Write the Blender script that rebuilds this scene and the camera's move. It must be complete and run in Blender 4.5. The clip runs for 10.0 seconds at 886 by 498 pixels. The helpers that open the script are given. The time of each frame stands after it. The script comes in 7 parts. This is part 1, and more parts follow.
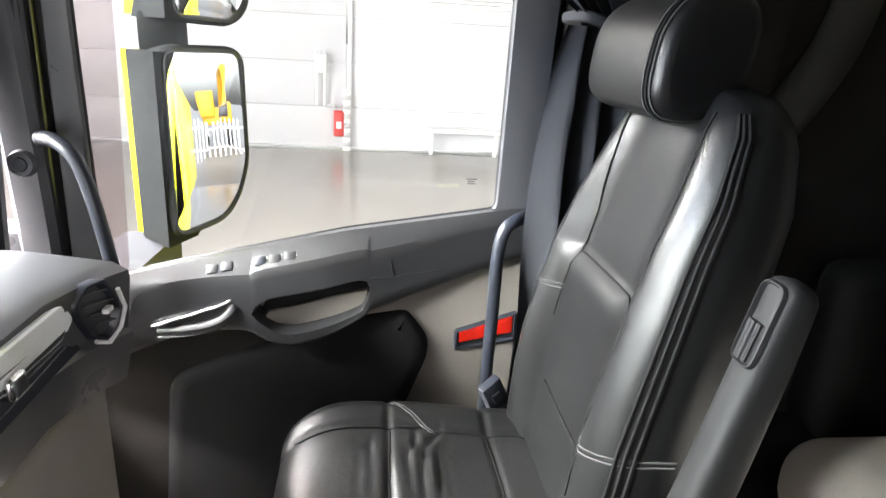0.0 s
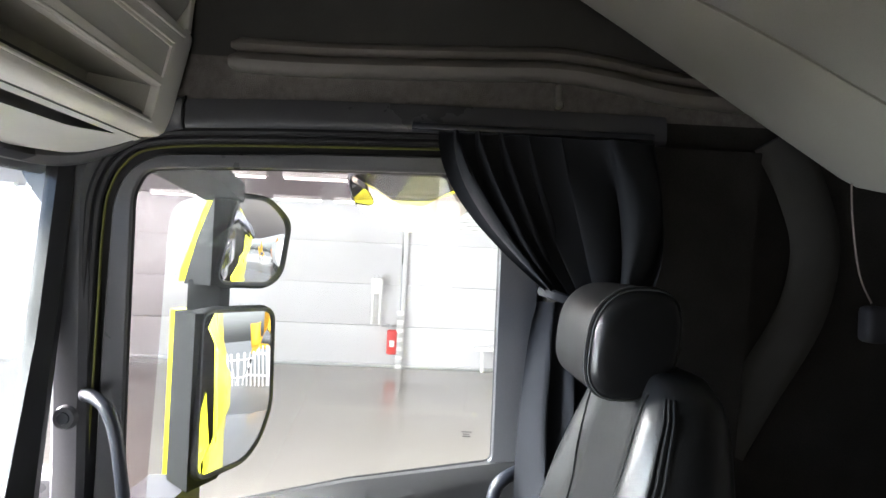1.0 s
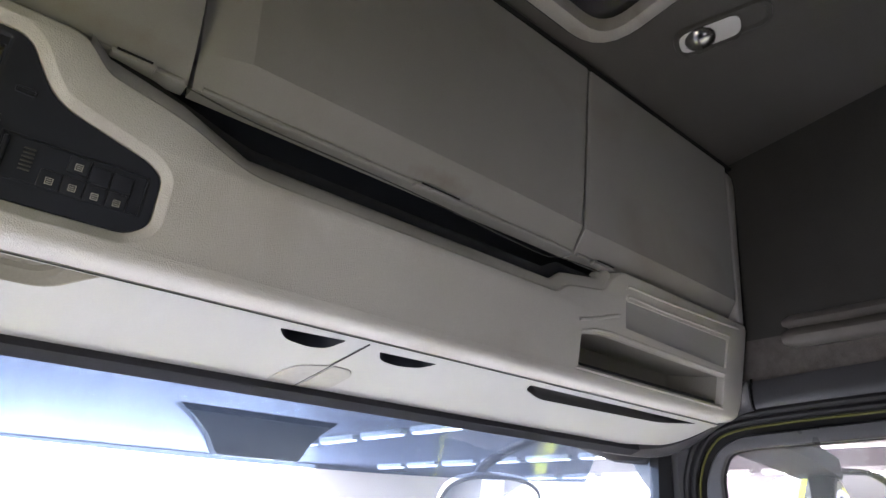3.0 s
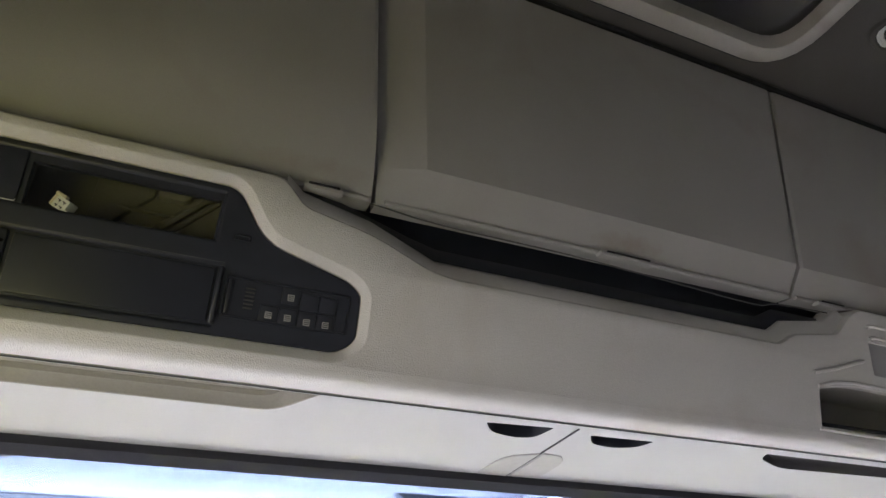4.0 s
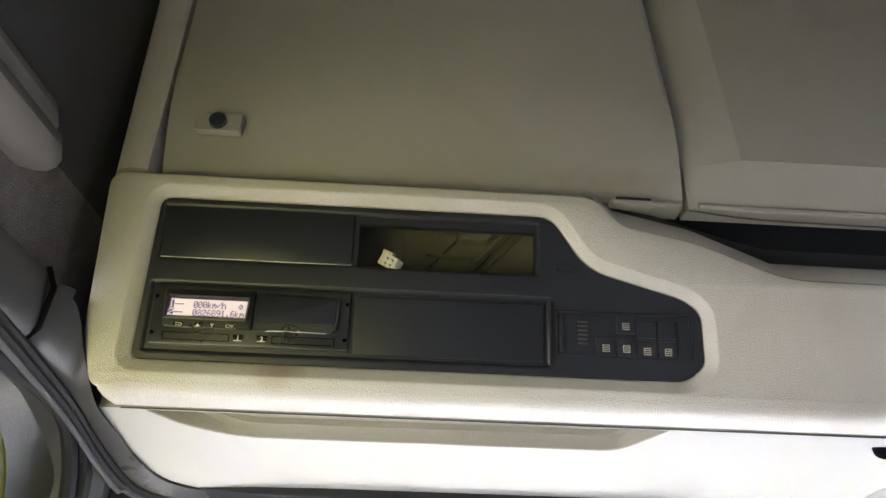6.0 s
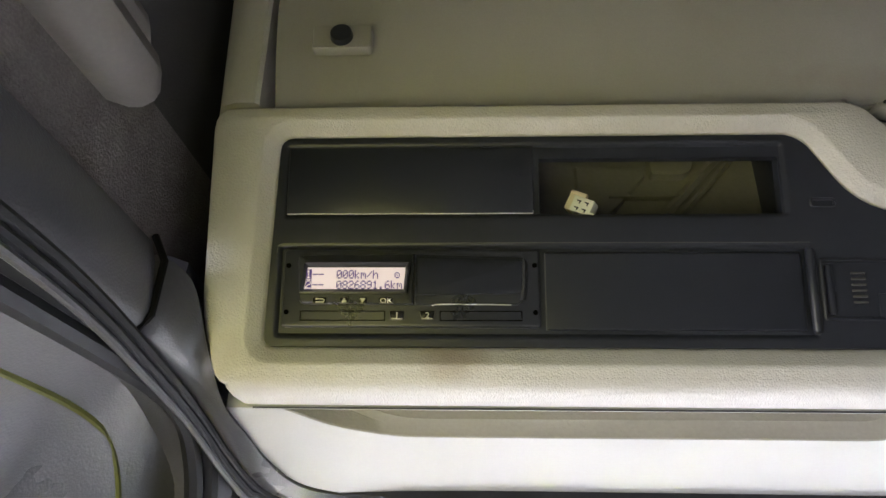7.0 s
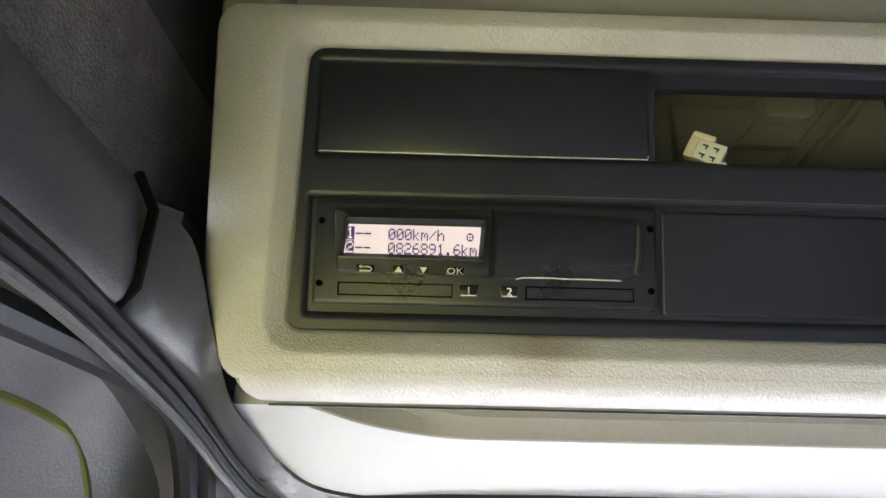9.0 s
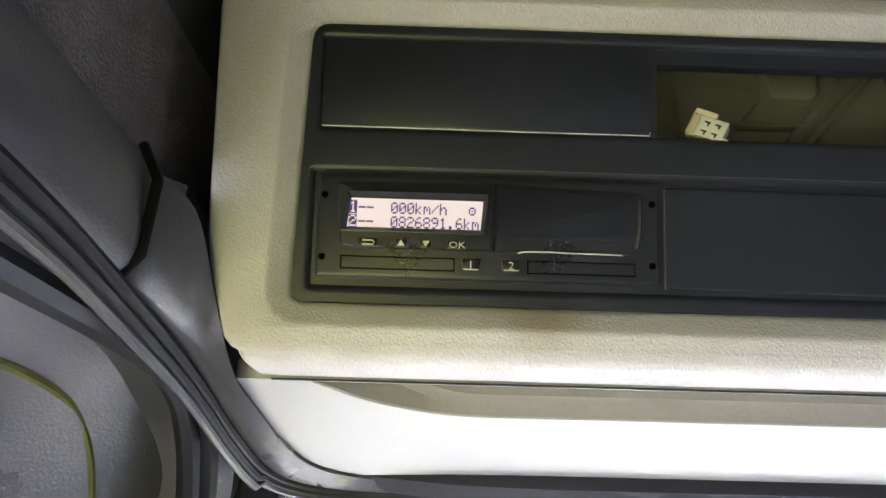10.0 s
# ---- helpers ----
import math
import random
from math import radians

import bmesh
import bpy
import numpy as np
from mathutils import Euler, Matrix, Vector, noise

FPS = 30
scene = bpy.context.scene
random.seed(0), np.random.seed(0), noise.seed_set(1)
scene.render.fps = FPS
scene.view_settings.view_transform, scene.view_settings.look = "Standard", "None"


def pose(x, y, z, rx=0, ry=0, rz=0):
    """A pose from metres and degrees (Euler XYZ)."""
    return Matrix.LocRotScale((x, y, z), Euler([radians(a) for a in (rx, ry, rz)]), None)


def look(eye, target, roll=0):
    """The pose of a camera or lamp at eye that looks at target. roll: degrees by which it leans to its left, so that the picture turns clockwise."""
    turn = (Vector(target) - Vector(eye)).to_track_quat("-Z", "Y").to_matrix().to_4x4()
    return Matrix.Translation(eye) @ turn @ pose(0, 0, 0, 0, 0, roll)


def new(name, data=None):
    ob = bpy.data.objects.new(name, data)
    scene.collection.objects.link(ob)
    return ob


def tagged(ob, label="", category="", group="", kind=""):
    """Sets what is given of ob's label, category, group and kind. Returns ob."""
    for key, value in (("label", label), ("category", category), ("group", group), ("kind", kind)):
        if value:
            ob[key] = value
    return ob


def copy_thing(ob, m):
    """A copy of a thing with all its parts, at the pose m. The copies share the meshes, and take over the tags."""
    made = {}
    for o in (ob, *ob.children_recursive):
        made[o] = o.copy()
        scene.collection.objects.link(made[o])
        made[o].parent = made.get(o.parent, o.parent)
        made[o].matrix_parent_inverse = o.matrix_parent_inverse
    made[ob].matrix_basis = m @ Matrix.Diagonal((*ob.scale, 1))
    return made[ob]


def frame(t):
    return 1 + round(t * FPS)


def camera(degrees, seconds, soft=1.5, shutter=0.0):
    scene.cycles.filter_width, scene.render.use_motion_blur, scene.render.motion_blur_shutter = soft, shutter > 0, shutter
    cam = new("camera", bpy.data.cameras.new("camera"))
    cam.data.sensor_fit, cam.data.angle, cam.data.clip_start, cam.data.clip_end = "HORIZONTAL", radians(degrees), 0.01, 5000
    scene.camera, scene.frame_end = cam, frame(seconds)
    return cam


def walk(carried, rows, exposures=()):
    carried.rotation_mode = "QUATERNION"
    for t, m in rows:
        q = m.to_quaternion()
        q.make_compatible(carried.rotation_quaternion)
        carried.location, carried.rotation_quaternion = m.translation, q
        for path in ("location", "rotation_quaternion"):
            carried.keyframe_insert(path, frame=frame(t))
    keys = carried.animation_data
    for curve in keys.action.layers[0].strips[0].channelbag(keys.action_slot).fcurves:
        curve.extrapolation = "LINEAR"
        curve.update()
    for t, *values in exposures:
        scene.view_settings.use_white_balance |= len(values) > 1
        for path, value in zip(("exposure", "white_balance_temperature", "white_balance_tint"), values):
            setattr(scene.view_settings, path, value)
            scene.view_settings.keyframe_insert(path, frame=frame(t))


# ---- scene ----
from mathutils.geometry import tessellate_polygon

cam = camera(71.1, 10.0)
PATH = [
    (0, (-0.22, 0.182, 2.683), (1.66, -0.07, 2.047), 3.5),
    (0.5, (-0.265, 0.159, 2.731), (1.696, -0.161, 2.504), 3.5),
    (1, (-0.334, 0.067, 2.795), (1.665, 0.017, 2.823), 2.6),
    (1.5, (-0.372, -0.012, 2.81), (1.564, 0.365, 3.138), 2.4),
    (2, (-0.406, -0.035, 2.808), (1.298, 0.81, 3.425), 2.4),
    (2.5, (-0.421, -0.027, 2.8), (1.014, 1.172, 3.511), 1.6),
    (2.7, (-0.45, -0.057, 2.783), (0.867, 1.25, 3.528), 2.2),
    (4, (-0.491, -0.044, 2.834), (0.161, 1.608, 3.753), 1.7),
    (4.5, (-0.532, -0.056, 2.856), (-0.191, 1.639, 3.861), 1.7),
    (5, (-0.575, -0.06, 2.859), (-0.492, 1.628, 3.929), 1.2),
    (5.2, (-0.58, -0.048, 2.855), (-0.555, 1.628, 3.946), 1.6),
    (6.3, (-0.639, 0.069, 2.876), (-0.551, 1.859, 3.765), 1.8),
    (6.5, (-0.654, 0.095, 2.892), (-0.612, 1.898, 3.756), 1.7),
    (7, (-0.736, 0.172, 2.922), (-0.813, 1.993, 3.746), 0.9),
    (7.5, (-0.781, 0.252, 2.951), (-0.907, 2.106, 3.691), 0.9),
    (8, (-0.794, 0.285, 2.963), (-0.807, 2.166, 3.641), 1.4),
    (8.5, (-0.807, 0.276, 2.968), (-0.782, 2.159, 3.641), 1.2),
    (9, (-0.806, 0.275, 2.969), (-0.776, 2.155, 3.65), 1.2),
    (9.5, (-0.808, 0.274, 2.965), (-0.78, 2.154, 3.649), 1.4),
    (10, (-0.806, 0.278, 2.956), (-0.781, 2.16, 3.632), 1.5),
]
SKY, SUN, FRONT, HIGHFILL, LEFT, YELLOWFILL, STRIP, LCDGLOW = 0.25, 1.0, 4050.0, 1900.0, 55.0, 0.50, 200.0, 0.095
walk(cam, [(t, look(eye, target, roll)) for t, eye, target, roll in PATH], exposures=[(0.0, 1.20, 6550, 15), (0.5, 1.10, 6520, 15), (1.0, 1.08, 6380, 14), (1.5, 1.12, 6150, 13), (2.0, 1.50, 5930, 17), (2.5, 1.50, 6000, 21), (4.0, 1.28, 6050, 23), (4.5, 2.0, 6250, 22), (5.0, 2.75, 5820, 18), (6.5, 1.80, 6150, 23), (7.5, 1.93, 5780, 23), (10.0, 2.04, 5780, 23)])

# ---- world and lights ----
world = bpy.data.worlds.new("overcast_sky")
world.use_nodes = True
scene.world = world
wn = world.node_tree.nodes
sky = wn.new("ShaderNodeTexSky")
sky.sky_type, sky.sun_disc = "NISHITA", False
sky.sun_elevation, sky.sun_rotation, sky.dust_density = radians(48), radians(20), 4.0
sat = wn.new("ShaderNodeHueSaturation")
sat.inputs["Saturation"].default_value = 0.25
world.node_tree.links.new(sky.outputs[0], sat.inputs["Color"])
world.node_tree.links.new(sat.outputs[0], wn["Background"].inputs["Color"])
wn["Background"].inputs["Strength"].default_value = SKY

sun = new("sun", bpy.data.lights.new("sun", "SUN"))
sun.data.energy, sun.data.angle, sun.data.color = SUN, radians(14), (1.0, 0.97, 0.93)
sun.matrix_world = look((0, 30, 40), (0, 0, 0))


def area_lamp(name, eye, target, w, h, watts, colour):
    ob = new(name, bpy.data.lights.new(name, "AREA"))
    ob.data.shape, ob.data.size, ob.data.size_y = "RECTANGLE", w, h
    ob.data.energy, ob.data.color = watts, colour
    ob.matrix_world = look(eye, target)
    return ob


# daylight through the hall's open gate ahead of the truck
area_lamp("gate_and_fill_light", (0.8, 17.4, 2.0), (0.8, 0, 2.0), 16.0, 3.6, FRONT, (0.98, 0.985, 1.0))
# fill lamp added low on the left, where no light source is known
area_lamp("gate_and_fill_light", (-5.0, -1.6, 1.8), (0, 0.3, 3.0), 3.4, 2.2, LEFT, (0.97, 0.98, 0.96))
# added yellow fill lamp in the open driver's doorway, tinting the shelf's left end
area_lamp("doorway_yellow_fill", (-1.04, 0.10, 2.78), (-0.82, 0.62, 3.16), 0.50, 0.32, YELLOWFILL, (0.97, 0.94, 0.24))
# added slanted fill lamp under the hall's roof ahead of the cab, unseen
area_lamp("high_fill", (1.0, 3.2, 3.7), (0.2, 0, 2.1), 5.0, 0.9, HIGHFILL, (1.0, 0.985, 0.955))
# rows of strip lights under the hall's ceiling
for row_x in (5.8, 10.2):
    area_lamp("strip_row", (row_x, 2.0, 3.98), (row_x, 2.0, 0), 0.4, 20.0, STRIP * (1.8 if row_x < 8 else 1.0), (1.0, 0.985, 0.96))
area_lamp("strip_row", (-5.0, 2.0, 3.98), (-5.0, 2.0, 0), 0.4, 20.0, STRIP, (1.0, 0.985, 0.96))


# ---- materials ----
def nodes_of(name):
    m = bpy.data.materials.new(name)
    m.use_nodes = True
    nt = m.node_tree
    return m, nt, nt.nodes["Principled BSDF"]


def link(nt, a, b):
    nt.links.new(a, b)


def surface(name, col, rough=0.5, metal=0.0, vary=0.12, big=3.0, fine=120.0, bump=0.05, cell=0.0, dirt=None, sheen=0.0,
            wear=0.0, coat=0.0, spec=0.5, depth=0.0006):
    """A painted, moulded or woven surface: colour that drifts at two scales, a fine grain in relief and uneven gloss."""
    m, nt, b = nodes_of(name)
    tc = nt.nodes.new("ShaderNodeTexCoord").outputs["Object"]
    n1 = nt.nodes.new("ShaderNodeTexNoise")
    n1.inputs["Scale"].default_value, n1.inputs["Detail"].default_value = big, 5
    n2 = nt.nodes.new("ShaderNodeTexNoise")
    n2.inputs["Scale"].default_value, n2.inputs["Detail"].default_value = fine, 3
    link(nt, tc, n1.inputs["Vector"]), link(nt, tc, n2.inputs["Vector"])
    mix = nt.nodes.new("ShaderNodeMix")
    mix.data_type, mix.inputs["Factor"].default_value = "FLOAT", 0.4
    link(nt, n1.outputs["Fac"], mix.inputs[2]), link(nt, n2.outputs["Fac"], mix.inputs[3])
    ramp = nt.nodes.new("ShaderNodeMapRange")
    ramp.inputs["From Min"].default_value, ramp.inputs["From Max"].default_value = 0.3, 0.7
    ramp.inputs["To Min"].default_value, ramp.inputs["To Max"].default_value = 1 - vary, 1 + vary
    link(nt, mix.outputs[0], ramp.inputs["Value"])
    tint = nt.nodes.new("ShaderNodeVectorMath")
    tint.operation = "SCALE"
    tint.inputs[0].default_value = col
    link(nt, ramp.outputs[0], tint.inputs["Scale"])
    colour = tint.outputs[0]
    if dirt:
        stain = nt.nodes.new("ShaderNodeTexNoise")
        stain.inputs["Scale"].default_value, stain.inputs["Detail"].default_value, stain.inputs["Distortion"].default_value = dirt[1], 8, 0.6
        link(nt, tc, stain.inputs["Vector"])
        sr = nt.nodes.new("ShaderNodeMapRange")
        sr.inputs["From Min"].default_value, sr.inputs["From Max"].default_value = 0.54, 0.78
        sr.inputs["To Max"].default_value = dirt[2]
        link(nt, stain.outputs["Fac"], sr.inputs["Value"])
        dm = nt.nodes.new("ShaderNodeMix")
        dm.data_type = "RGBA"
        dm.inputs[7].default_value = (*dirt[0], 1)
        link(nt, sr.outputs[0], dm.inputs["Factor"]), link(nt, colour, dm.inputs[6])
        colour = dm.outputs[2]
    link(nt, colour, b.inputs["Base Color"])
    rr = nt.nodes.new("ShaderNodeMapRange")
    rr.inputs["To Min"].default_value, rr.inputs["To Max"].default_value = max(0.02, rough - 0.1), min(1, rough + 0.1)
    link(nt, n1.outputs["Fac"], rr.inputs["Value"])
    link(nt, rr.outputs[0], b.inputs["Roughness"])
    b.inputs["Metallic"].default_value = metal
    b.inputs["Coat Weight"].default_value = coat
    b.inputs["Sheen Weight"].default_value = sheen
    b.inputs["Specular IOR Level"].default_value = spec
    height = n2.outputs["Fac"]
    if cell:
        vo = nt.nodes.new("ShaderNodeTexVoronoi")
        vo.inputs["Scale"].default_value = cell
        link(nt, tc, vo.inputs["Vector"])
        height = vo.outputs["Distance"]
    bp = nt.nodes.new("ShaderNodeBump")
    bp.inputs["Strength"].default_value, bp.inputs["Distance"].default_value = bump, depth
    link(nt, height, bp.inputs["Height"])
    link(nt, bp.outputs[0], b.inputs["Normal"])
    return m


def glow(name, col, strength, rough=0.4):
    m, nt, b = nodes_of(name)
    b.inputs["Base Color"].default_value = (*col, 1)
    b.inputs["Emission Color"].default_value = (*col, 1)
    b.inputs["Emission Strength"].default_value = strength
    b.inputs["Roughness"].default_value = rough
    return m


def clear(name, tint, gloss=1.45, haze=0.0):
    """A thin pane: clear but for its tint, with a mirror gloss that grows at a slant."""
    m, nt, b = nodes_of(name)
    out = nt.nodes["Material Output"]
    tr, gl, fr, pw, ad, mx = (nt.nodes.new("ShaderNode" + n) for n in ("BsdfTransparent", "BsdfGlossy", "LayerWeight", "Math", "Math", "MixShader"))
    tr.inputs["Color"].default_value = (*tint, 1)
    gl.inputs["Roughness"].default_value = 0.02
    fr.inputs["Blend"].default_value = 0.5
    pw.operation, pw.inputs[1].default_value = "POWER", 5.0
    ad.operation, ad.inputs[1].default_value, ad.inputs[2].default_value = "MULTIPLY_ADD", 0.9, ((gloss - 1) / (gloss + 1)) ** 2
    link(nt, fr.outputs["Facing"], pw.inputs[0]), link(nt, pw.outputs[0], ad.inputs[0])
    link(nt, ad.outputs[0], mx.inputs[0]), link(nt, tr.outputs[0], mx.inputs[1]), link(nt, gl.outputs[0], mx.inputs[2])
    link(nt, mx.outputs[0], out.inputs["Surface"])
    if haze:
        # added haze: a faint translucent layer stands in for glare on the pane
        tl, mix, nz, mr = (nt.nodes.new("ShaderNode" + n) for n in ("BsdfTranslucent", "MixShader", "TexNoise", "MapRange"))
        tl.inputs["Color"].default_value = (0.85, 0.88, 0.92, 1)
        nz.inputs["Scale"].default_value = 3.0
        mr.inputs["To Min"].default_value, mr.inputs["To Max"].default_value = haze * 0.4, haze * 1.6
        link(nt, nz.outputs["Fac"], mr.inputs["Value"]), link(nt, mr.outputs[0], mix.inputs[0])
        link(nt, mx.outputs[0], mix.inputs[1]), link(nt, tl.outputs[0], mix.inputs[2])
        link(nt, mix.outputs[0], out.inputs["Surface"])
    return m


BEIGE = surface("beige_grained_plastic", (0.585, 0.567, 0.536), 0.52, vary=0.06, big=5, fine=300, bump=0.5, cell=640, depth=0.0006,
                dirt=((0.27, 0.20, 0.12), 4.5, 0.36))
BEIGE_DOOR = surface("greige_fabric_faced_panel", (0.350, 0.340, 0.318), 0.8, vary=0.08, big=4, fine=700, bump=0.3, sheen=0.15,
                     dirt=((0.2, 0.15, 0.1), 3.2, 0.42))
PALE = surface("pale_grey_plastic", (0.495, 0.495, 0.492), 0.5, vary=0.05, big=5, fine=400, bump=0.25, cell=700, depth=0.0003,
               dirt=((0.35, 0.3, 0.24), 5, 0.15))
def smudge(mat, at, size, col, most):
    """Rub a patch of grime, ragged at its edge, into a surface round one place."""
    nt = mat.node_tree
    b = nt.nodes["Principled BSDF"]
    old = b.inputs["Base Color"].links[0].from_socket
    geo = nt.nodes.new("ShaderNodeNewGeometry")
    off = nt.nodes.new("ShaderNodeVectorMath")
    off.operation, off.inputs[1].default_value = "SUBTRACT", at
    div = nt.nodes.new("ShaderNodeVectorMath")
    div.operation, div.inputs[1].default_value = "DIVIDE", size
    ln = nt.nodes.new("ShaderNodeVectorMath")
    ln.operation = "LENGTH"
    nz = nt.nodes.new("ShaderNodeTexNoise")
    nz.inputs["Scale"].default_value, nz.inputs["Detail"].default_value = 45, 6
    add = nt.nodes.new("ShaderNodeMath")
    mr = nt.nodes.new("ShaderNodeMapRange")
    mr.inputs["From Min"].default_value, mr.inputs["From Max"].default_value = 1.45, 0.6
    mr.inputs["To Max"].default_value = most
    mix = nt.nodes.new("ShaderNodeMix")
    mix.data_type = "RGBA"
    mix.inputs[7].default_value = (*col, 1)
    link(nt, geo.outputs["Position"], off.inputs[0]), link(nt, off.outputs[0], div.inputs[0]), link(nt, div.outputs[0], ln.inputs[0])
    link(nt, geo.outputs["Position"], nz.inputs["Vector"])
    link(nt, ln.outputs["Value"], add.inputs[0]), link(nt, nz.outputs["Fac"], add.inputs[1]), link(nt, add.outputs[0], mr.inputs["Value"])
    link(nt, mr.outputs[0], mix.inputs["Factor"]), link(nt, old, mix.inputs[6]), link(nt, mix.outputs[2], b.inputs["Base Color"])


smudge(BEIGE, (-0.748, 0.602, 3.036), (0.034, 0.05, 0.026), (0.24, 0.14, 0.06), 0.5)
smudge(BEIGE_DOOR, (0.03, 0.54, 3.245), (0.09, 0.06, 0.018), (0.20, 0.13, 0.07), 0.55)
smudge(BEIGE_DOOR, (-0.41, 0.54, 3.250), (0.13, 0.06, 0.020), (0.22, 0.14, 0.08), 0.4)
BLACK = surface("black_moulded_plastic", (0.0190, 0.0218, 0.0310), 0.36, spec=0.6, vary=0.15, big=9, fine=500, bump=0.2, cell=1700, depth=0.0003)
SATIN = surface("satin_black_cover", (0.0185, 0.0212, 0.0305), 0.34, spec=0.55, vary=0.12, big=7, fine=600, bump=0.15)
DARK = surface("dark_grey_grained_trim", (0.066, 0.066, 0.073), 0.30, vary=0.14, big=5, fine=300, bump=0.3, cell=520, depth=0.0004, spec=0.5)
RUBBER = surface("black_rubber_seal", (0.015, 0.015, 0.017), 0.5, vary=0.15, big=8, fine=200, bump=0.1, spec=0.3)
GREYTRIM = surface("mid_grey_door_trim", (0.024, 0.024, 0.026), 0.42, vary=0.08, big=5, fine=300, bump=0.35, cell=520, depth=0.0005)
FELT = surface("brown_grey_felt_lining", (0.130, 0.118, 0.110), 0.95, vary=0.30, big=60, fine=520, bump=0.9, depth=0.0014, spec=0.1)
UPPERFELT = surface("dark_smooth_wall_lining", (0.058, 0.056, 0.053), 0.9, vary=0.12, big=9, fine=420, bump=0.4, depth=0.0008, spec=0.1)
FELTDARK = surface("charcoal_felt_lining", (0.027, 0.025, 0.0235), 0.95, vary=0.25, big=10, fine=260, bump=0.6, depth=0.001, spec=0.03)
HEADLINER = surface("grey_beige_headliner", (0.088, 0.084, 0.075), 0.92, vary=0.14, big=6, fine=400, bump=0.5, sheen=0.15)
LEATHER = surface("black_leather", (0.0065, 0.0065, 0.0068), 0.36, vary=0.25, big=7, fine=60, bump=0.22, cell=520, depth=0.0005, spec=0.27)
LEATHER_SOFT = surface("worn_black_leather", (0.010, 0.010, 0.0102), 0.40, vary=0.25, big=9, fine=70, bump=0.4, depth=0.0015, spec=0.45)
THREAD = surface("grey_stitching", (0.045, 0.045, 0.045), 0.8, vary=0.1, fine=400, spec=0.15)
SEAM = surface("black_leather_seam", (0.006, 0.006, 0.006), 0.8, fine=300, spec=0.12)
HEADBLACK = surface("matt_black_header", (0.034, 0.034, 0.041), 0.7, vary=0.15, big=8, fine=300, bump=0.2, spec=0.15)
CURTAIN = surface("dark_curtain_cloth", (0.024, 0.025, 0.029), 0.9, vary=0.15, big=10, fine=600, bump=0.4, spec=0.1)
BUNKCLOTH = surface("beige_bunk_cover", (0.235, 0.222, 0.192), 0.75, vary=0.08, big=5, fine=420, bump=0.4, sheen=0.1,
                    dirt=((0.2, 0.16, 0.11), 3, 0.25))
MATTRESS = surface("warm_grey_mattress_cloth", (0.52, 0.475, 0.43), 0.9, vary=0.1, big=8, fine=420, bump=0.5, sheen=0.2)
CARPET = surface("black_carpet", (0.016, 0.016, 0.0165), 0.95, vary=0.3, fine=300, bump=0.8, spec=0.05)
WARMPANEL = surface("taupe_door_lining", (0.200, 0.180, 0.162), 0.85, vary=0.1, big=7, fine=350, bump=0.45, sheen=0.1)
DASHTAUPE = surface("pale_taupe_dash_lining", (0.40, 0.365, 0.33), 0.8, vary=0.1, big=7, fine=350, bump=0.4)
CHROME = surface("satin_chrome", (0.62, 0.62, 0.63), 0.22, metal=1.0, vary=0.05, fine=300)
ALU = surface("brushed_silver_trim", (0.86, 0.86, 0.87), 0.32, metal=0.05, vary=0.06, big=8, fine=200)
LIME = surface("lime_yellow_paint", (0.72, 0.70, 0.02), 0.3, vary=0.05, fine=100, coat=0.4)
SEALLIME = surface("lime_body_edge", (0.11, 0.11, 0.016), 0.5, vary=0.1, fine=100)
RED = surface("red_reflector_plastic", (0.50, 0.018, 0.009), 0.2, vary=0.1, fine=300, coat=0.6)
MIRROR, _nt, _b = nodes_of("mirror_glass")
_b.inputs["Base Color"].default_value, _b.inputs["Metallic"].default_value, _b.inputs["Roughness"].default_value = (0.92, 0.93, 0.94, 1), 1.0, 0.01
# mirror colour dimmed to tone down the bright floor it reflects
KERBGLASS, _nt, _b = nodes_of("dimmed_convex_mirror")
_b.inputs["Base Color"].default_value, _b.inputs["Metallic"].default_value, _b.inputs["Roughness"].default_value = (0.66, 0.65, 0.63, 1), 1.0, 0.02
PANE = clear("door_glass", (0.93, 0.96, 0.95))
SHIELD = clear("windscreen_glass", (0.91, 0.95, 0.94), haze=0.007)
VISORTINT = clear("smoky_blue_visor", (0.36, 0.41, 0.50), 1.3)
DEFLTINT = clear("smoked_acrylic", (0.80, 0.745, 0.75), 1.35)
LENS = clear("lamp_lens", (0.9, 0.9, 0.88))
LCD = glow("backlit_display", (0.93, 0.80, 0.84), LCDGLOW)
INK = surface("violet_display_ink", (0.10, 0.05, 0.30), 0.6, vary=0.02)
KEYMARK = surface("pale_key_print", (0.75, 0.73, 0.62), 0.6, vary=0.1, fine=900)
AGEDNYLON = surface("yellowed_nylon", (0.66, 0.60, 0.40), 0.45, vary=0.08, fine=200)
CREAM = surface("cream_nylon_plug", (0.72, 0.74, 0.62), 0.4, vary=0.06, fine=200)
PLASTERWHITE = surface("white_insulated_wall_panel", (0.62, 0.62, 0.635), 0.5, vary=0.03, big=0.6, fine=20, bump=0.1)
CONCRETE = surface("wet_polished_concrete", (0.235, 0.215, 0.195), 0.18, vary=0.14, big=0.5, fine=14, bump=0.08, dirt=((0.23, 0.2, 0.17), 0.35, 0.5))
ASPHALT = surface("wet_asphalt_yard", (0.12, 0.115, 0.11), 0.35, vary=0.2, big=0.4, fine=30, bump=0.2)
STEELGREY = surface("galvanised_steel", (0.55, 0.56, 0.57), 0.35, metal=0.7, vary=0.08, big=4, fine=60)
CEILSTEEL = surface("grey_violet_roof_sheet", (0.34, 0.32, 0.34), 0.6, vary=0.08, big=1, fine=20)
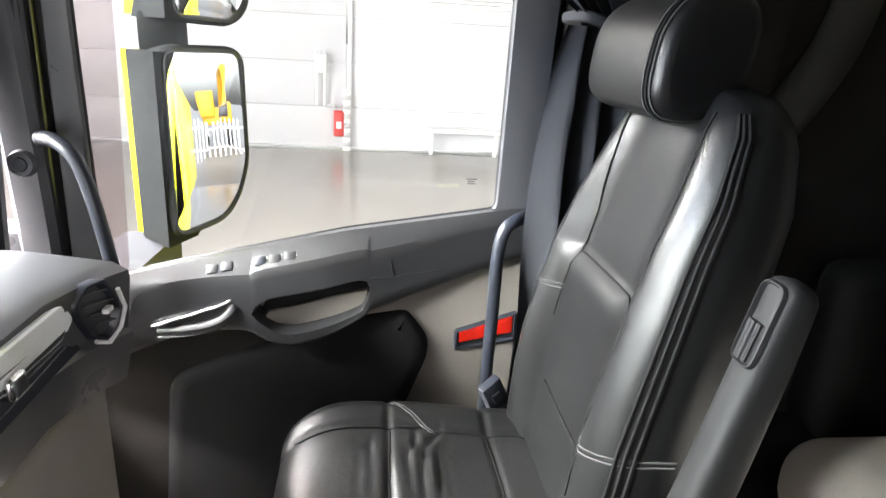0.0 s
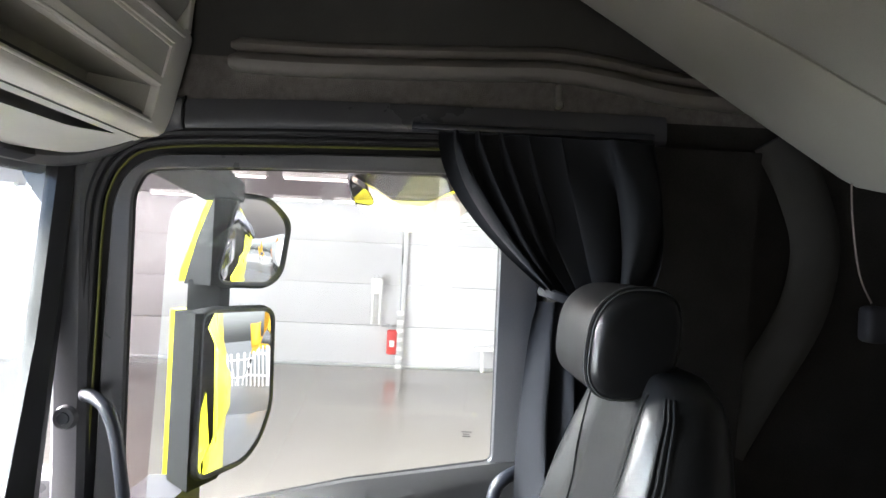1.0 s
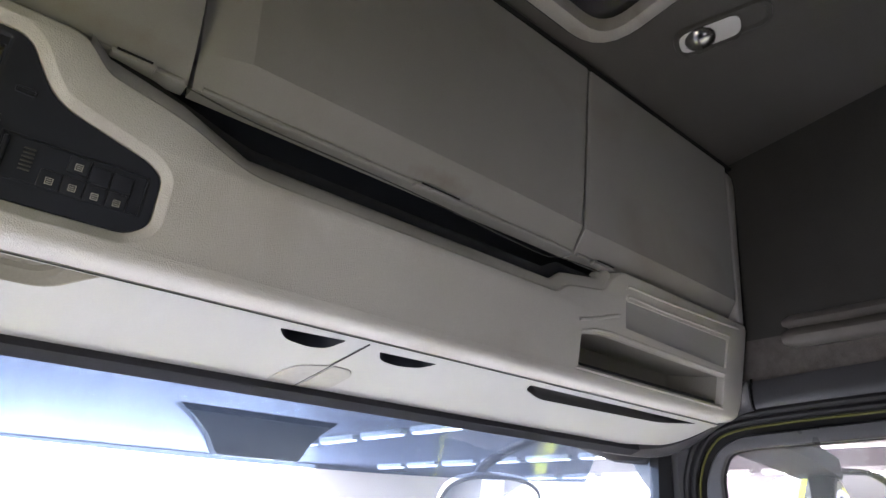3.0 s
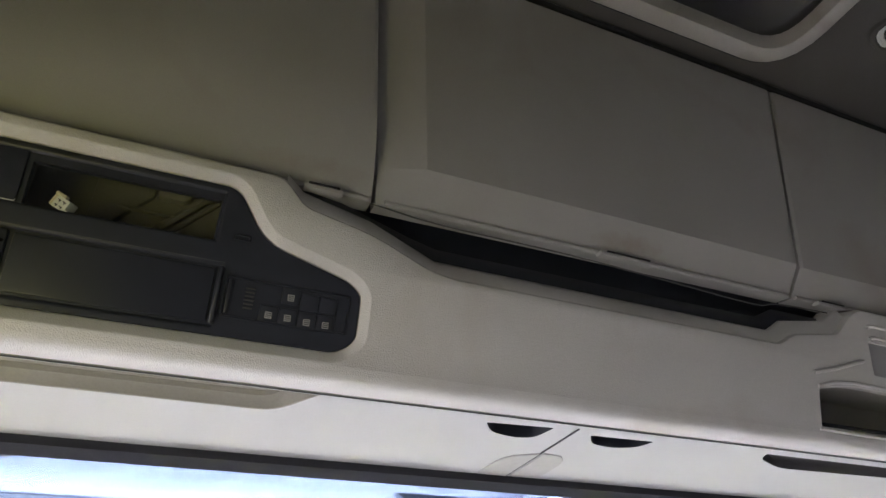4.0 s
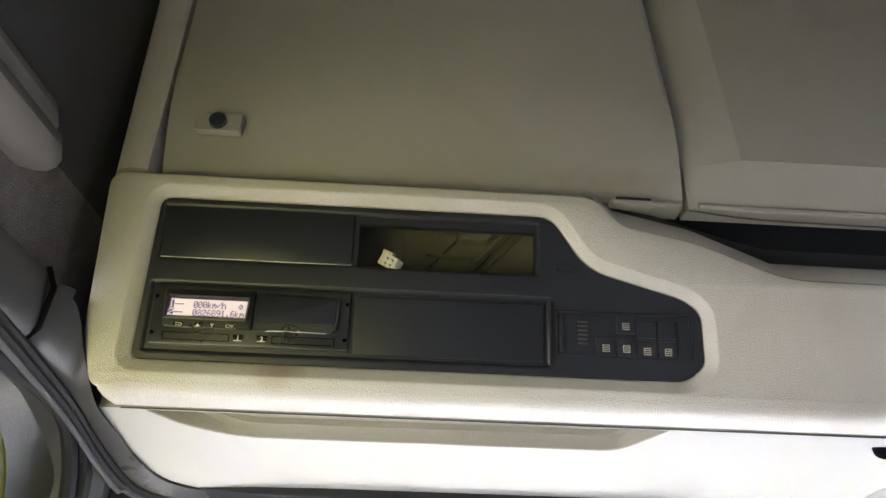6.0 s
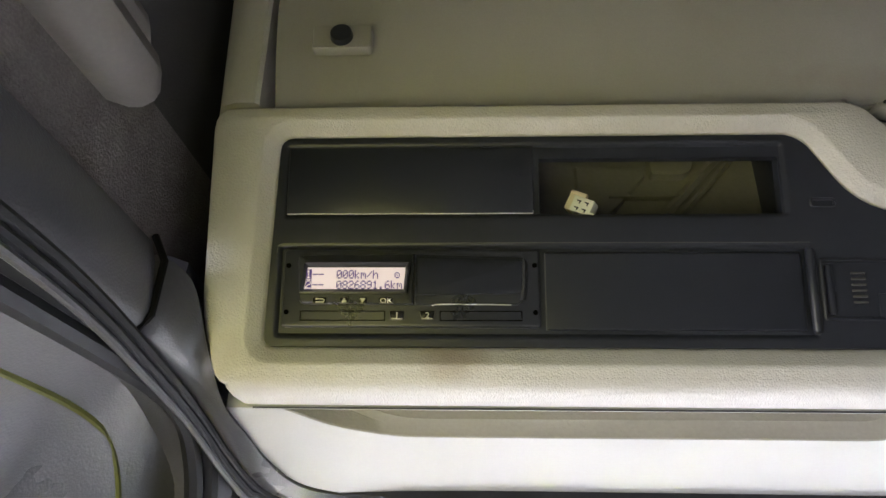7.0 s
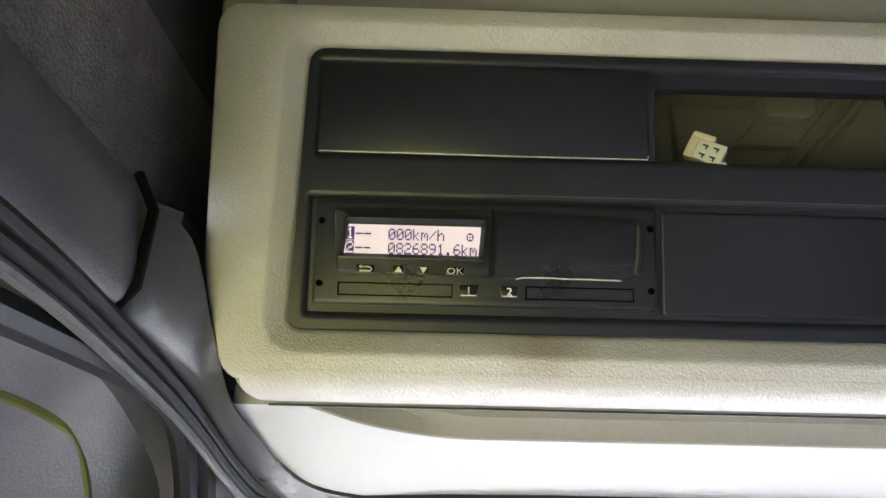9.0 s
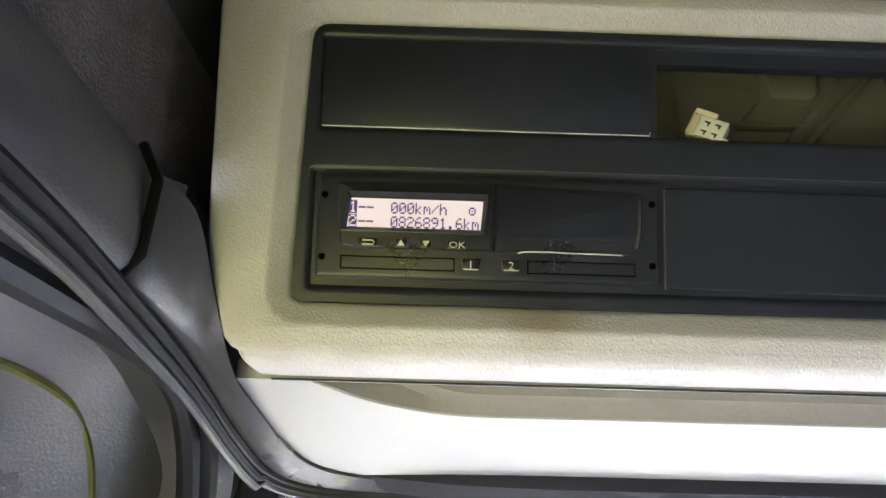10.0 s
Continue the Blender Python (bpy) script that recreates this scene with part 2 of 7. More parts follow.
WHITEPAINT = surface("white_paint", (0.80, 0.80, 0.78), 0.4, vary=0.04, big=2, fine=80)
MACHINE = surface("machine_yellow_paint", (0.80, 0.42, 0.02), 0.4, vary=0.1, big=2, fine=60)
ORANGE = surface("orange_paint", (0.85, 0.28, 0.03), 0.4, vary=0.1, big=2, fine=60)
VANGREY = surface("anthracite_van_paint", (0.022, 0.027, 0.032), 0.45, vary=0.05, big=2, fine=60, spec=0.25)
TYRE = surface("tyre_rubber", (0.02, 0.02, 0.02), 0.8, vary=0.1, fine=80)
SILVER = surface("silver_wheel_paint", (0.55, 0.56, 0.57), 0.35, metal=0.6, vary=0.05)
AMBER = surface("amber_marker", (0.9, 0.35, 0.02), 0.3, vary=0.05)
STRIPGLOW = glow("strip_light_tube", (1.0, 0.98, 0.95), 7.0)
SMOKE = surface("smoked_pane", (0.014, 0.014, 0.016), 0.25, vary=0.1)
PATCH = surface("greyish_cover_patch", (0.40, 0.39, 0.375), 0.5)
DARKCLAD = surface("dark_blocking_wall", (0.07, 0.07, 0.075), 0.6, vary=0.1, big=0.8, fine=20)
# the shelf's beige, darkened for the shade inside pocket and recess
SHADEBEIGE = surface("beige_darkened_for_shade", (0.33, 0.315, 0.28), 0.7, vary=0.1, big=6, fine=300, bump=0.3)
RAILTRIM = surface("taupe_moulded_rail", (0.135, 0.122, 0.110), 0.6, vary=0.1, big=8, fine=300, bump=0.4)
PADGREY = surface("grey_inset_pad", (0.36, 0.355, 0.35), 0.55, vary=0.07, big=8, fine=400, bump=0.3)
KEYBLACK = surface("glossy_black_key", (0.010, 0.010, 0.011), 0.25, vary=0.2, fine=900, bump=0.3, spec=0.7)
# grey for painted edge glints and for worn key rims
EDGEGREY = surface("worn_edge_glint_grey", (0.10, 0.10, 0.09), 0.45, vary=0.35, fine=900)
TACHGREY = surface("charcoal_tachograph_plastic", (0.0185, 0.0208, 0.0270), 0.30, vary=0.2, big=20, fine=900, bump=0.25, cell=2600, depth=0.0002, spec=0.7)
ARMBLACK = surface("soft_black_arm_rest", (0.008, 0.008, 0.0084), 0.55, vary=0.15, big=8, fine=300, bump=0.3, cell=700, depth=0.0003, spec=0.16)
MIRRORSHELL = surface("matt_mirror_housing", (0.011, 0.0115, 0.012), 0.9, spec=0.0, vary=0.15, big=12, fine=400, bump=0.3)
HATCHTRIM = surface("stained_hatch_plastic", (0.40, 0.385, 0.355), 0.55, vary=0.08, big=5, fine=300, bump=0.3, dirt=((0.16, 0.10, 0.05), 9, 0.5))
HOLE = surface("black_hole", (0.002, 0.002, 0.002), 0.9, spec=0.0)
NETCORD = surface("brown_grey_net_cord", (0.15, 0.125, 0.115), 0.85, vary=0.2, big=20, fine=300, bump=0.5)


# ---- building blocks ----
def thing(name, at, label="", category="", group="", kind=""):
    ob = new(name)
    ob.location = at
    ob.empty_display_size = 0.05
    return tagged(ob, label, category, group, kind)


def finish(me, bm, mat, angle=38):
    bmesh.ops.remove_doubles(bm, verts=bm.verts, dist=0.00002)
    bmesh.ops.recalc_face_normals(bm, faces=bm.faces)
    bm.to_mesh(me)
    bm.free()
    me.materials.append(mat)
    for p in me.polygons:
        p.use_smooth = True
    me.set_sharp_from_angle(angle=radians(angle))


def world_of(ob):
    """Where a thing or part stands, before the scene is evaluated."""
    own = Matrix.Translation(ob.location)
    return world_of(ob.parent) @ ob.matrix_parent_inverse @ own if ob.parent else own


def place_under(ob, parent):
    ob.parent = parent
    ob.matrix_parent_inverse = world_of(parent).inverted()


def part(name, bm, mat, parent=None, label="", angle=38):
    """Links a bmesh, given in world metres, as one mesh under a thing or a part."""
    me = bpy.data.meshes.new(name)
    finish(me, bm, mat, angle)
    ob = new(name, me)
    if parent is not None:
        place_under(ob, parent)
    if label:
        ob["label"] = label
    return ob


def join(bm, other):
    me = bpy.data.meshes.new("tmp")
    other.to_mesh(me)
    other.free()
    bm.from_mesh(me)
    bpy.data.meshes.remove(me)
    return bm


def rbox(c, s, r=0.004, seg=2, m=None, bm=None):
    """A box with rounded edges: centre, size, radius, turned by m about its centre."""
    b = bmesh.new()
    bmesh.ops.create_cube(b, size=1.0, matrix=Matrix.Diagonal((*s, 1)))
    r = min(r, min(s) * 0.49)
    if r > 0:
        bmesh.ops.bevel(b, geom=list(b.edges), offset=r, segments=seg, profile=0.5, affect="EDGES")
    bmesh.ops.transform(b, matrix=Matrix.Translation(c) @ (m or Matrix()), verts=b.verts)
    return join(bm, b) if bm is not None else b


def loft(rings, bm=None, closed=True, cap=True, loop=False):
    """Skins rings of equally many points."""
    bm = bm or bmesh.new()
    vs = [[bm.verts.new(p) for p in ring] for ring in rings]
    n = len(vs[0])
    pairs = list(zip(vs, vs[1:])) + ([(vs[-1], vs[0])] if loop else [])
    for a, b in pairs:
        for i in range(n if closed else n - 1):
            j = (i + 1) % n
            bm.faces.new((a[i], a[j], b[j], b[i]))
    if cap and closed and not loop:
        bm.faces.new(vs[0])
        bm.faces.new(list(reversed(vs[-1])))
    return bm


def smooth_path(pts, n=6, loop=False):
    """A curve through the points (Catmull-Rom)."""
    pts = [Vector(p) for p in pts]
    out, m = [], len(pts)
    for i in range(m if loop else m - 1):
        if loop:
            a, b, c, d = (pts[(i + k) % m] for k in (-1, 0, 1, 2))
        else:
            a, b, c, d = pts[max(i - 1, 0)], pts[i], pts[i + 1], pts[min(i + 2, m - 1)]
        for k in range(n):
            t = k / n
            out.append(0.5 * (2 * b + (c - a) * t + (2 * a - 5 * b + 4 * c - d) * t * t + (3 * b - a - 3 * c + d) * t ** 3))
    if not loop:
        out.append(pts[-1])
    return out


def tube(pts, r, bm=None, sides=8, loop=False, flat=1.0, up=None, radii=None):
    """A round (or flattened) bar along a path."""
    pts = [Vector(p) for p in pts]
    rings, prev = [], None
    m = len(pts)
    for i, p in enumerate(pts):
        a = pts[i - 1] if (i or loop) else p
        b = pts[(i + 1) % m] if (i < m - 1 or loop) else p
        d = (b - a).normalized()
        ref = Vector(up) if up else (prev or (Vector((0, 0, 1)) if abs(d.z) < 0.9 else Vector((1, 0, 0))))
        s = d.cross(ref).normalized()
        u = s.cross(d).normalized()
        prev = u
        rr = radii[i] if radii else r
        rings.append([p + s * rr * math.cos(k * math.tau / sides) + u * rr * flat * math.sin(k * math.tau / sides) for k in range(sides)])
    return loft(rings, bm, loop=loop)


def round_poly(pts, r, seg=4):
    """The outline of a polygon with rounded corners, r one number or one a corner."""
    out, n = [], len(pts)
    for i in range(n):
        p = Vector(pts[i])
        a, b = Vector(pts[i - 1]) - p, Vector(pts[(i + 1) % n]) - p
        rr = r[i] if isinstance(r, (list, tuple)) else r
        k = min(rr, a.length * 0.45, b.length * 0.45)
        if k < 1e-5:
            out.append(p)
            continue
        s, e = p + a.normalized() * k, p + b.normalized() * k
        for j in range(seg + 1):
            t = j / seg
            out.append((1 - t) ** 2 * s + 2 * t * (1 - t) * p + t * t * e)
    return out


def inset(poly, d):
    """Moves an outline inwards by d (anticlockwise outlines)."""
    n, out = len(poly), []
    for i in range(n):
        p, a, b = poly[i], poly[i - 1], poly[(i + 1) % n]
        u, v = (p - a), (b - p)
        if u.length < 1e-9 or v.length < 1e-9:
            u = v = (b - a)
        u, v = u.normalized(), v.normalized()
        nrm = Vector((-u.y, u.x)) + Vector((-v.y, v.x))
        nrm = nrm.normalized() if nrm.length > 1e-6 else Vector((-u.y, u.x))
        c = max(0.35, nrm.dot(Vector((-u.y, u.x))))
        out.append(p + nrm * (d / c))
    return out


def ccw(poly):
    poly = [Vector(p[:2]) for p in poly]
    area = sum(poly[i - 1].x * p.y - p.x * poly[i - 1].y for i, p in enumerate(poly))
    return poly if area > 0 else list(reversed(poly))


def sheet(outer, holes, at, bm=None):
    """A flat sheet with holes, laid out in (u, v) and put in place by at(u, v, d)."""
    bm = bm or bmesh.new()
    loops = [ccw(outer)] + [ccw(h) for h in holes]
    flat = [p for lp in loops for p in lp]
    tris = tessellate_polygon([[Vector((p.x, p.y, 0)) for p in lp] for lp in loops])
    vs = [bm.verts.new(at(p.x, p.y, 0.0)) for p in flat]
    for t in tris:
        try:
            bm.faces.new([vs[i] for i in t])
        except ValueError:
            pass
    return bm


def collar(outline, steps, at, bm=None, cap=True):
    """Walks an outline inwards: steps of (inset, depth). cap closes the last ring."""
    bm = bm or bmesh.new()
    poly = ccw(outline)
    rings = []
    for ins, dep in steps:
        q = inset(poly, ins)
        rings.append([bm.verts.new(at(p.x, p.y, dep)) for p in q])
    n = len(poly)
    for a, b in zip(rings, rings[1:]):
        for i in range(n):
            j = (i + 1) % n
            bm.faces.new((a[i], a[j], b[j], b[i]))
    if cap:
        q = inset(poly, steps[-1][0])
        for t in tessellate_polygon([[Vector((p.x, p.y, 0)) for p in q]]):
            try:
                bm.faces.new([rings[-1][i] for i in t])
            except ValueError:
                pass
    return bm


def rect(u0, v0, u1, v1):
    return [(u0, v0), (u1, v0), (u1, v1), (u0, v1)]


def writing(name, text, size, m, mat, parent, label="", depth=0.0002, align="LEFT", squeeze=1.0):
    """Raised print: text in the built-in font as one mesh, on the pose m (x along the line, y up)."""
    cu = bpy.data.curves.new("tmp_text", "FONT")
    cu.body, cu.size, cu.extrude, cu.align_x = text, size, depth, align
    cu.resolution_u = 2
    tmp = bpy.data.objects.new("tmp_text", cu)
    scene.collection.objects.link(tmp)
    bpy.context.view_layer.update()
    me = bpy.data.meshes.new_from_object(tmp)
    bpy.data.objects.remove(tmp)
    bpy.data.curves.remove(cu)
    me.name = name
    me.transform(m @ Matrix.Diagonal((squeeze, 1, 1, 1)))
    me.materials.clear()
    me.materials.append(mat)
    ob = new(name, me)
    place_under(ob, parent)
    if label:
        ob["label"] = label
    return ob


# ---- the cab's shell ----
def panel_at(u, v, d):
    y = 0.565 + (3.215 - v) * 0.2242
    return Vector((u, y + 0.976 * d, v + 0.219 * d))


def door_at(u, v, d):
    return Vector((u, 0.535 + (3.605 - v) * 0.0658 + d, v))


def band_at(u, w, d):
    return Vector((u, 0.65 + 0.937 * w + 0.348 * d, 3.005 - 0.348 * w + 0.937 * d))


def wall_x(z):
    """Half the inner width of the cab at a height."""
    return 1.04 - 0.1 * (z - 2.3) if z < 3.1 else 0.96 - 0.05 * (z - 3.1)


def side_at(s):
    return lambda u, v, d: Vector((s * (wall_x(v) + d), u, v))


cab_floor = part("floor", rbox((0, 0.0, 1.42), (2.1, 2.3, 0.05), 0.005), CARPET)
tagged(cab_floor, "black carpeted truck cab floor", "floor", kind="structure")

def ceil_z(y):
    """Height of the roof lining, which climbs towards the rear."""
    return 3.632 + 0.135 * min(0.95, max(0.0, 0.56 - y))


# roof lining with the hatch cut through it
HATCH = round_poly(rect(-0.385, -0.14, 0.343, 0.488), 0.075, 6)
ROOF = [(-1.0, -0.39), (1.0, -0.39), (1.0, 0.60), (-1.0, 0.60)]
bm = bmesh.new()
for lift in (0.0, 0.05):
    sheet(ROOF, [HATCH], lambda u, v, d: Vector((u, v, ceil_z(v) + lift + d)), bm)
    sheet(rect(-1.0, -1.2, 1.0, -0.39), [], lambda u, v, d: Vector((u, v, ceil_z(v) + lift + d)), bm)
ceiling = tagged(part("ceiling", bm, HEADLINER), "grey-beige fabric headliner of the cab roof", "ceiling", kind="structure")

hatch = thing("roof_hatch", (-0.05, 0.15, 3.57), "smoked roof hatch in a pale plastic frame", "roof hatch")
at = lambda u, v, d: Vector((u, v, ceil_z(v) - 0.002 + d))
part("hatch_frame", collar(inset(ccw(HATCH), -0.022), [(0, 0.0), (0.002, -0.005), (0.005, -0.0065), (0.024, -0.007), (0.030, -0.005), (0.033, 0.004), (0.035, 0.04)], at, cap=False), HATCHTRIM, hatch)
part("frame_joint", tube([at(q.x, q.y, -0.0004) for q in inset(ccw(HATCH), -0.0235)], 0.0018, sides=5, loop=True), RUBBER, hatch, "dark joint round the frame")
part("hatch_pane", collar(inset(ccw(HATCH), 0.0125), [(0, 0.020)], at), SMOKE, hatch, "dark smoked pane")

lamp = thing("dome_lamp", (0.47, 0.335, 3.57), "small clear dome lamp with a chrome reflector in the headliner", "ceiling lamp")
lamp_at = lambda u, v, d: Vector((0.462 + u * 0.371 + v * 0.928, 0.396 - u * 0.928 + v * 0.371, ceil_z(0.396 - u * 0.928 + v * 0.371) - 0.001 + d))
part("bezel", collar(round_poly(rect(-0.012, -0.034, 0.165, 0.034), 0.030, 5), [(0, 0), (0.002, -0.006), (0.008, -0.008), (0.012, -0.002)], lamp_at, cap=True), HEADLINER, lamp)
b = bmesh.new()
bmesh.ops.create_uvsphere(b, u_segments=14, v_segments=8, radius=0.030)
bmesh.ops.transform(b, matrix=Matrix.Translation(lamp_at(0.036, 0, -0.008)) @ Matrix.Diagonal((1, 1, 0.55, 1)), verts=b.verts)
part("reflector", b, CHROME, lamp, "chrome reflector")
LENSFORM = round_poly(rect(-0.004, -0.030, 0.112, 0.030), 0.026, 5)
part("lamp_tray", collar(inset(ccw(LENSFORM), 0.003), [(0, -0.0085), (0.002, -0.0090)], lamp_at), ALU, lamp, "silver tray under the lens")
b = collar(LENSFORM, [(0, -0.002), (0.001, -0.014), (0.006, -0.022), (0.014, -0.025)], lamp_at)
part("lens", b, LENS, lamp)

# rear wall
rear = part("wall_rear", rbox((0, -1.16, 2.6), (2.1, 0.05, 2.5), 0.01), FELTDARK)
tagged(rear, "dark felt-lined rear wall of the cab", "wall", kind="structure")
b = rbox((0.52, -1.128, 2.62), (0.70, 0.015, 1.0), 0.006)
tagged(part("trim_rear_panel", b, FELT), "grey-brown lining panel on the rear wall", "wall panel", kind="structure")


def side_shell(s):
    """One side of the cab: felt-lined upper wall, moulded rail, header, pillars and lower wall."""
    sa = side_at(s)
    word = "right" if s > 0 else "left"
    for z0, z1, mat, name in ((3.10, 3.192, FELT, "wall_"), (3.192, 3.87, UPPERFELT, "wall_upper_")):
        b = bmesh.new()
        for off in (0.0, 0.05):
            loft([[sa(y, z0 + (z1 - z0) * k / 6, off) for y in (-1.18, -0.6, -0.2, 0.3, 0.7, 1.0)] for k in range(7)], b, closed=False)
        tagged(part(name + word, b, mat), "%s lining above the %s cab door" % ("grey-brown felt" if mat is FELT else "dark smooth cloth", "driver's" if s < 0 else "passenger"), "wall", kind="structure")
    # moulded double rail
    rail = thing("wall_rail", (s * 0.93, 0.1, 3.16), "long moulded grey-brown rail along the upper cab wall", "rail")
    path = [(0.492, 3.180), (0.3, 3.178), (0.0, 3.186), (-0.18, 3.192), (-0.3, 3.180), (-0.45, 3.155), (-0.7, 3.145)]
    bar = smooth_path([sa(y, z, -0.006) for y, z in path], 6)
    part("lower_bar", tube(bar, 0.024, sides=10, flat=0.9, up=(0, 0, 1), radii=[0.014] + [0.024] * (len(bar) - 2) + [0.014]), RAILTRIM, rail)
    bar = smooth_path([sa(y, z + 0.037, 0.006) for y, z in path], 6)
    part("upper_bar", tube(bar, 0.02, sides=10, flat=0.9, up=(0, 0, 1), radii=[0.01] + [0.019] * (len(bar) - 2) + [0.01]), RAILTRIM, rail)
    # header panel over the door, bending down into the front pillar
    end = 0.575 if s > 0 else 0.547
    pth = smooth_path([(-0.42, 3.074), (-0.1, 3.075), (0.3, 3.072), (end, 3.062)], 5)
    rings = []
    for p in pth:
        y, z = p[0], p[1]
        rings.append([sa(y, z + 0.040, 0.012), sa(y, z + 0.036, -0.010), sa(y, z + 0.02, -0.017), sa(y, z - 0.004, -0.0225), sa(y, z - 0.014, -0.0235), sa(y, z - 0.0215, -0.0215), sa(y, z - 0.027, -0.016), sa(y, z - 0.0295, -0.008), sa(y, z - 0.03, 0.03), sa(y, z + 0.04, 0.03)])
    head = part("trim_header_" + word, loft([[Vector(q) for q in r] for r in rings]), DARK)
    tagged(head, "dark grained header trim above the cab door window", "trim", kind="structure")
    part("seam", tube([sa(end + 0.002, 3.103, -0.010), sa(end + 0.002, 3.084, -0.022), sa(end + 0.002, 3.046, -0.0245), sa(end + 0.003, 3.034, -0.016)], 0.0026, sides=6), SEAM, head)
    # front pillar: one swept moulding from the header down to the dashboard
    pth = smooth_path([(0.579, 3.062), (0.66, 3.048), (0.74, 3.01), (0.79, 2.95), (0.802, 2.85), (0.806, 2.6), (0.812, 2.3), (0.82, 2.1)], 6)
    rings = []
    for i, p in enumerate(pth):
        y, z = p[0], p[1]
        a, c = pth[max(i - 1, 0)], pth[min(i + 1, len(pth) - 1)]
        t = Vector((c[0] - a[0], c[1] - a[1])).normalized()
        n = Vector((-t.y, t.x)) * -1  # towards the door opening
        if n.x > 0 and t.y < -0.5:
            n = -n
        out = -n
        def q(w, d):
            return sa(y + out.x * w, z + out.y * w, d)
        wide = float(np.interp(z, [2.84, 2.91, 2.95, 3.0, 3.05], [0.05, 0.11, 0.15, 0.12, 0.042]))
        rings.append([q(wide, 0.02), q(wide, -0.004), q(0.036, -0.02), q(-0.016, -0.024), q(-0.030, -0.014), q(-0.034, 0.03), q(wide, 0.04)])
    pil = part("trim_pillar_" + word, loft(rings), DARK)
    tagged(pil, "dark grained front pillar trim beside the windscreen", "trim", kind="structure")
    # corner moulding sweeping from the door header round to the windscreen header
    if s > 0:
        near = [(0.936, 0.579, 3.096), (0.921, 0.615, 3.050), (0.912, 0.655, 3.006), (0.909, 0.70, 2.985), (0.893, 0.742, 2.968), (0.862, 0.772, 2.957), (0.80, 0.790, 2.950), (0.70, 0.797, 2.947)]
        far = [(0.944, 0.579, 3.033), (0.947, 0.62, 3.022), (0.945, 0.665, 3.002), (0.939, 0.71, 2.977), (0.922, 0.760, 2.952), (0.882, 0.795, 2.939), (0.80, 0.808, 2.936), (0.70, 0.812, 2.936)]
    else:
        near = [(0.932, 0.548, 3.088), (0.927, 0.575, 3.072), (0.921, 0.599, 3.035), (0.918, 0.637, 3.004), (0.914, 0.685, 2.989), (0.906, 0.735, 2.970), (0.888, 0.778, 2.956), (0.85, 0.795, 2.950), (0.786, 0.800, 2.948), (0.70, 0.800, 2.947)]
        far = [(0.945, 0.545, 3.034), (0.945, 0.568, 3.028), (0.945, 0.628, 3.014), (0.943, 0.670, 3.000), (0.938, 0.715, 2.980), (0.930, 0.765, 2.960), (0.914, 0.795, 2.950), (0.875, 0.810, 2.944), (0.786, 0.812, 2.942), (0.70, 0.812, 2.940)]
        # rubber weatherstrip and a satin strip that follow the moulding's outer edge
        strip = thing("weatherstrip", (-0.95, 0.55, 3.03), "black rubber weatherstrip with a satin grey edge along the corner moulding", "weatherstrip")
        line = smooth_path([(-0.9450, 0.20, 3.062), (-0.9450, 0.40, 3.050), (-0.9455, 0.489, 3.041)] + [(-x - 0.001, y, z - 0.003) for x, y, z in far[1:]], 5)
        for off, r, m in ((0.0, 0.0042, RUBBER), (0.0075, 0.0036, RUBBER), (0.0145, 0.0030, DARK)):
            part("edge_strip" if m is DARK else "rubber_lip", tube([p + Vector((-0.10 * off, 0.25 * off, -off * (1.0 if p.x < -0.93 else 0.6))) for p in line], r, sides=8), m, strip)
    near, far = smooth_path(near, 4), smooth_path(far, 4)
    rings = []
    for k, (i, o) in enumerate(zip(near, far)):
        f = k / (len(near) - 1)
        n = Vector((-1, 0, -0.15)).lerp(Vector((0, -0.35, -0.94)), min(1.0, f * 1.35)).normalized()
        sunk = {0: 0.012, 1: 0.006, 2: 0.002}.get(k, 0.0) if s < 0 else 0.0
        rings.append([Vector((s * (p.x + sunk), p.y, p.z)) for p in (i - n * 0.03, i - n * 0.003, i + n * 0.001, i.lerp(o, 0.45) + n * 0.004, i.lerp(o, 0.7) + n * 0.006, i.lerp(o, 0.85) + n * 0.0045, i.lerp(o, 0.95) + n * 0.001, o - n * 0.004, o - n * 0.03)])
    tagged(part("trim_corner_" + word, loft(rings), DARK), "dark grained corner moulding between door header and windscreen", "trim", kind="structure")
    # rear pillar behind the door
    b = loft([[sa(-0.19, z, -0.03), sa(-0.205, z, -0.045), sa(-0.27, z, -0.045), sa(-0.62, z, -0.03), sa(-0.62, z, 0.03), sa(-0.19, z, 0.03)] for z in (1.45, 2.0, 2.5, 3.042)])
    tagged(part("trim_rear_pillar_" + word, b, FELTDARK), "dark trim of the pillar behind the cab door", "trim", kind="structure")
    b = loft([[sa(y, z, 0.0) for z in (1.45, 2.0, 2.5, 3.1)] for y in (-0.38, -0.9, -1.18)], closed=False)
    loft([[sa(y, z, 0.05) for z in (1.45, 2.0, 2.5, 3.1)] for y in (-0.38, -0.9, -1.18)], b, closed=False)
    tagged(part("wall_sleeper_" + word, b, FELTDARK), "dark felt wall beside the sleeping bunk", "wall", kind="structure")
    # a broad moulded rib on the sleeper wall
    rib = smooth_path([sa(-0.66, 3.08, -0.006), sa(-0.72, 2.98, -0.008), sa(-0.765, 2.85, -0.008), sa(-0.745, 2.7, -0.008), sa(-0.66, 2.53, -0.008), sa(-0.6, 2.4, -0.006)], 5)
    tagged(part("trim_rib_" + word, tube(rib, 0.055, sides=12, flat=0.25, up=(s, 0, 0)), UPPERFELT), "curved moulded rib on the sleeper side wall", "trim", kind="structure")
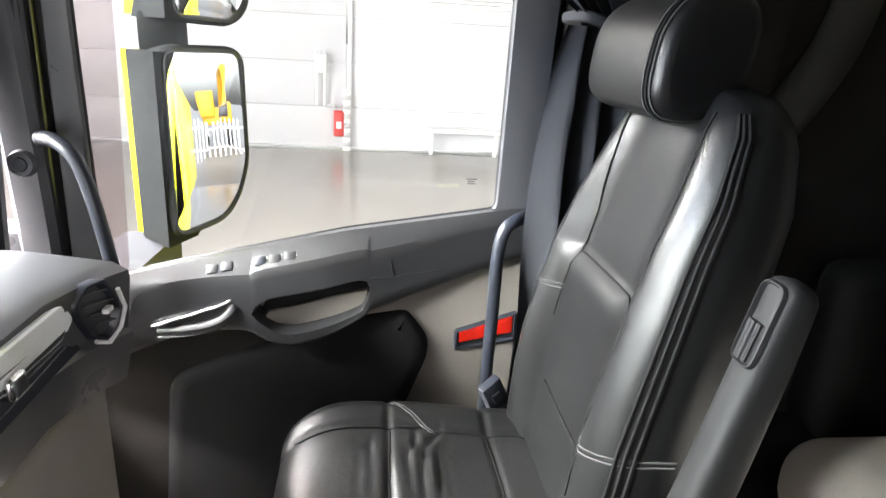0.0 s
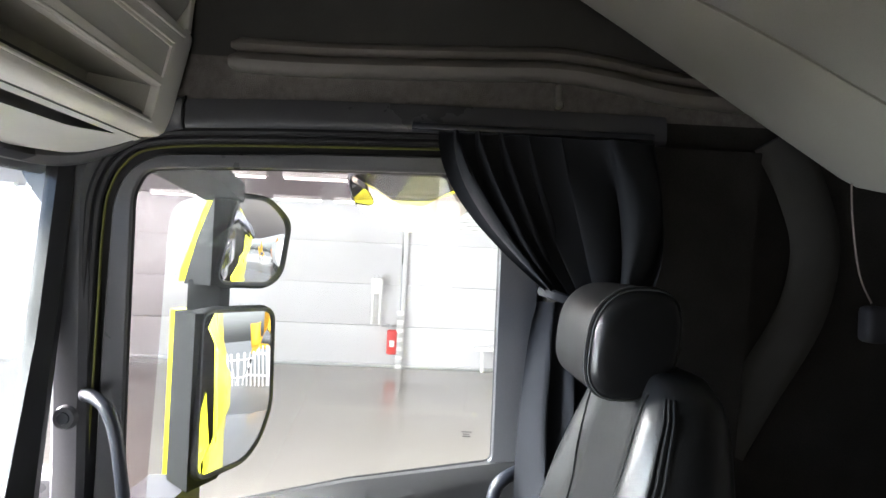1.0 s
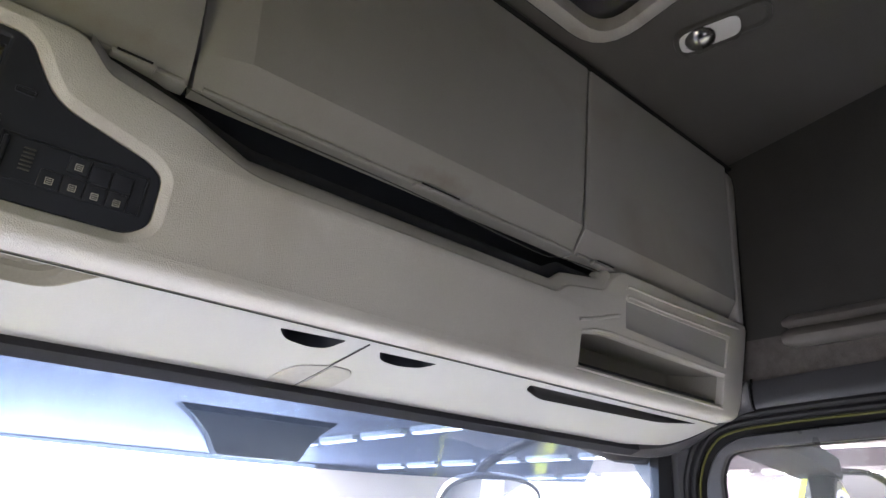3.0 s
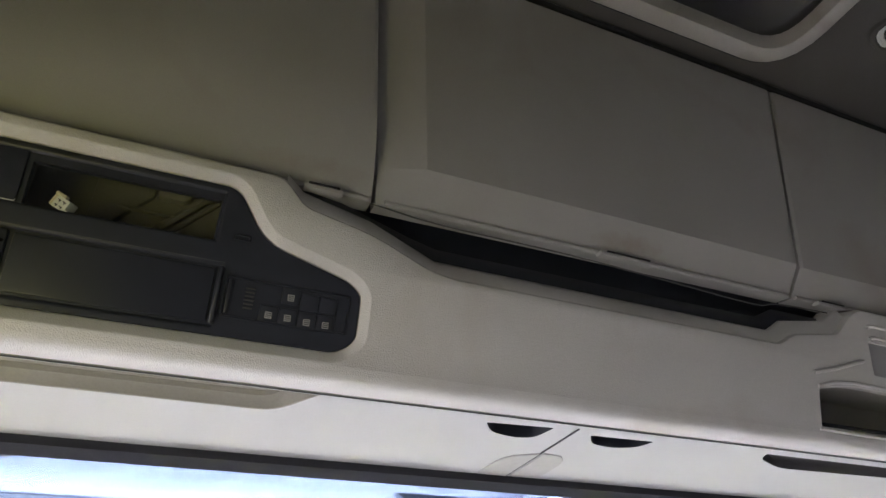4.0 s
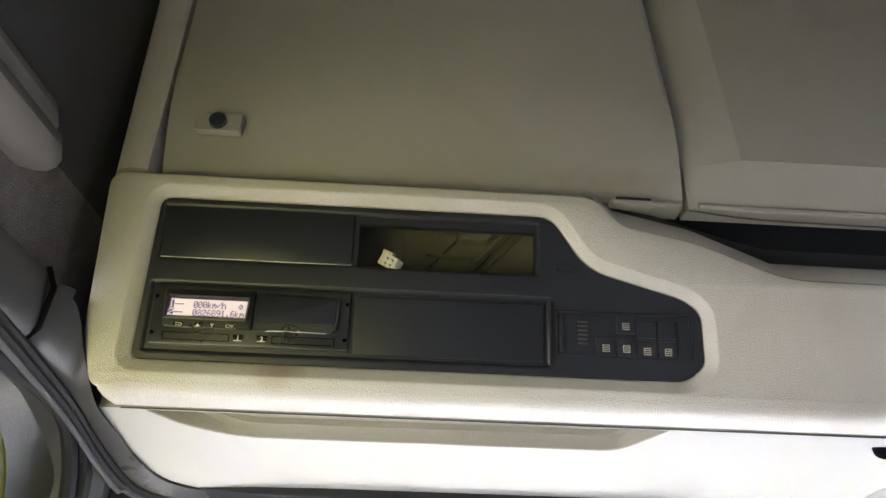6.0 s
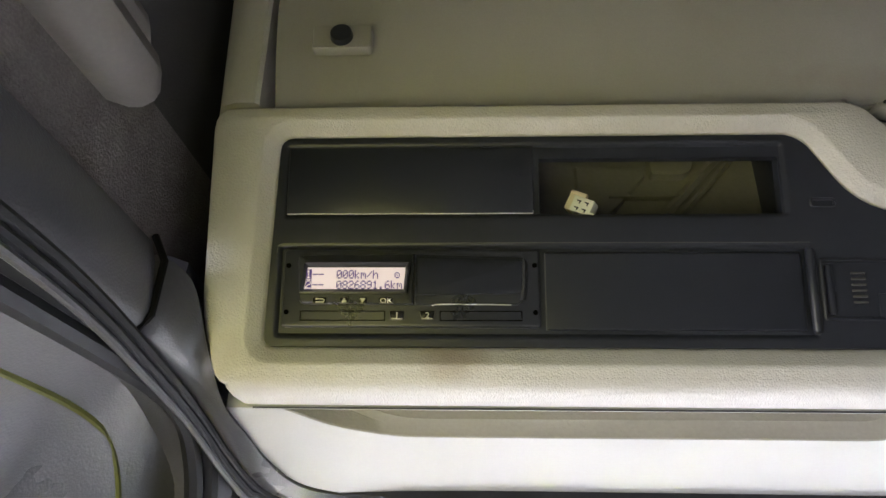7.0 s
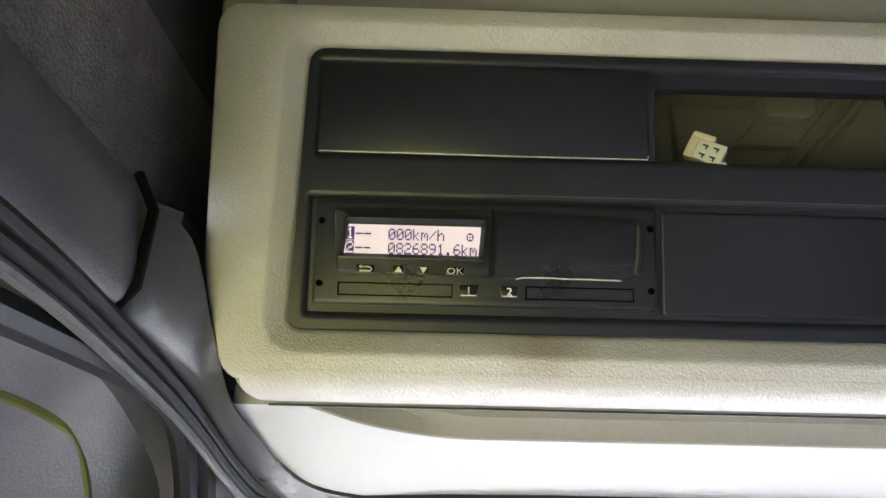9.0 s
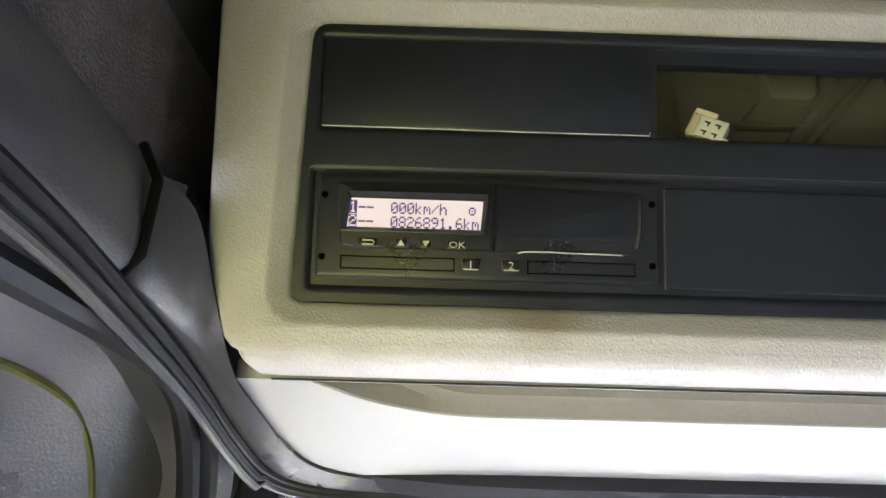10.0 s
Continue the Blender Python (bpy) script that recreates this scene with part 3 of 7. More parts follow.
    # wall under the belt in front of and behind the door
    b = rbox((s * 1.09, 0.95, 1.85), (0.1, 0.28, 0.85), 0.01)
    tagged(part("trim_footwell_" + word, b, DARK), "dark footwell side trim", "trim", kind="structure")


side_shell(1)
side_shell(-1)

# header below the shelf and the windscreen with its glass
def shield_y(x, z):
    k = (abs(x) / 0.95) ** 2.6
    return 0.838 - 0.013 * k + (2.93 - z) * (0.20 - 0.13 * k)


XS = [-0.95 + 1.9 * k / 24 for k in range(25)]
rings = []
for x in XS:
    e = max(0.0, (abs(x) - 0.72) / 0.23)
    up = 0.018 * e * e
    dip = 0.015 * min(1.0, max(0.0, (abs(x) - 0.6) / 0.2))
    f0 = 0.785 + 0.03 * e * e
    rings.append([Vector((x, f0, 2.956 + up)), Vector((x, f0 - 0.003, 2.945 + up)), Vector((x, f0 + 0.012, 2.934 + up)), Vector((x, f0 + 0.02, 2.937 + up)), Vector((x, f0 + 0.030, 2.944 - dip + up)), Vector((x, max(shield_y(x, 2.9), f0 + 0.035) + 0.01, 2.950 - 2 * dip + up * 0.5)), Vector((x, max(shield_y(x, 2.9), f0 + 0.035) + 0.02, 2.99)), Vector((x, f0 + 0.03, 2.985))])
tagged(part("trim_windscreen_header", loft(rings), HEADBLACK), "black header trim over the windscreen", "trim", kind="structure")
shield = thing("window_windscreen", (0, 0.99, 2.3), "wide curved windscreen of the truck cab", "windscreen", kind="structure")
b = bmesh.new()
for off in (0.0, 0.006):
    loft([[Vector((x * (0.995), shield_y(x, z) + off, z)) for x in XS] for z in (2.955, 2.8, 2.6, 2.4, 2.2, 2.0)], b, closed=False)
pane = part("pane", b, SHIELD, shield)
for s in (1, -1):
    rings = [[Vector((s * (0.925 if z > 2.55 else 0.895), shield_y(0.93, z) - 0.012, z)), Vector((s * 0.95, shield_y(0.95, z) - 0.03, z)), Vector((s * 0.985, shield_y(0.95, z) - 0.02, z)), Vector((s * 0.985, shield_y(0.95, z) + 0.02, z)), Vector((s * 0.925, shield_y(0.93, z) + 0.012, z))] for z in (2.96, 2.6, 2.3, 1.95)]
    part("window_frame", loft(rings), RUBBER, shield)

# smoked sun visor outside, above the windscreen
visor = thing("sun_visor", (0, 1.16, 2.9), "smoky blue translucent outside sun visor over the windscreen", "sun visor")
b = bmesh.new()
rings = []
for x in XS:
    z0 = 2.866 + 0.03 * (abs(x) / 0.95) ** 2
    y = shield_y(x, 2.9) + 0.23
    rings.append([Vector((x * 1.06, y - 0.04, 3.02)), Vector((x * 1.06, y + 0.02, 2.93)), Vector((x * 1.06, y + 0.04, z0)), Vector((x * 1.06, y + 0.046, z0)), Vector((x * 1.06, y + 0.026, 2.93)), Vector((x * 1.06, y - 0.034, 3.02))])
part("blade", loft(rings, b), VISORTINT, visor)
rings = []
for z, w in ((2.955, 0.16), (2.93, 0.125), (2.905, 0.10), (2.88, 0.085), (2.874, 0.078)):
    y = 1.085
    rings.append([Vector((0.04 - w, y, z)), Vector((0.04 + w, y, z)), Vector((0.04 + w, y + 0.03, z)), Vector((0.04 - w, y + 0.03, z))])
part("bracket", loft(rings), GREYTRIM, visor, "dark centre bracket")
for x in (-0.95, 0.95, -0.5, 0.5):
    part("arm", rbox((x, shield_y(x, 3.0) + 0.14, 2.985), (0.025, 0.22, 0.012), 0.004), DARK, visor)

# unseen plate added to stop outside light leaking in above the windscreen
tagged(part("light_block_front_upper", rbox((0, 1.0, 3.43), (2.1, 0.03, 0.88), 0.005), FELTDARK), "added dark plate behind the overhead shelf, keeping outside light out", "wall", kind="structure")

# ---- overhead shelf ----
shelf = thing("overhead_shelf", (0, 0.62, 3.05), "beige overhead storage shelf across the cab above the windscreen", "overhead shelf")
FASCIA = round_poly([(-0.884, 3.041), (-0.356, 3.041), (-0.338, 3.056), (-0.339, 3.106), (-0.355, 3.118), (-0.452, 3.144), (-0.484, 3.190), (-0.496, 3.196), (-0.879, 3.196)],
                    [0.008, 0.012, 0.008, 0.012, 0.01, 0.022, 0.01, 0.006, 0.010], 4)
PAD = round_poly([(0.483, 3.1215), (0.850, 3.1125), (0.850, 3.173), (0.474, 3.171)], 0.003, 3)
POCKET = round_poly([(0.364, 3.034), (0.850, 3.032), (0.848, 3.096), (0.60, 3.0985), (0.43, 3.101), (0.362, 3.090)], [0.006, 0.008, 0.006, 0.03, 0.03, 0.008], 3)
EDGE = round_poly([(-0.9245, 3.064), (-0.9115, 3.019), (0.912, 3.019), (0.925, 3.05), (0.925, 3.215), (0.462, 3.215), (0.440, 3.203), (0.412, 3.170), (0.318, 3.156), (0.292, 3.138),
                   (-0.25, 3.139), (-0.335, 3.171), (-0.418, 3.187), (-0.446, 3.215), (-0.927, 3.215)],
                  [0.03, 0.008, 0.008, 0.02, 0.012, 0.008, 0.012, 0.012, 0.012, 0.012, 0.03, 0.02, 0.012, 0.012, 0.012], 4)
# long flat stretches are cut finer so that the sheet keeps even triangles
hole = inset(ccw(FASCIA), -0.013)
front_at = lambda u, v, d: panel_at(u, v, d - 0.006)
b = sheet(EDGE, [hole, PAD, POCKET], front_at)
collar(EDGE, [(0, 0), (-0.003, 0.0012), (-0.0055, 0.006), (-0.006, 0.05)], front_at, b, cap=False)
collar(hole, [(0, 0), (0.0012, 0.0003), (0.0024, 0.0013), (0.0100, 0.0066), (0.0116, 0.0084), (0.013, 0.012)], front_at, b, cap=False)
collar(PAD, [(0, 0), (0.0006, 0.0045)], front_at, b, cap=False)
pad_face = collar(PAD, [(0.0005, 0.0042), (0.001, 0.0043)], front_at)
collar(POCKET, [(0, 0), (0.001, 0.0008), (0.002, 0.003), (0.003, 0.016)], front_at, b, cap=False)
pocket_inner = collar(POCKET, [(0.003, 0.016), (0.006, 0.05), (0.012, 0.13)], front_at)
# the rolled lower edge
prof = [(0.6027, 3.0185), (0.6050, 3.0140), (0.6105, 3.0098), (0.620, 3.0078), (0.634, 3.0072), (0.648, 3.0070), (0.66, 3.02), (0.640, 3.03)]
rings = [[Vector((x, y + dy, z + dz)) for y, z in prof] for x, dy, dz in ((-0.9125, 0.016, 0.008), (-0.911, 0.007, 0.004), (-0.906, 0.001, 0.0005), (-0.893, 0, 0), (-0.3, 0, 0), (0.3, 0, 0), (0.895, 0, 0), (0.908, 0.001, 0.0005), (0.916, 0.007, 0.004), (0.919, 0.016, 0.008))]
loft(rings, b)
part("pocket_inside", pocket_inner, SHADEBEIGE, shelf, "inside of the open pocket, beige darkened for shade")
part("front_panel", b, BEIGE, shelf, "beige grained front panel", angle=30)
part("pad_face", pad_face, PADGREY, shelf, "grey inset pad above the pocket")
for line, r in (([(0.474, 3.190), (0.486, 3.197), (0.60, 3.1975), (0.76, 3.202), (0.885, 3.2055)], 0.0034), ([(0.476, 3.172), (0.488, 3.1795), (0.58, 3.178), (0.72, 3.180), (0.850, 3.182)], 0.0032), ([(0.352, 3.110), (0.40, 3.122), (0.445, 3.136), (0.458, 3.139)], 0.0042)):
    part("ridge", tube(smooth_path([panel_at(u, v, -0.0065) for u, v in line], 4), r, sides=8, flat=0.8), BEIGE, shelf)
for lip, r in (([(0.360, 3.0915), (0.395, 3.101), (0.437, 3.1045), (0.602, 3.1020), (0.845, 3.0990)], 0.0040), ([(0.360, 3.0315), (0.5, 3.0305), (0.7, 3.0295), (0.850, 3.0290)], 0.0030)):
    part("pocket_lip", tube([panel_at(u, v, -0.0055) for u, v in lip], r, sides=8, flat=0.8), BEIGE, shelf)
part("pocket_mat", rbox((0.61, 0.665, 3.043), (0.47, 0.10, 0.006), 0.002), SATIN, shelf, "black rubber mat in the pocket")
# dark finger groove under the middle door
b = rbox((0.0, 0.655, 3.19), (0.96, 0.05, 0.13), 0.004)
part("groove", b, SATIN, shelf, "black recessed finger groove")
rings = []
for k in range(25):
    x = -0.42 + 0.85 * k / 24
    low = 3.150 if -0.25 < x < 0.29 else (3.150 + (-0.25 - x) * 0.27 if x < -0.25 else 3.168)
    low += 0.014
    rings.append([panel_at(x, low - 0.002, 0.024), panel_at(x, low + 0.010, 0.028), panel_at(x, low + 0.022, 0.040), panel_at(x, low + 0.01, 0.055), panel_at(x, low - 0.01, 0.045)])
lip = [(-0.440, 3.208), (-0.418, 3.190), (-0.335, 3.173), (-0.25, 3.141), (-0.1, 3.1405), (0.1, 3.1400), (0.292, 3.140), (0.318, 3.158), (0.412, 3.172), (0.436, 3.196)]
part("groove_lip", loft([[panel_at(u, v - 0.003, -0.002), panel_at(u, v + 0.004, 0.0), panel_at(u, v + 0.022, 0.016), panel_at(u, v + 0.025, 0.022), panel_at(u, v + 0.020, 0.050)] for u, v in lip], closed=False), BEIGE, shelf, "turned-in beige lip of the groove")
part("groove_tray", loft(rings), BLACK, shelf)


def cab_door(ends, v0, v1, left, right, low, round_low=False):
    """A locker door: slightly domed face with bevelled margins and a return all round; its ends may lean."""
    (a0, a1), (b0, b1) = ends
    fs = sorted({0.0, 0.01, 0.99, 1.0, *([left] if left else []), *(k / 8 for k in range(1, 8))})
    vs = sorted({v0, v1 - 0.006, v1, *(v0 + low * k / (6 if round_low else 1) for k in range(1, 7 if round_low else 2)), *(v0 + low + (v1 - v0 - low) * k / 6 for k in range(1, 6))})

    def at(f, v, d):
        g = (v - v0) / (v1 - v0)
        u0, u1 = a0 + (a1 - a0) * g, b0 + (b1 - b0) * g
        return door_at(u0 + (u1 - u0) * f, v, d)

    def dep(f, v):
        e = 0.0
        if left and f < left:
            e = max(e, (left - f) / left * 0.020)
        if f < 0.009 or f > 0.991:
            e = max(e, 0.002)
        if v < v0 + low:
            g = (v0 + low - v) / low
            e = max(e, (g * g if round_low else g) * 0.026)
        if v > v1 - 0.006:
            e = max(e, 0.008)
        return e - 0.006 * (1 - (2 * f - 1) ** 2) * (1 - ((2 * v - v0 - v1) / (v1 - v0)) ** 2)
    bm = loft([[at(f, v, dep(f, v)) for f in fs] for v in vs], closed=False)
    ring = [(f, v0) for f in fs] + [(1.0, v) for v in vs[1:]] + [(f, v1) for f in reversed(fs[:-1])] + [(0.0, v) for v in reversed(vs[1:-1])]
    loft([[at(f, v, dep(f, v)) for f, v in ring], [at(f, v, dep(f, v) + 0.0025) for f, v in ring], [at(f, v, 0.05) for f, v in ring]], bm, cap=False)
    return bm


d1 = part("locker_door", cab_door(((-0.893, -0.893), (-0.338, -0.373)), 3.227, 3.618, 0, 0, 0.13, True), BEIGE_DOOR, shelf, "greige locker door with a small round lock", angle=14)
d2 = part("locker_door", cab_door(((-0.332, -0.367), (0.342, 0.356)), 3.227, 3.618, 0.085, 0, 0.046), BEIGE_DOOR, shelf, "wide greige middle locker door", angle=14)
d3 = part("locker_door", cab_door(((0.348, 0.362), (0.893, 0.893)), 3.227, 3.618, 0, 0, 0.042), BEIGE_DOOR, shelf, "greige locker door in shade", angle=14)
for ob_, u0, u1 in ((d1, -0.885, -0.342), (d2, -0.322, 0.338), (d3, 0.354, 0.885)):
    part("door_lip", tube([door_at(u, 3.2285, 0.0235) for u in (u0, 0.5 * (u0 + u1), u1)], 0.0038, sides=8), BEIGE_DOOR, ob_)
part("lock_plate", collar(round_poly(rect(-0.860, 3.270, -0.812, 3.293), 0.003, 3), [(0, 0.004), (0, -0.003), (0.001, -0.0045), (0.0025, -0.0045)], door_at), BEIGE_DOOR, d1, "small greige lock plate")
b = bmesh.new()
bmesh.ops.create_cone(b, cap_ends=True, segments=20, radius1=0.0095, radius2=0.0085, depth=0.006)
bmesh.ops.transform(b, matrix=Matrix.Translation(door_at(-0.836, 3.2815, -0.006)) @ pose(0, 0, 0, 90), verts=b.verts)
part("lock", b, BLACK, d1, "round black lock")
for u, w in ((-0.398, 0.046), (0.028, 0.09), (0.42, 0.06)):
    tab = part("latch_tab", rbox(door_at(u, 3.2235, 0.018), (w, 0.014, 0.007), 0.0025), BEIGE_DOOR, shelf, "grubby latch tab under the door")
    part("tab_slot", rbox(door_at(u, 3.2255, 0.0105), (w * 0.8, 0.003, 0.0022), 0.0008), RUBBER, tab)
# pale tube paints the highlight along the tray's lip
part("tray_edge", tube(smooth_path([door_at(u, v, 0.030) for u, v in ((-0.42, 3.229), (-0.34, 3.228), (-0.25, 3.220), (-0.06, 3.2185), (0.10, 3.213), (0.27, 3.206), (0.32, 3.2145), (0.45, 3.219))], 4), 0.0010, sides=6), EDGEGREY, shelf, "pale line for the glint on the black tray's edge")
# end strips beside the outer doors, and the dark joint above the shelf
for s in (-1, 1):
    lean = lambda v: 0.012 * (v - 3.224) / 0.39
    b = loft([[door_at(s * 0.899, v, 0.004 + r), door_at(s * 0.902, v, 0.001 + r), *(door_at(s * (x + lean(v)), v, d) for x, d in ((0.918, 0.001 + r), (0.930, 0.006 + r), (0.936, 0.018 + r), (0.938, 0.07))), door_at(s * 0.899, v, 0.07)] for v, r in ((3.224, 0.0), (3.30, 0.0), (3.40, 0.0), (3.50, 0.0), (3.57, 0.0), (3.60, 0.004), (3.614, 0.012), (3.62, 0.03))])
    part("end_strip", b, BEIGE, shelf)
part("carcass", rbox((0, 0.80, 3.433), (1.82, 0.36, 0.38), 0.004), SATIN, shelf)
part("cornice", tube([(-0.93, 0.541, 3.626), (0, 0.539, 3.626), (0.93, 0.541, 3.626)], 0.006, sides=6), RUBBER, shelf, "dark joint under the roof lining")

# dark fillers between the shelf's ends and the pillars
for s in (-1, 1):
    rings = []
    for y in (0.612, 0.65, 0.70, 0.76, 0.82, 0.85):
        z0 = max(2.940, 3.012 - 0.371 * (y - 0.65))
        rings.append([Vector((s * 0.905, y, z0 + 0.004)), Vector((s * 0.916, y, z0 + 0.003)), Vector((s * 0.935, y, 3.23)), Vector((s * 0.905, y, 3.23))])
    part("end_filler", loft(rings), HEADBLACK, shelf, "dark filler beside the pillar")

# pale lower band with blind pulls, slot and document recess
BAND = round_poly([(-0.921, 0.0), (0.918, 0.0), (0.922, 0.05), (0.88, 0.120), (0.70, 0.152), (-0.70, 0.160), (-0.845, 0.158), (-0.890, 0.138), (-0.909, 0.095), (-0.916, 0.04)], [0, 0, 0.03, 0.06, 0.1, 0.05, 0.03, 0.03, 0.03, 0.02], 5)
REC = round_poly([(-0.878, 0.0015), (-0.360, 0.0015), (-0.402, 0.0435), (-0.795, 0.0445), (-0.845, 0.0270)], [0.002, 0.002, 0.02, 0.03, 0.03], 4)
SLOT = round_poly([(0.316, 0.014), (0.845, 0.014), (0.74, 0.040), (0.372, 0.049), (0.320, 0.030)], [0.004, 0.004, 0.03, 0.02, 0.01], 4)
SC1 = round_poly([(-0.146, 0.0165), (-0.050, 0.0115), (-0.066, 0.039), (-0.092, 0.044), (-0.130, 0.037)], [0.004, 0.004, 0.010, 0.02, 0.012], 4)
SC2 = round_poly([(0.009, 0.019), (0.112, 0.017), (0.094, 0.036), (0.056, 0.044), (0.022, 0.038)], [0.004, 0.004, 0.012, 0.02, 0.010], 4)
b = sheet(BAND, [REC, SLOT, SC1, SC2], band_at)
collar(BAND, [(0, 0), (-0.001, 0.012)], band_at, b, cap=False)
part("lower_band", b, PALE, shelf, "pale grey band above the windscreen")
wedge = lambda far, deep: (lambda u, w, d: band_at(u, w, d + (deep * max(0.0, (far - w) / far) if d > 0.0015 else 0.0)))
# recess takes the darkened beige, so its shade is in the colour
part("document_recess", collar(REC, [(0, 0.0), (0.0012, 0.0010), (0.0040, 0.0040), (0.0085, 0.0065), (0.0100, 0.0120)], wedge(0.044, 0.030)), SHADEBEIGE, shelf, "document recess in the band, darkened for shade", angle=20)
part("slot_liner", collar(SLOT, [(0, 0.0), (0.001, 0.001), (0.003, 0.002)], wedge(0.052, 0.05)), GREYTRIM, shelf, "grey slot")
part("crease", tube([(-0.900, 0.6490, 3.0050), (0.0, 0.6490, 3.0050), (0.912, 0.6490, 3.0050)], 0.0007, sides=6), GREYTRIM, shelf, "dark joint line under the front panel")
for sc in (SC1, SC2):
    part("blind_pull", collar(sc, [(0, 0.0), (0.001, 0.004), (0.004, 0.02)], band_at), SATIN, shelf, "dark scooped blind pull")
part("joint", tube([band_at(-0.0155, 0.007, 0.0), band_at(-0.060, 0.146, 0.0)], 0.0016, sides=5), GREYTRIM, shelf)
for q in (round_poly([(-0.0375, 0.075), (-0.059, 0.143), (-0.106, 0.143), (-0.088, 0.090)], [0.002, 0.002, 0.01, 0.03], 4), round_poly([(-0.0335, 0.074), (-0.055, 0.141), (-0.006, 0.141), (0.008, 0.092), (-0.002, 0.076)], [0.002, 0.002, 0.02, 0.01, 0.012], 4)):
    part("cover_patch", collar(q, [(0, 0.0), (0.001, -0.0012), (0.003, -0.0014)], band_at), PATCH, shelf)

# black instrument fascia
fas = thing("instrument_fascia", (-0.62, 0.6, 3.05), "black instrument fascia with slots in the overhead shelf", "fascia panel")
D0 = 0.001
lower = lambda d: (lambda u, v, e: panel_at(u, v, d + e))
S1 = rect(-0.8725, 3.1370, -0.6860, 3.1885)
S2 = round_poly(rect(-0.6815, 3.1350, -0.5030, 3.1800), 0.0015, 2)
S4 = round_poly(rect(-0.6810, 3.0505, -0.4930, 3.1105), 0.004, 3)
S5 = round_poly(rect(-0.4835, 3.0595, -0.3485, 3.1040), 0.003, 3)
UPR = round_poly(rect(-0.8765, 3.1325, -0.497, 3.1925), 0.006, 4)
LOW = round_poly(rect(-0.8785, 3.0455, -0.4855, 3.1158), 0.006, 4)
b = sheet(FASCIA, [UPR, LOW, S5], lower(D0))
collar(FASCIA, [(0, D0), (-0.001, D0 + 0.004)], panel_at, b, cap=False)
# recessed fields with stepped edges
for q in (UPR, LOW):
    collar(q, [(0, D0), (0.0015, D0 + 0.0001), (0.0030, D0 + 0.0008), (0.0045, D0 + 0.003)], panel_at, b, cap=False)
sheet(inset(ccw(UPR), 0.0045), [S1, S2], lower(D0 + 0.003), b)
sheet(inset(ccw(LOW), 0.0045), [], lower(D0 + 0.003), b)
collar(S2, [(0, D0 + 0.003), (0.0006, D0 + 0.005), (0.0008, D0 + 0.010)], panel_at, b, cap=False)
collar(S5, [(0, D0), (0.001, D0 - 0.001), (0.0022, D0 - 0.001), (0.003, D0 + 0.003), (0.0032, D0 + 0.004)], panel_at, b)
part("fascia_plate", b, BLACK, fas)
part("blank_cover", collar(S1, [(0, D0 + 0.006), (0, D0 + 0.0012), (0.0006, D0 + 0.0004), (0.0014, D0)], panel_at), SATIN, fas, "flat black blanking cover")
part("blank_cover", collar(S4, [(0.002, D0 + 0.006), (0.002, D0 + 0.0016), (0.0026, D0 + 0.0008), (0.0034, D0 + 0.0006)], panel_at), SATIN, fas, "flat black blanking cover")
# thin pale tubes paint the glints along cover and field edges
edge = lambda *q: tube([panel_at(u, v, D0 + d) for u, v, d in q], 0.00035, sides=5)
part("cover_edge", edge((-0.8715, 3.1372, 0.0002), (-0.76, 3.1370, 0.0002), (-0.6868, 3.1372, 0.0002), (-0.6864, 3.1392, 0.0002)), ALU, fas, "thin pale line for the glint on the worn lower edge")
part("cover_edge", edge((-0.6788, 3.1078, 0.0010), (-0.6788, 3.0526, 0.0010), (-0.6765, 3.0525, 0.0010)), EDGEGREY, fas)
part("field_rim", edge((-0.8775, 3.108, 0.0001), (-0.8772, 3.1130, 0.0001), (-0.8745, 3.1150, 0.0001), (-0.70, 3.1152, 0.0001), (-0.487, 3.1152, 0.0001)), EDGEGREY, fas)
part("divider", rbox(panel_at(-0.4895, 3.081, D0 - 0.001), (0.0062, 0.006, 0.062), 0.0026, 3, m=pose(0, 0, 0, 12.6)), BLACK, fas, "rounded upright divider")
part("usb_socket", collar(round_poly(rect(-0.4850, 3.1405, -0.4660, 3.1480), 0.003, 3), [(0, D0), (0.0008, D0 - 0.0012), (0.002, D0 - 0.001), (0.003, D0 + 0.003)], panel_at), BLACK, fas)

# inside of the open slot
cav = thing("slot_compartment", (-0.59, 0.64, 3.14), "olive-grey inside of the open slot behind the fascia", "compartment", kind="structure")
OLIVE = surface("olive_grey_moulding", (0.20, 0.196, 0.155), 0.6, vary=0.12, big=12, fine=300)
b = bmesh.new()
CAV = ((0.588, 3.129), (0.660, 3.129), (0.657, 3.241), (0.582, 3.241))
loft([[Vector((x, y, z)) for y, z in CAV] for x in (-0.70, -0.470)], b, closed=False)
for x in (-0.70, -0.470):
    b.faces.new([b.verts.new((x, y, z)) for y, z in CAV])
part("cavity", b, OLIVE, cav)
back_at = lambda u, v, d: Vector((u, 0.6575 + d, v))
part("moulding", collar(round_poly([(-0.640, 3.135), (-0.594, 3.191), (-0.577, 3.210), (-0.576, 3.222), (-0.640, 3.222)], 0.002, 2), [(0, 0.001), (0.0015, -0.004), (0.003, -0.0045)], back_at), OLIVE, cav)
part("tab", collar(round_poly([(-0.574, 3.209), (-0.545, 3.208), (-0.537, 3.214), (-0.534, 3.236), (-0.575, 3.236)], [0.004, 0.006, 0.006, 0.002, 0.002], 4), [(0, 0.001), (0.001, -0.009), (0.003, -0.010)], back_at), OLIVE, cav)
part("ledge", rbox((-0.581, 0.654, 3.1895), (0.062, 0.008, 0.003), 0.001), OLIVE, cav)
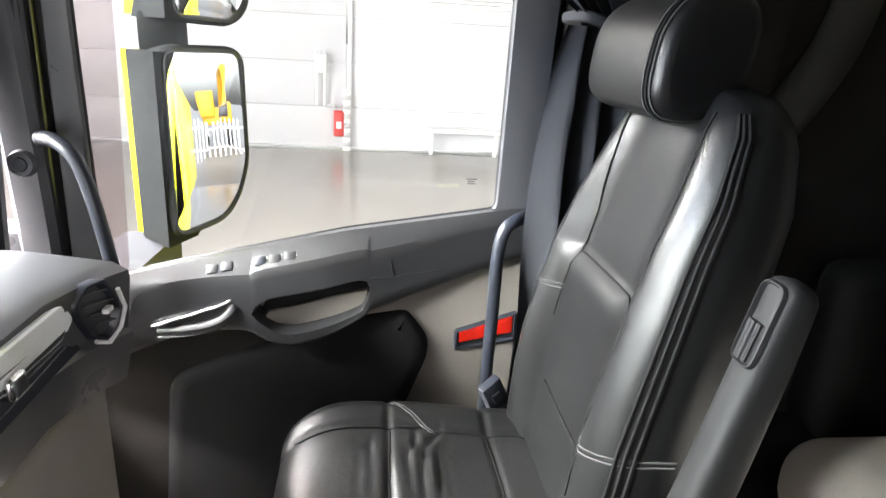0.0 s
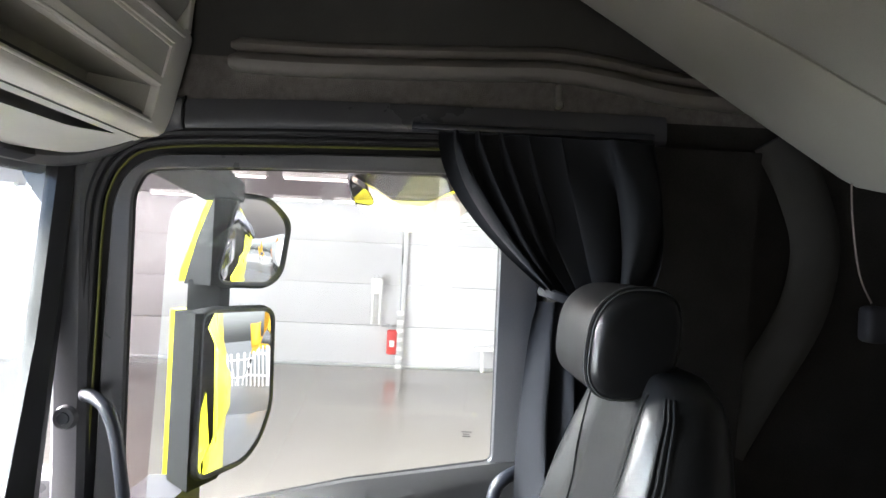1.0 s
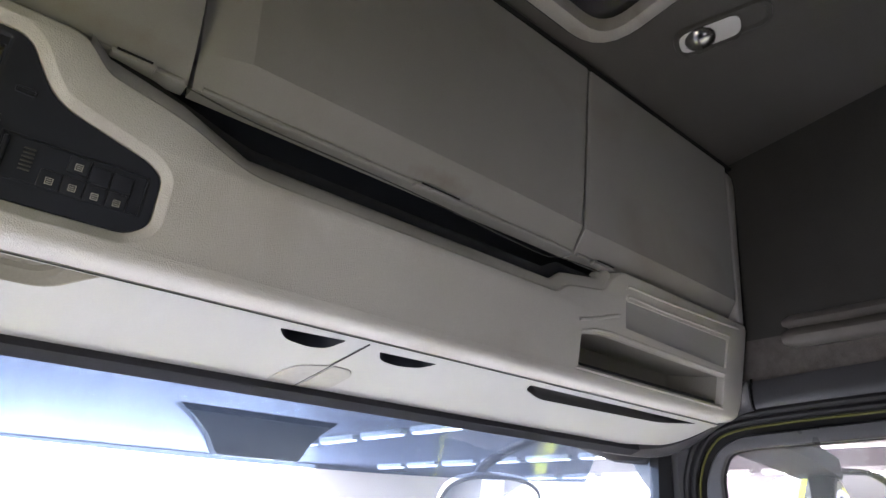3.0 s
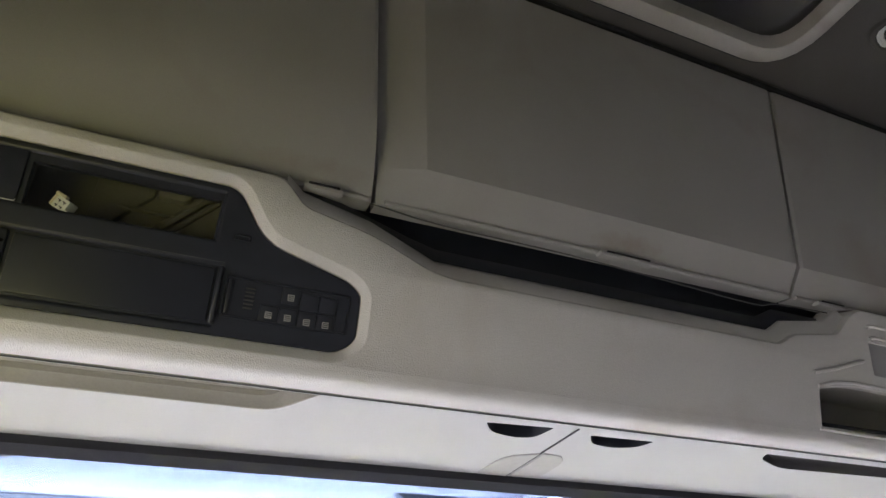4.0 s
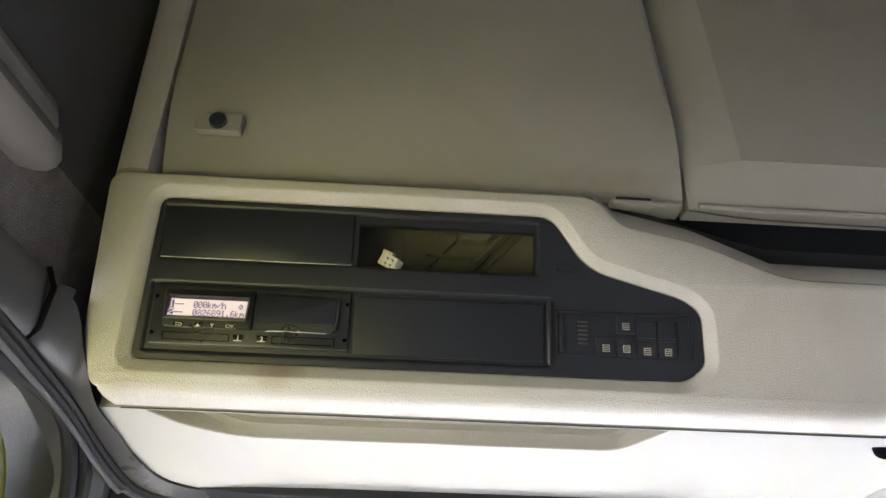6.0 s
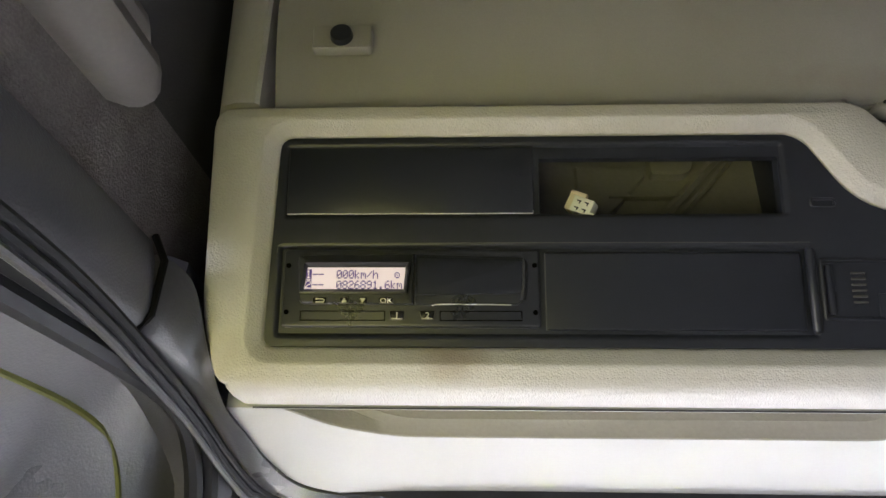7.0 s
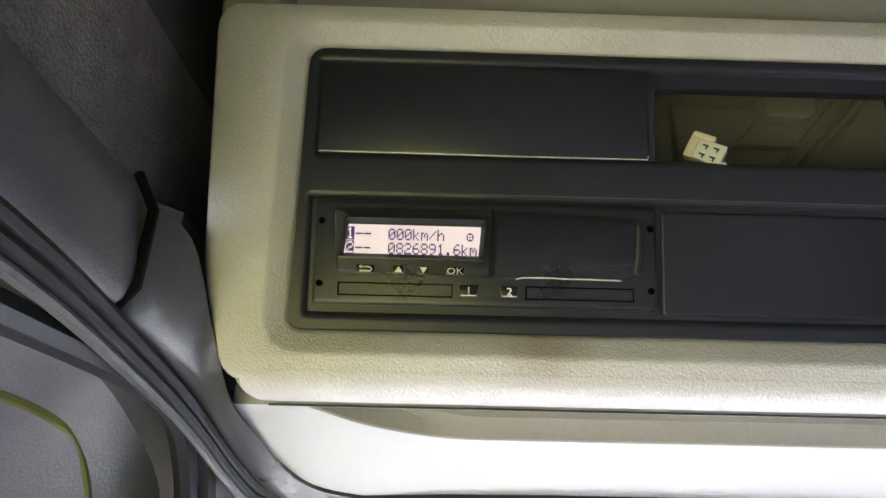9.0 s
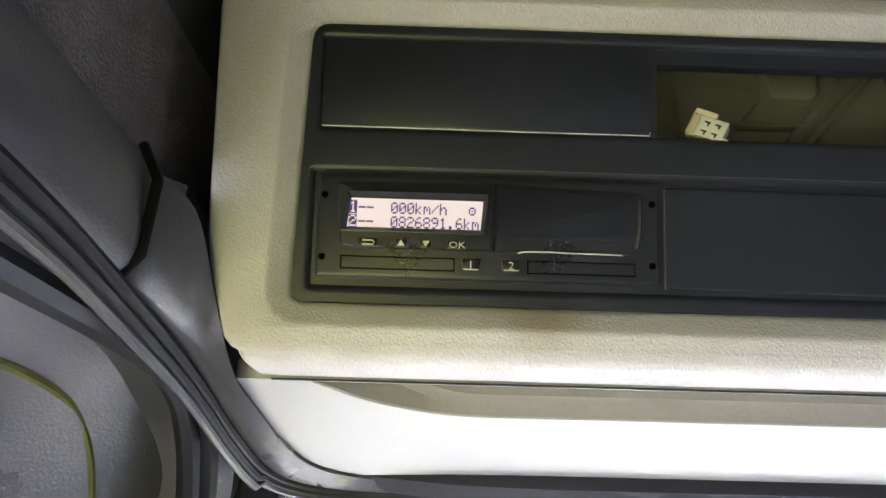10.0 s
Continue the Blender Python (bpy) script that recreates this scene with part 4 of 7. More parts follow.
for dx, thick in ((0.0, 0.006), (0.014, 0.004)):
    part("rib", tube([(-0.576 + dx, 0.655, 3.160), (-0.500 + dx, 0.655, 3.243)], thick, sides=6, flat=0.8), OLIVE, cav)
plug = thing("wiring_plug", (-0.645, 0.61, 3.135), "cream white wiring connector lying in the open slot", "connector")
mt = pose(0, 0, 0, 10, 30, -18)
pc = panel_at(-0.6470, 3.1438, 0.012)
part("housing", rbox(pc, (0.0165, 0.014, 0.0125), 0.0012, m=mt), CREAM, plug)
part("collar", rbox(pc + mt.to_3x3() @ Vector((-0.0095, 0.001, 0.0015)), (0.0075, 0.0115, 0.0150), 0.0012, m=mt), AGEDNYLON, plug, "yellowed nylon collar")
part("clip", rbox(pc + mt.to_3x3() @ Vector((-0.006, -0.004, 0.0078)), (0.013, 0.006, 0.0034), 0.001, m=mt), AGEDNYLON, plug)
part("foot", rbox(pc + mt.to_3x3() @ Vector((0.0085, -0.003, -0.0045)), (0.006, 0.007, 0.0035), 0.0008, m=mt), CREAM, plug)
for i in range(2):
    for j in range(2):
        o = mt @ Vector((-0.0032 + i * 0.0062, -0.0072, -0.0028 + j * 0.0055))
        part("contact", rbox(pc + o, (0.0034, 0.0008, 0.0009), 0.0002, m=mt), SATIN, plug)
        part("contact", rbox(pc + o + mt.to_3x3() @ Vector((0.0008, 0, -0.0008)), (0.0009, 0.0008, 0.0026), 0.0002, m=mt), SATIN, plug)

# tachograph
tacho = thing("tachograph", (-0.778, 0.59, 3.05), "black digital tachograph with a lit display in the shelf", "tachograph")
TD = D0 - 0.0015
TU = round_poly(rect(-0.8712, 3.0540, -0.6833, 3.1100), 0.003, 3)
part("faceplate", collar(TU, [(0, TD + 0.010), (0, TD + 0.0012), (0.0008, TD + 0.0003), (0.0016, TD)], panel_at), TACHGREY, tacho)
# raised upper module in two halves
DISPU = round_poly([(-0.8585, 3.0700), (-0.7745, 3.0697), (-0.7745, 3.1066), (-0.8608, 3.1056)], [0.005, 0.0005, 0.0005, 0.004], 4)
part("display_module", collar(DISPU, [(0, TD), (0.0006, TD - 0.0028), (0.0016, TD - 0.0036)], panel_at), TACHGREY, tacho)
PRN = round_poly([(-0.7740, 3.0697), (-0.6985, 3.0697), (-0.6940, 3.0745), (-0.6920, 3.1040), (-0.7740, 3.1066)], [0.0005, 0.004, 0.006, 0.006, 0.0005], 4)
part("printer_drawer", collar(PRN, [(0, TD), (0.0006, TD - 0.0028), (0.0016, TD - 0.0036)], panel_at), TACHGREY, tacho, "black printer drawer")
part("drawer_cover", collar(round_poly([(-0.7728, 3.0763), (-0.6985, 3.0770), (-0.6963, 3.0800), (-0.6953, 3.1020), (-0.7730, 3.1045)], [0.0005, 0.003, 0.003, 0.003, 0.0005], 3), [(0, TD - 0.0034), (0.0005, TD - 0.0044), (0.0012, TD - 0.0048)], panel_at), SATIN, tacho)
part("drawer_cheek", tube([panel_at(-0.6944, 3.0990, TD - 0.0030), panel_at(-0.6946, 3.0850, TD - 0.0030), panel_at(-0.6962, 3.0730, TD - 0.0026)], 0.0019, sides=8), TACHGREY, tacho)
part("paper_edge", tube([panel_at(-0.7613, 3.0690, TD - 0.0036), panel_at(-0.7585, 3.0698, TD - 0.0038), panel_at(-0.7556, 3.0700, TD - 0.0038), panel_at(-0.7430, 3.0702, TD - 0.0038), panel_at(-0.7349, 3.0699, TD - 0.0038), panel_at(-0.7200, 3.0699, TD - 0.0038), panel_at(-0.7044, 3.0696, TD - 0.0036)], 0.00042, sides=5), WHITEPAINT, tacho, "white paper edge")
bz = round_poly([(-0.8578, 3.0775), (-0.7790, 3.0775), (-0.7770, 3.1006), (-0.8548, 3.1003)], 0.0014, 2)
part("display_bezel", collar(bz, [(0, TD - 0.0034), (0.0004, TD - 0.0070), (0.0010, TD - 0.0072), (0.0034, TD - 0.0042)], panel_at), TACHGREY, tacho)
DISP = rect(-0.8542, 3.0796, -0.7807, 3.0961)
disp = part("display", collar(DISP, [(0, TD - 0.0030), (0, TD - 0.0046)], panel_at), LCD, tacho, "backlit pinkish-white display")


def on_panel(u, v, d):
    """A pose for print on the shelf's front: x to the right, y up, z towards the cab."""
    right, upw = Vector((1, 0, 0)), Vector((0, -0.219, 0.976))
    m = Matrix((right, upw, right.cross(upw))).transposed().to_4x4()
    m.translation = panel_at(u, v, d)
    return m


# the display's cells, five by seven to a character, as its driver sets them
CELLS = {"0": "01110 10001 10011 10101 11001 10001 01110", "1": "00100 01100 00100 00100 00100 00100 01110", "2": "01110 10001 00001 00110 01000 10000 11111",
         "6": "00110 01000 10000 11110 10001 10001 01110", "8": "01110 10001 10001 01110 10001 10001 01110", "9": "01110 10001 10001 01111 00001 00010 01100",
         "k": "10000 10000 10010 10100 11000 10100 10010", "m": "00000 00000 11010 10101 10101 10001 10001", "/": "00000 00001 00010 00100 01000 10000 00000",
         "h": "10000 10000 10110 11001 10001 10001 10001", ".": "00000 00000 00000 00000 00000 01100 01100", "-": "00000 00000 00000 11111 00000 00000 00000",
         "o": "00000 01110 10001 10101 10001 01110 00000"}
TX = TD - 0.0052


def spans(line):
    """Where runs of set cells begin and end in one row."""
    ends = [k for k in range(len(line) + 1) if ("0" + line + "0")[k] != ("0" + line + "0")[k + 1]]
    return list(zip(ends[::2], ends[1::2]))


def cell_text(name, text, u, v, mat, lift=0.0, pitch=0.00440, cu=0.00076, cv=0.00086):
    """One line of a dot-matrix display: small raised cells, u and v at the lower left."""
    bm = bmesh.new()
    for i, ch in enumerate(text):
        for r, line in enumerate(CELLS.get(ch, "").split()):
            for run in spans(line):
                a, b_ = u + i * pitch + run[0] * cu, u + i * pitch + run[1] * cu - 0.00006
                z0 = v + (6 - r) * cv
                collar(rect(a, z0, b_, z0 + cv - 0.00006), [(0, TX + 0.0004 - lift), (0, TX - lift)], panel_at, bm)
    return part(name, bm, mat, disp)


for v, row, tail in ((3.0881, "1", "000km/h"), (3.0806, "2", "0826891.6km")):
    part("row_marker", collar(rect(-0.8532, v - 0.0004, -0.8490, v + 0.0066), [(0, TX + 0.0004), (0, TX)], panel_at), INK, disp)
    cell_text("row_number", row, -0.8530, v + 0.0002, LCD, 0.0003)
    cell_text("row_dashes", "--", -0.8482, v, INK)
    cell_text("readout", tail, -0.8306, v, INK)
cell_text("clock_mark", "o", -0.7884, 3.0875, INK)
for u, kind in ((-0.8425, "back"), (-0.8246, "up"), (-0.8112, "down"), (-0.7943, "ok")):
    w = 0.0052 if kind in ("back", "ok") else 0.0033
    k = part("key", collar(round_poly(rect(u - w, 3.0703, u + w, 3.0750), 0.001, 2), [(0, TD - 0.0034), (0.0002, TD - 0.0042), (0.0006, TD - 0.0044)], panel_at), KEYBLACK, tacho)
    part("key_rim", collar(round_poly(rect(u - w, 3.0703, u + w, 3.0750), 0.001, 2), [(-0.0001, TD - 0.0040), (0.0003, TD - 0.00445)], panel_at, cap=False), EDGEGREY, k, "worn key edge")
    if kind == "ok":
        writing("key_print", "OK", 0.0050, on_panel(u, 3.0709, TD - 0.0045), KEYMARK, k, align="CENTER", squeeze=1.25)
    elif kind == "back":
        part("key_print", tube([panel_at(u - 0.003, 3.0715, TD - 0.0046), panel_at(u + 0.003, 3.0715, TD - 0.0046), panel_at(u + 0.0036, 3.0727, TD - 0.0046), panel_at(u + 0.002, 3.0737, TD - 0.0046), panel_at(u - 0.002, 3.0737, TD - 0.0046)], 0.0004, sides=4), KEYMARK, k)
        part("key_print", collar([(u - 0.0018, 3.0745), (u - 0.0018, 3.0729), (u - 0.0036, 3.0737)], [(0, TD - 0.0044), (0, TD - 0.0047)], panel_at), KEYMARK, k)
    else:
        f = 1 if kind == "up" else -1
        part("key_print", collar([(u - 0.0021, 3.0727 - f * 0.0015), (u + 0.0021, 3.0727 - f * 0.0015), (u, 3.0727 + f * 0.0017)], [(0, TD - 0.0044), (0, TD - 0.0047)], panel_at), KEYMARK, k)
for u0, u1, bu, mark in ((-0.8572, -0.7955, -0.7865, "1"), (-0.7553, -0.6966, -0.7645, "2")):
    part("card_slot", collar(rect(u0, 3.0590, u1, 3.0655), [(0, TD), (0.0004, TD - 0.0004), (0.0007, TD + 0.0012), (0.0010, TD + 0.0012), (0.0012, TD + 0.0004)], panel_at), TACHGREY, tacho, "narrow driver card slot")
    part("slot_shadow", collar(rect(u0, 3.0590, u1, 3.0655), [(-0.0003, TD - 0.0001), (0.0004, TD - 0.0005)], panel_at, cap=False), HOLE, tacho)
    k = part("eject_key", collar(round_poly([(bu - 0.0045, 3.0593), (bu + 0.0045, 3.0593), (bu + 0.0056, 3.0658), (bu - 0.0056, 3.0658)], 0.0008, 2), [(0, TD), (0.0003, TD - 0.0014), (0.0008, TD - 0.0016)], panel_at), KEYBLACK, tacho)
    part("key_rim", collar(round_poly([(bu - 0.0045, 3.0593), (bu + 0.0045, 3.0593), (bu + 0.0056, 3.0658), (bu - 0.0056, 3.0658)], 0.0008, 2), [(-0.0001, TD - 0.0012), (0.0003, TD - 0.00165)], panel_at, cap=False), EDGEGREY, k, "worn key edge")
    writing("key_print", mark, 0.0060, on_panel(bu, 3.0606, TD - 0.0017), KEYMARK, k, align="CENTER", squeeze=1.2)
    part("key_line", rbox(panel_at(bu, 3.0601, TD - 0.0017), (0.008, 0.0004, 0.0006), 0.0001), KEYMARK, k)
for u in (-0.8676, -0.6868):
    for v in (3.0648, 3.0983):
        b = bmesh.new()
        bmesh.ops.create_cone(b, cap_ends=True, segments=12, radius1=0.0019, radius2=0.0019, depth=0.0010)
        bmesh.ops.transform(b, matrix=on_panel(u, v, TD), verts=b.verts)
        part("release_hole", b, HOLE, tacho)

# switch block at the fascia's end
sw = thing("switch_block", (-0.416, 0.59, 3.06), "black overhead switch block with small printed keys", "switch panel")
SD = D0 + 0.003
part("switch_plate", collar(round_poly(rect(-0.4815, 3.0612, -0.3505, 3.1022), 0.002, 2), [(0, SD + 0.002), (0, SD - 0.001), (0.001, SD - 0.002), (0.0025, SD - 0.002)], panel_at), SATIN, sw)
part("side_bar", rbox(panel_at(-0.4775, 3.0815, SD - 0.003), (0.0046, 0.004, 0.036), 0.0014, m=pose(0, 0, 0, 12.6)), BLACK, sw)
for k in range(6):
    part("grille_bar", rbox(panel_at(-0.4568, 3.0725 + k * 0.0041, SD - 0.003), (0.010, 0.002, 0.0015), 0.0005), EDGEGREY, sw)
def small_key(u, v, mark):
    k = part("key", collar(round_poly(rect(u - 0.0097, v - 0.0075, u + 0.0097, v + 0.0100), 0.0012, 2), [(0, SD - 0.002), (0.0004, SD - 0.0034), (0.001, SD - 0.0036)], panel_at), BLACK if mark else SATIN, sw)
    if mark:
        part("key_print", collar(rect(u - 0.0034, v - 0.0036, u + 0.0034, v + 0.0030), [(0, SD - 0.0036), (0.0007, SD - 0.0038)], panel_at, cap=False), KEYMARK, k)
        for dv in (0.0007, -0.0013):
            part("key_print", rbox(panel_at(u, v + dv, SD - 0.0037), (0.0042, 0.0005, 0.0007), 0.0001), KEYMARK, k)


for u, v, mark in ((-0.4141, 3.0905, True), (-0.4344, 3.0690, True), (-0.4142, 3.0690, True), (-0.3937, 3.0675, True), (-0.3730, 3.0675, True), (-0.3937, 3.0870, False), (-0.3730, 3.0870, False)):
    small_key(u, v, mark)


# ---- cab doors ----
DOOR = [(0.79, 1.5), (0.772, 2.2), (0.750, 2.6), (0.728, 2.89), (0.695, 2.95), (0.64, 2.982), (0.3, 2.998), (-0.05, 3.006), (-0.155, 3.006), (-0.172, 2.94), (-0.175, 2.3), (-0.175, 1.5)]
GLASS = [(0.722, 2.168), (0.708, 2.6), (0.696, 2.90), (0.670, 2.954), (0.60, 2.963), (0.3, 2.972), (-0.055, 2.978), (-0.090, 2.94), (-0.099, 2.346), (0.22, 2.292), (0.55, 2.214)]


def belt(y):
    return float(np.interp(y, [-0.18, -0.1, 0.22, 0.55, 0.70, 0.78], [2.352, 2.345, 2.292, 2.214, 2.174, 2.15]))


def cab_side_door(s):
    sa = side_at(s)
    ob = thing("door_1" if s > 0 else "door_2", (s * 1.09, 0.79, 1.5), "dark grey truck cab door with a large side window, " + ("closed" if s > 0 else "swung open"), "cab door", kind="structure")
    dl = round_poly(DOOR, [0, 0, 0, 0.04, 0.04, 0.04, 0, 0, 0.03, 0.03, 0, 0], 4)
    gl = round_poly(GLASS, [0.02, 0, 0.02, 0.03, 0.03, 0, 0.02, 0.03, 0.02, 0, 0], 4)
    b = sheet(dl, [gl], sa)
    collar(dl, [(0, 0.0), (-0.003, 0.004), (-0.004, 0.05)], sa, b, cap=False)
    collar(gl, [(0, 0.0), (0.002, 0.001), (0.004, 0.005), (0.005, 0.022)], sa, b, cap=False)
    part("door_frame", b, DARK, ob)
    part("glass_seal", collar(inset(ccw(gl), 0.003), [(0, 0.014), (0.001, 0.009), (0.003, 0.011), (0.004, 0.016)], sa, cap=False), RUBBER if s > 0 else DARK, ob)
    b = collar(inset(ccw(gl), 0.003), [(0, 0.014)], sa)
    collar(inset(ccw(gl), 0.003), [(0, 0.019)], sa, b)
    part("pane", b, PANE, ob)
    # outer skin in the truck's paint
    skin = sheet([(0.80, 1.35), (0.79, 2.12), (0.3, 2.22), (-0.18, 2.32), (-0.18, 1.35)], [], lambda u, v, d: Vector((s * (wall_x(v) + 0.085), u, v)))
    part("outer_skin", skin, LIME, ob, "lime yellow outer skin")
    # lining
    part("lining", sheet([(0.77, 1.5), (0.765, 2.16), (0.3, 2.25), (-0.17, 2.33), (-0.17, 1.5)], [], lambda u, v, d: sa(u, v, -0.006)), WARMPANEL, ob, "taupe lower door lining")
    # one moulding from the window ledge down to the arm rest, with the pull cup sunk into it
    cup_top = lambda y: float(np.interp(y, [0.168, 0.175, 0.19, 0.292, 0.36, 0.386, 0.405, 0.412], [2.182, 2.199, 2.204, 2.180, 2.166, 2.157, 2.140, 2.122]))
    cup_low = lambda y: float(np.interp(y, [0.168, 0.172, 0.185, 0.234, 0.29, 0.33, 0.366, 0.394, 0.412], [2.182, 2.158, 2.128, 2.104, 2.086, 2.077, 2.082, 2.100, 2.122]))
    arm_low = lambda y: float(np.interp(y, [-0.17, -0.10, -0.005, 0.09, 0.161, 0.20, 0.233, 0.28, 0.329, 0.36, 0.388, 0.41, 0.433, 0.50, 0.60, 0.69, 0.775], [2.247, 2.221, 2.180, 2.146, 2.116, 2.094, 2.073, 2.050, 2.041, 2.042, 2.049, 2.060, 2.068, 2.062, 2.035, 1.992, 1.975]))
    bulge = lambda y: float(np.interp(y, [-0.17, -0.05, 0.06, 0.16, 0.26, 0.34, 0.40, 0.46, 0.56, 0.68, 0.775], [0.026, 0.030, 0.042, 0.060, 0.076, 0.078, 0.072, 0.060, 0.044, 0.033, 0.030]))
    ledge_out = lambda g, f: -0.020 - (g - 0.020) * (0.86 * min(1.0, f / 0.17) + 0.14 * min(1.0, f))
    on_ledge = lambda y, z: ledge_out(bulge(y), 0.62 * max(0.0, belt(y) - 0.005 - z) / max(0.05, belt(y) - 0.002 - cup_top(y)))
    ys = sorted({0.775 - 0.945 * k / 60 for k in range(61)} | {0.168, 0.170, 0.173, 0.177, 0.183, 0.400, 0.405, 0.409, 0.412}, reverse=True)
    rings = []
    for y in ys:
        zb, zt, zl, za, g = belt(y) - 0.002, cup_top(y), cup_low(y), arm_low(y), bulge(y)
        gap = min(1.0, max(0.0, (zt - zl)) / 0.03)
        low_f = 0.62 + 0.18 * gap
        if not 0.168 <= y <= 0.412:
            mid = za + 0.5 * (zb - za)
            zt = zl = 2.182 + (mid - 2.182) * min(1.0, (0.168 - y) / 0.16) if y < 0.168 else 2.122 + (mid - 2.122) * min(1.0, (y - 0.412) / 0.16)
        ring = [sa(y, zb + 0.002, 0.034), sa(y, zb + 0.007, 0.012), sa(y, zb + 0.006, -0.008), sa(y, zb - 0.003, -0.020)]
        out = lambda f: ledge_out(g, f)
        for f in (0.12, 0.25, 0.38, 0.5, 0.58, 0.68, 0.85, 1.0):
            z = zb - 0.003 + (zt - zb + 0.003) * f
            ring.append(sa(y, z, out(0.62 * f)))
        ring.append(sa(y, zt - 0.003 * gap, out(0.62) + 0.005 * gap))
        ring.append(sa(y, zt - 0.005 * gap, out(0.62) + 0.066 * gap))
        ring.append(sa(y, zl + 0.005 * gap, out(low_f) + 0.070 * gap))
        ring.append(sa(y, zl + 0.003 * gap, out(low_f) + 0.006 * gap))
        for f in (0.0, 0.1, 0.3, 0.55, 0.75, 0.88, 0.96, 1.0):
            z = zl + (za - zl) * f
            r = max(0.0, (f - 0.55) / 0.45)
            ring.append(sa(y, z, out(low_f + (1.2 - low_f) * f) + (g - 0.008) * (1 - math.sqrt(max(0.0, 1 - r * r)))))
        ring.append(sa(y, za + 0.002, 0.0))
        rings.append(ring)
    part("ledge", loft(rings), GREYTRIM, ob, "grey moulded window ledge, arm rest and pull", angle=32)
    part("pull_cup", collar(round_poly([(0.394, 2.090), (0.33, 2.073), (0.234, 2.100), (0.178, 2.130), (0.172, 2.170), (0.25, 2.150), (0.385, 2.112)], 0.006, 3), [(0, -0.030), (0.002, -0.034), (0.006, -0.034)], sa), WARMPANEL, ob, "taupe cup behind the pull")
    # black sheet put in for the shade in the cup's upper part
    part("cup_shade", collar(round_poly([(0.40, 2.110), (0.25, 2.150), (0.172, 2.170), (0.172, 2.20), (0.292, 2.178), (0.38, 2.155)], 0.006, 3), [(0, -0.024), (0.002, -0.027), (0.006, -0.027)], sa), CARPET, ob, "black sheet for shade in the upper pull cup")
    # release lever in its recess
    part("lever_recess", collar(round_poly([(0.612, 2.090), (0.585, 2.126), (0.547, 2.139), (0.49, 2.143), (0.462, 2.148), (0.50, 2.124)], 0.008, 3), [(0, -0.036), (0.002, -0.040), (0.005, -0.037)], sa), BLACK, ob)
    lev = smooth_path([sa(0.619, 2.083, -0.046), sa(0.56, 2.105, -0.050), sa(0.505, 2.126, -0.053), sa(0.470, 2.140, -0.055), sa(0.452, 2.152, -0.052)], 5)
    part("release_lever", tube(lev, 0.0075, sides=10, flat=0.75, up=(0, 0, 1), radii=[0.004] + [0.0072] * (len(lev) - 2) + [0.005]), CHROME, ob, "satin chrome release lever")
    base = smooth_path([sa(0.612, 2.068, -0.036), sa(0.553, 2.078, -0.048), sa(0.49, 2.096, -0.056), sa(0.458, 2.118, -0.056), sa(0.446, 2.143, -0.050)], 5)
    part("lever_base", tube(base, 0.016, sides=10, flat=0.8, up=(0, 0, 1), radii=[0.007] + [0.013] * 4 + [0.0165] * (len(base) - 7) + [0.012, 0.009]), GREYTRIM, ob)
    part("lever_gap", tube([q + Vector((-s * 0.006, 0, -0.0135)) for q in base], 0.0028, sides=6), SATIN, ob)
    # dark sheet over the taupe lining, standing in for shade beside the dashboard
    part("lining_shade", sheet([(0.768, 1.5), (0.764, 2.06), (0.36, 2.075), (0.36, 1.5)], [], lambda u, v, d: sa(u, v, -0.014)), FELTDARK, ob, "front of the door lining, darkened for shade")
    part("storage_pocket", collar(round_poly([(0.66, 1.52), (0.18, 1.52), (0.080, 1.844), (0.031, 1.99), (0.034, 2.040), (0.085, 2.110), (0.2, 2.09), (0.34, 2.05), (0.45, 2.01), (0.61, 1.94)], [0.02, 0.02, 0.03, 0.03, 0.03, 0.02, 0.03, 0.05, 0.03, 0.05], 4), [(0, -0.006), (0.004, -0.02), (0.015, -0.030), (0.04, -0.034)], sa), CARPET, ob, "black storage pocket")
    rf = part("reflector_frame", collar(round_poly([(-0.028, 2.000), (-0.172, 2.030), (-0.168, 2.108), (-0.026, 2.056)], 0.008, 3), [(0, -0.006), (0.002, -0.014), (0.006, -0.016), (0.009, -0.010)], sa), BLACK, ob)
    part("reflector", collar(round_poly([(-0.038, 2.022), (-0.162, 2.052), (-0.160, 2.100), (-0.036, 2.054)], 0.004, 2), [(0, -0.008), (0.002, -0.014), (0.004, -0.0145)], sa), RED, rf, "red reflector")
    for k in range(14):
        y = -0.044 - k * 0.0082
        z = 2.0545 + k * 0.0030
        part("prism", rbox(sa(y, z - 0.006, -0.0150), (0.002, 0.003, 0.010), 0.0006, m=pose(0, 0, 0, 25)), RED, rf)
    for y0, n, dark in ((0.490, 2, -1), (0.392, 3, 0)):
        for k in range(n):
            y = y0 - k * 0.030
            tilt = pose(0, 0, 0, 0, 0, -4 * s) @ pose(0, 0, 0, -10) @ pose(0, 0, 0, 0, s * 52, 0)
            w = part("window_switch", rbox(sa(y, belt(y) - 0.017, on_ledge(y, belt(y) - 0.017)), (0.008, 0.024, 0.022), 0.003, m=tilt), BLACK if k == dark else GREYTRIM, ob)
            part("switch_edge", rbox(sa(y - 0.0135, belt(y) - 0.017, on_ledge(y, belt(y) - 0.017) - 0.001), (0.006, 0.0016, 0.022), 0.0006, m=tilt), ALU, w, "thin bright edge")
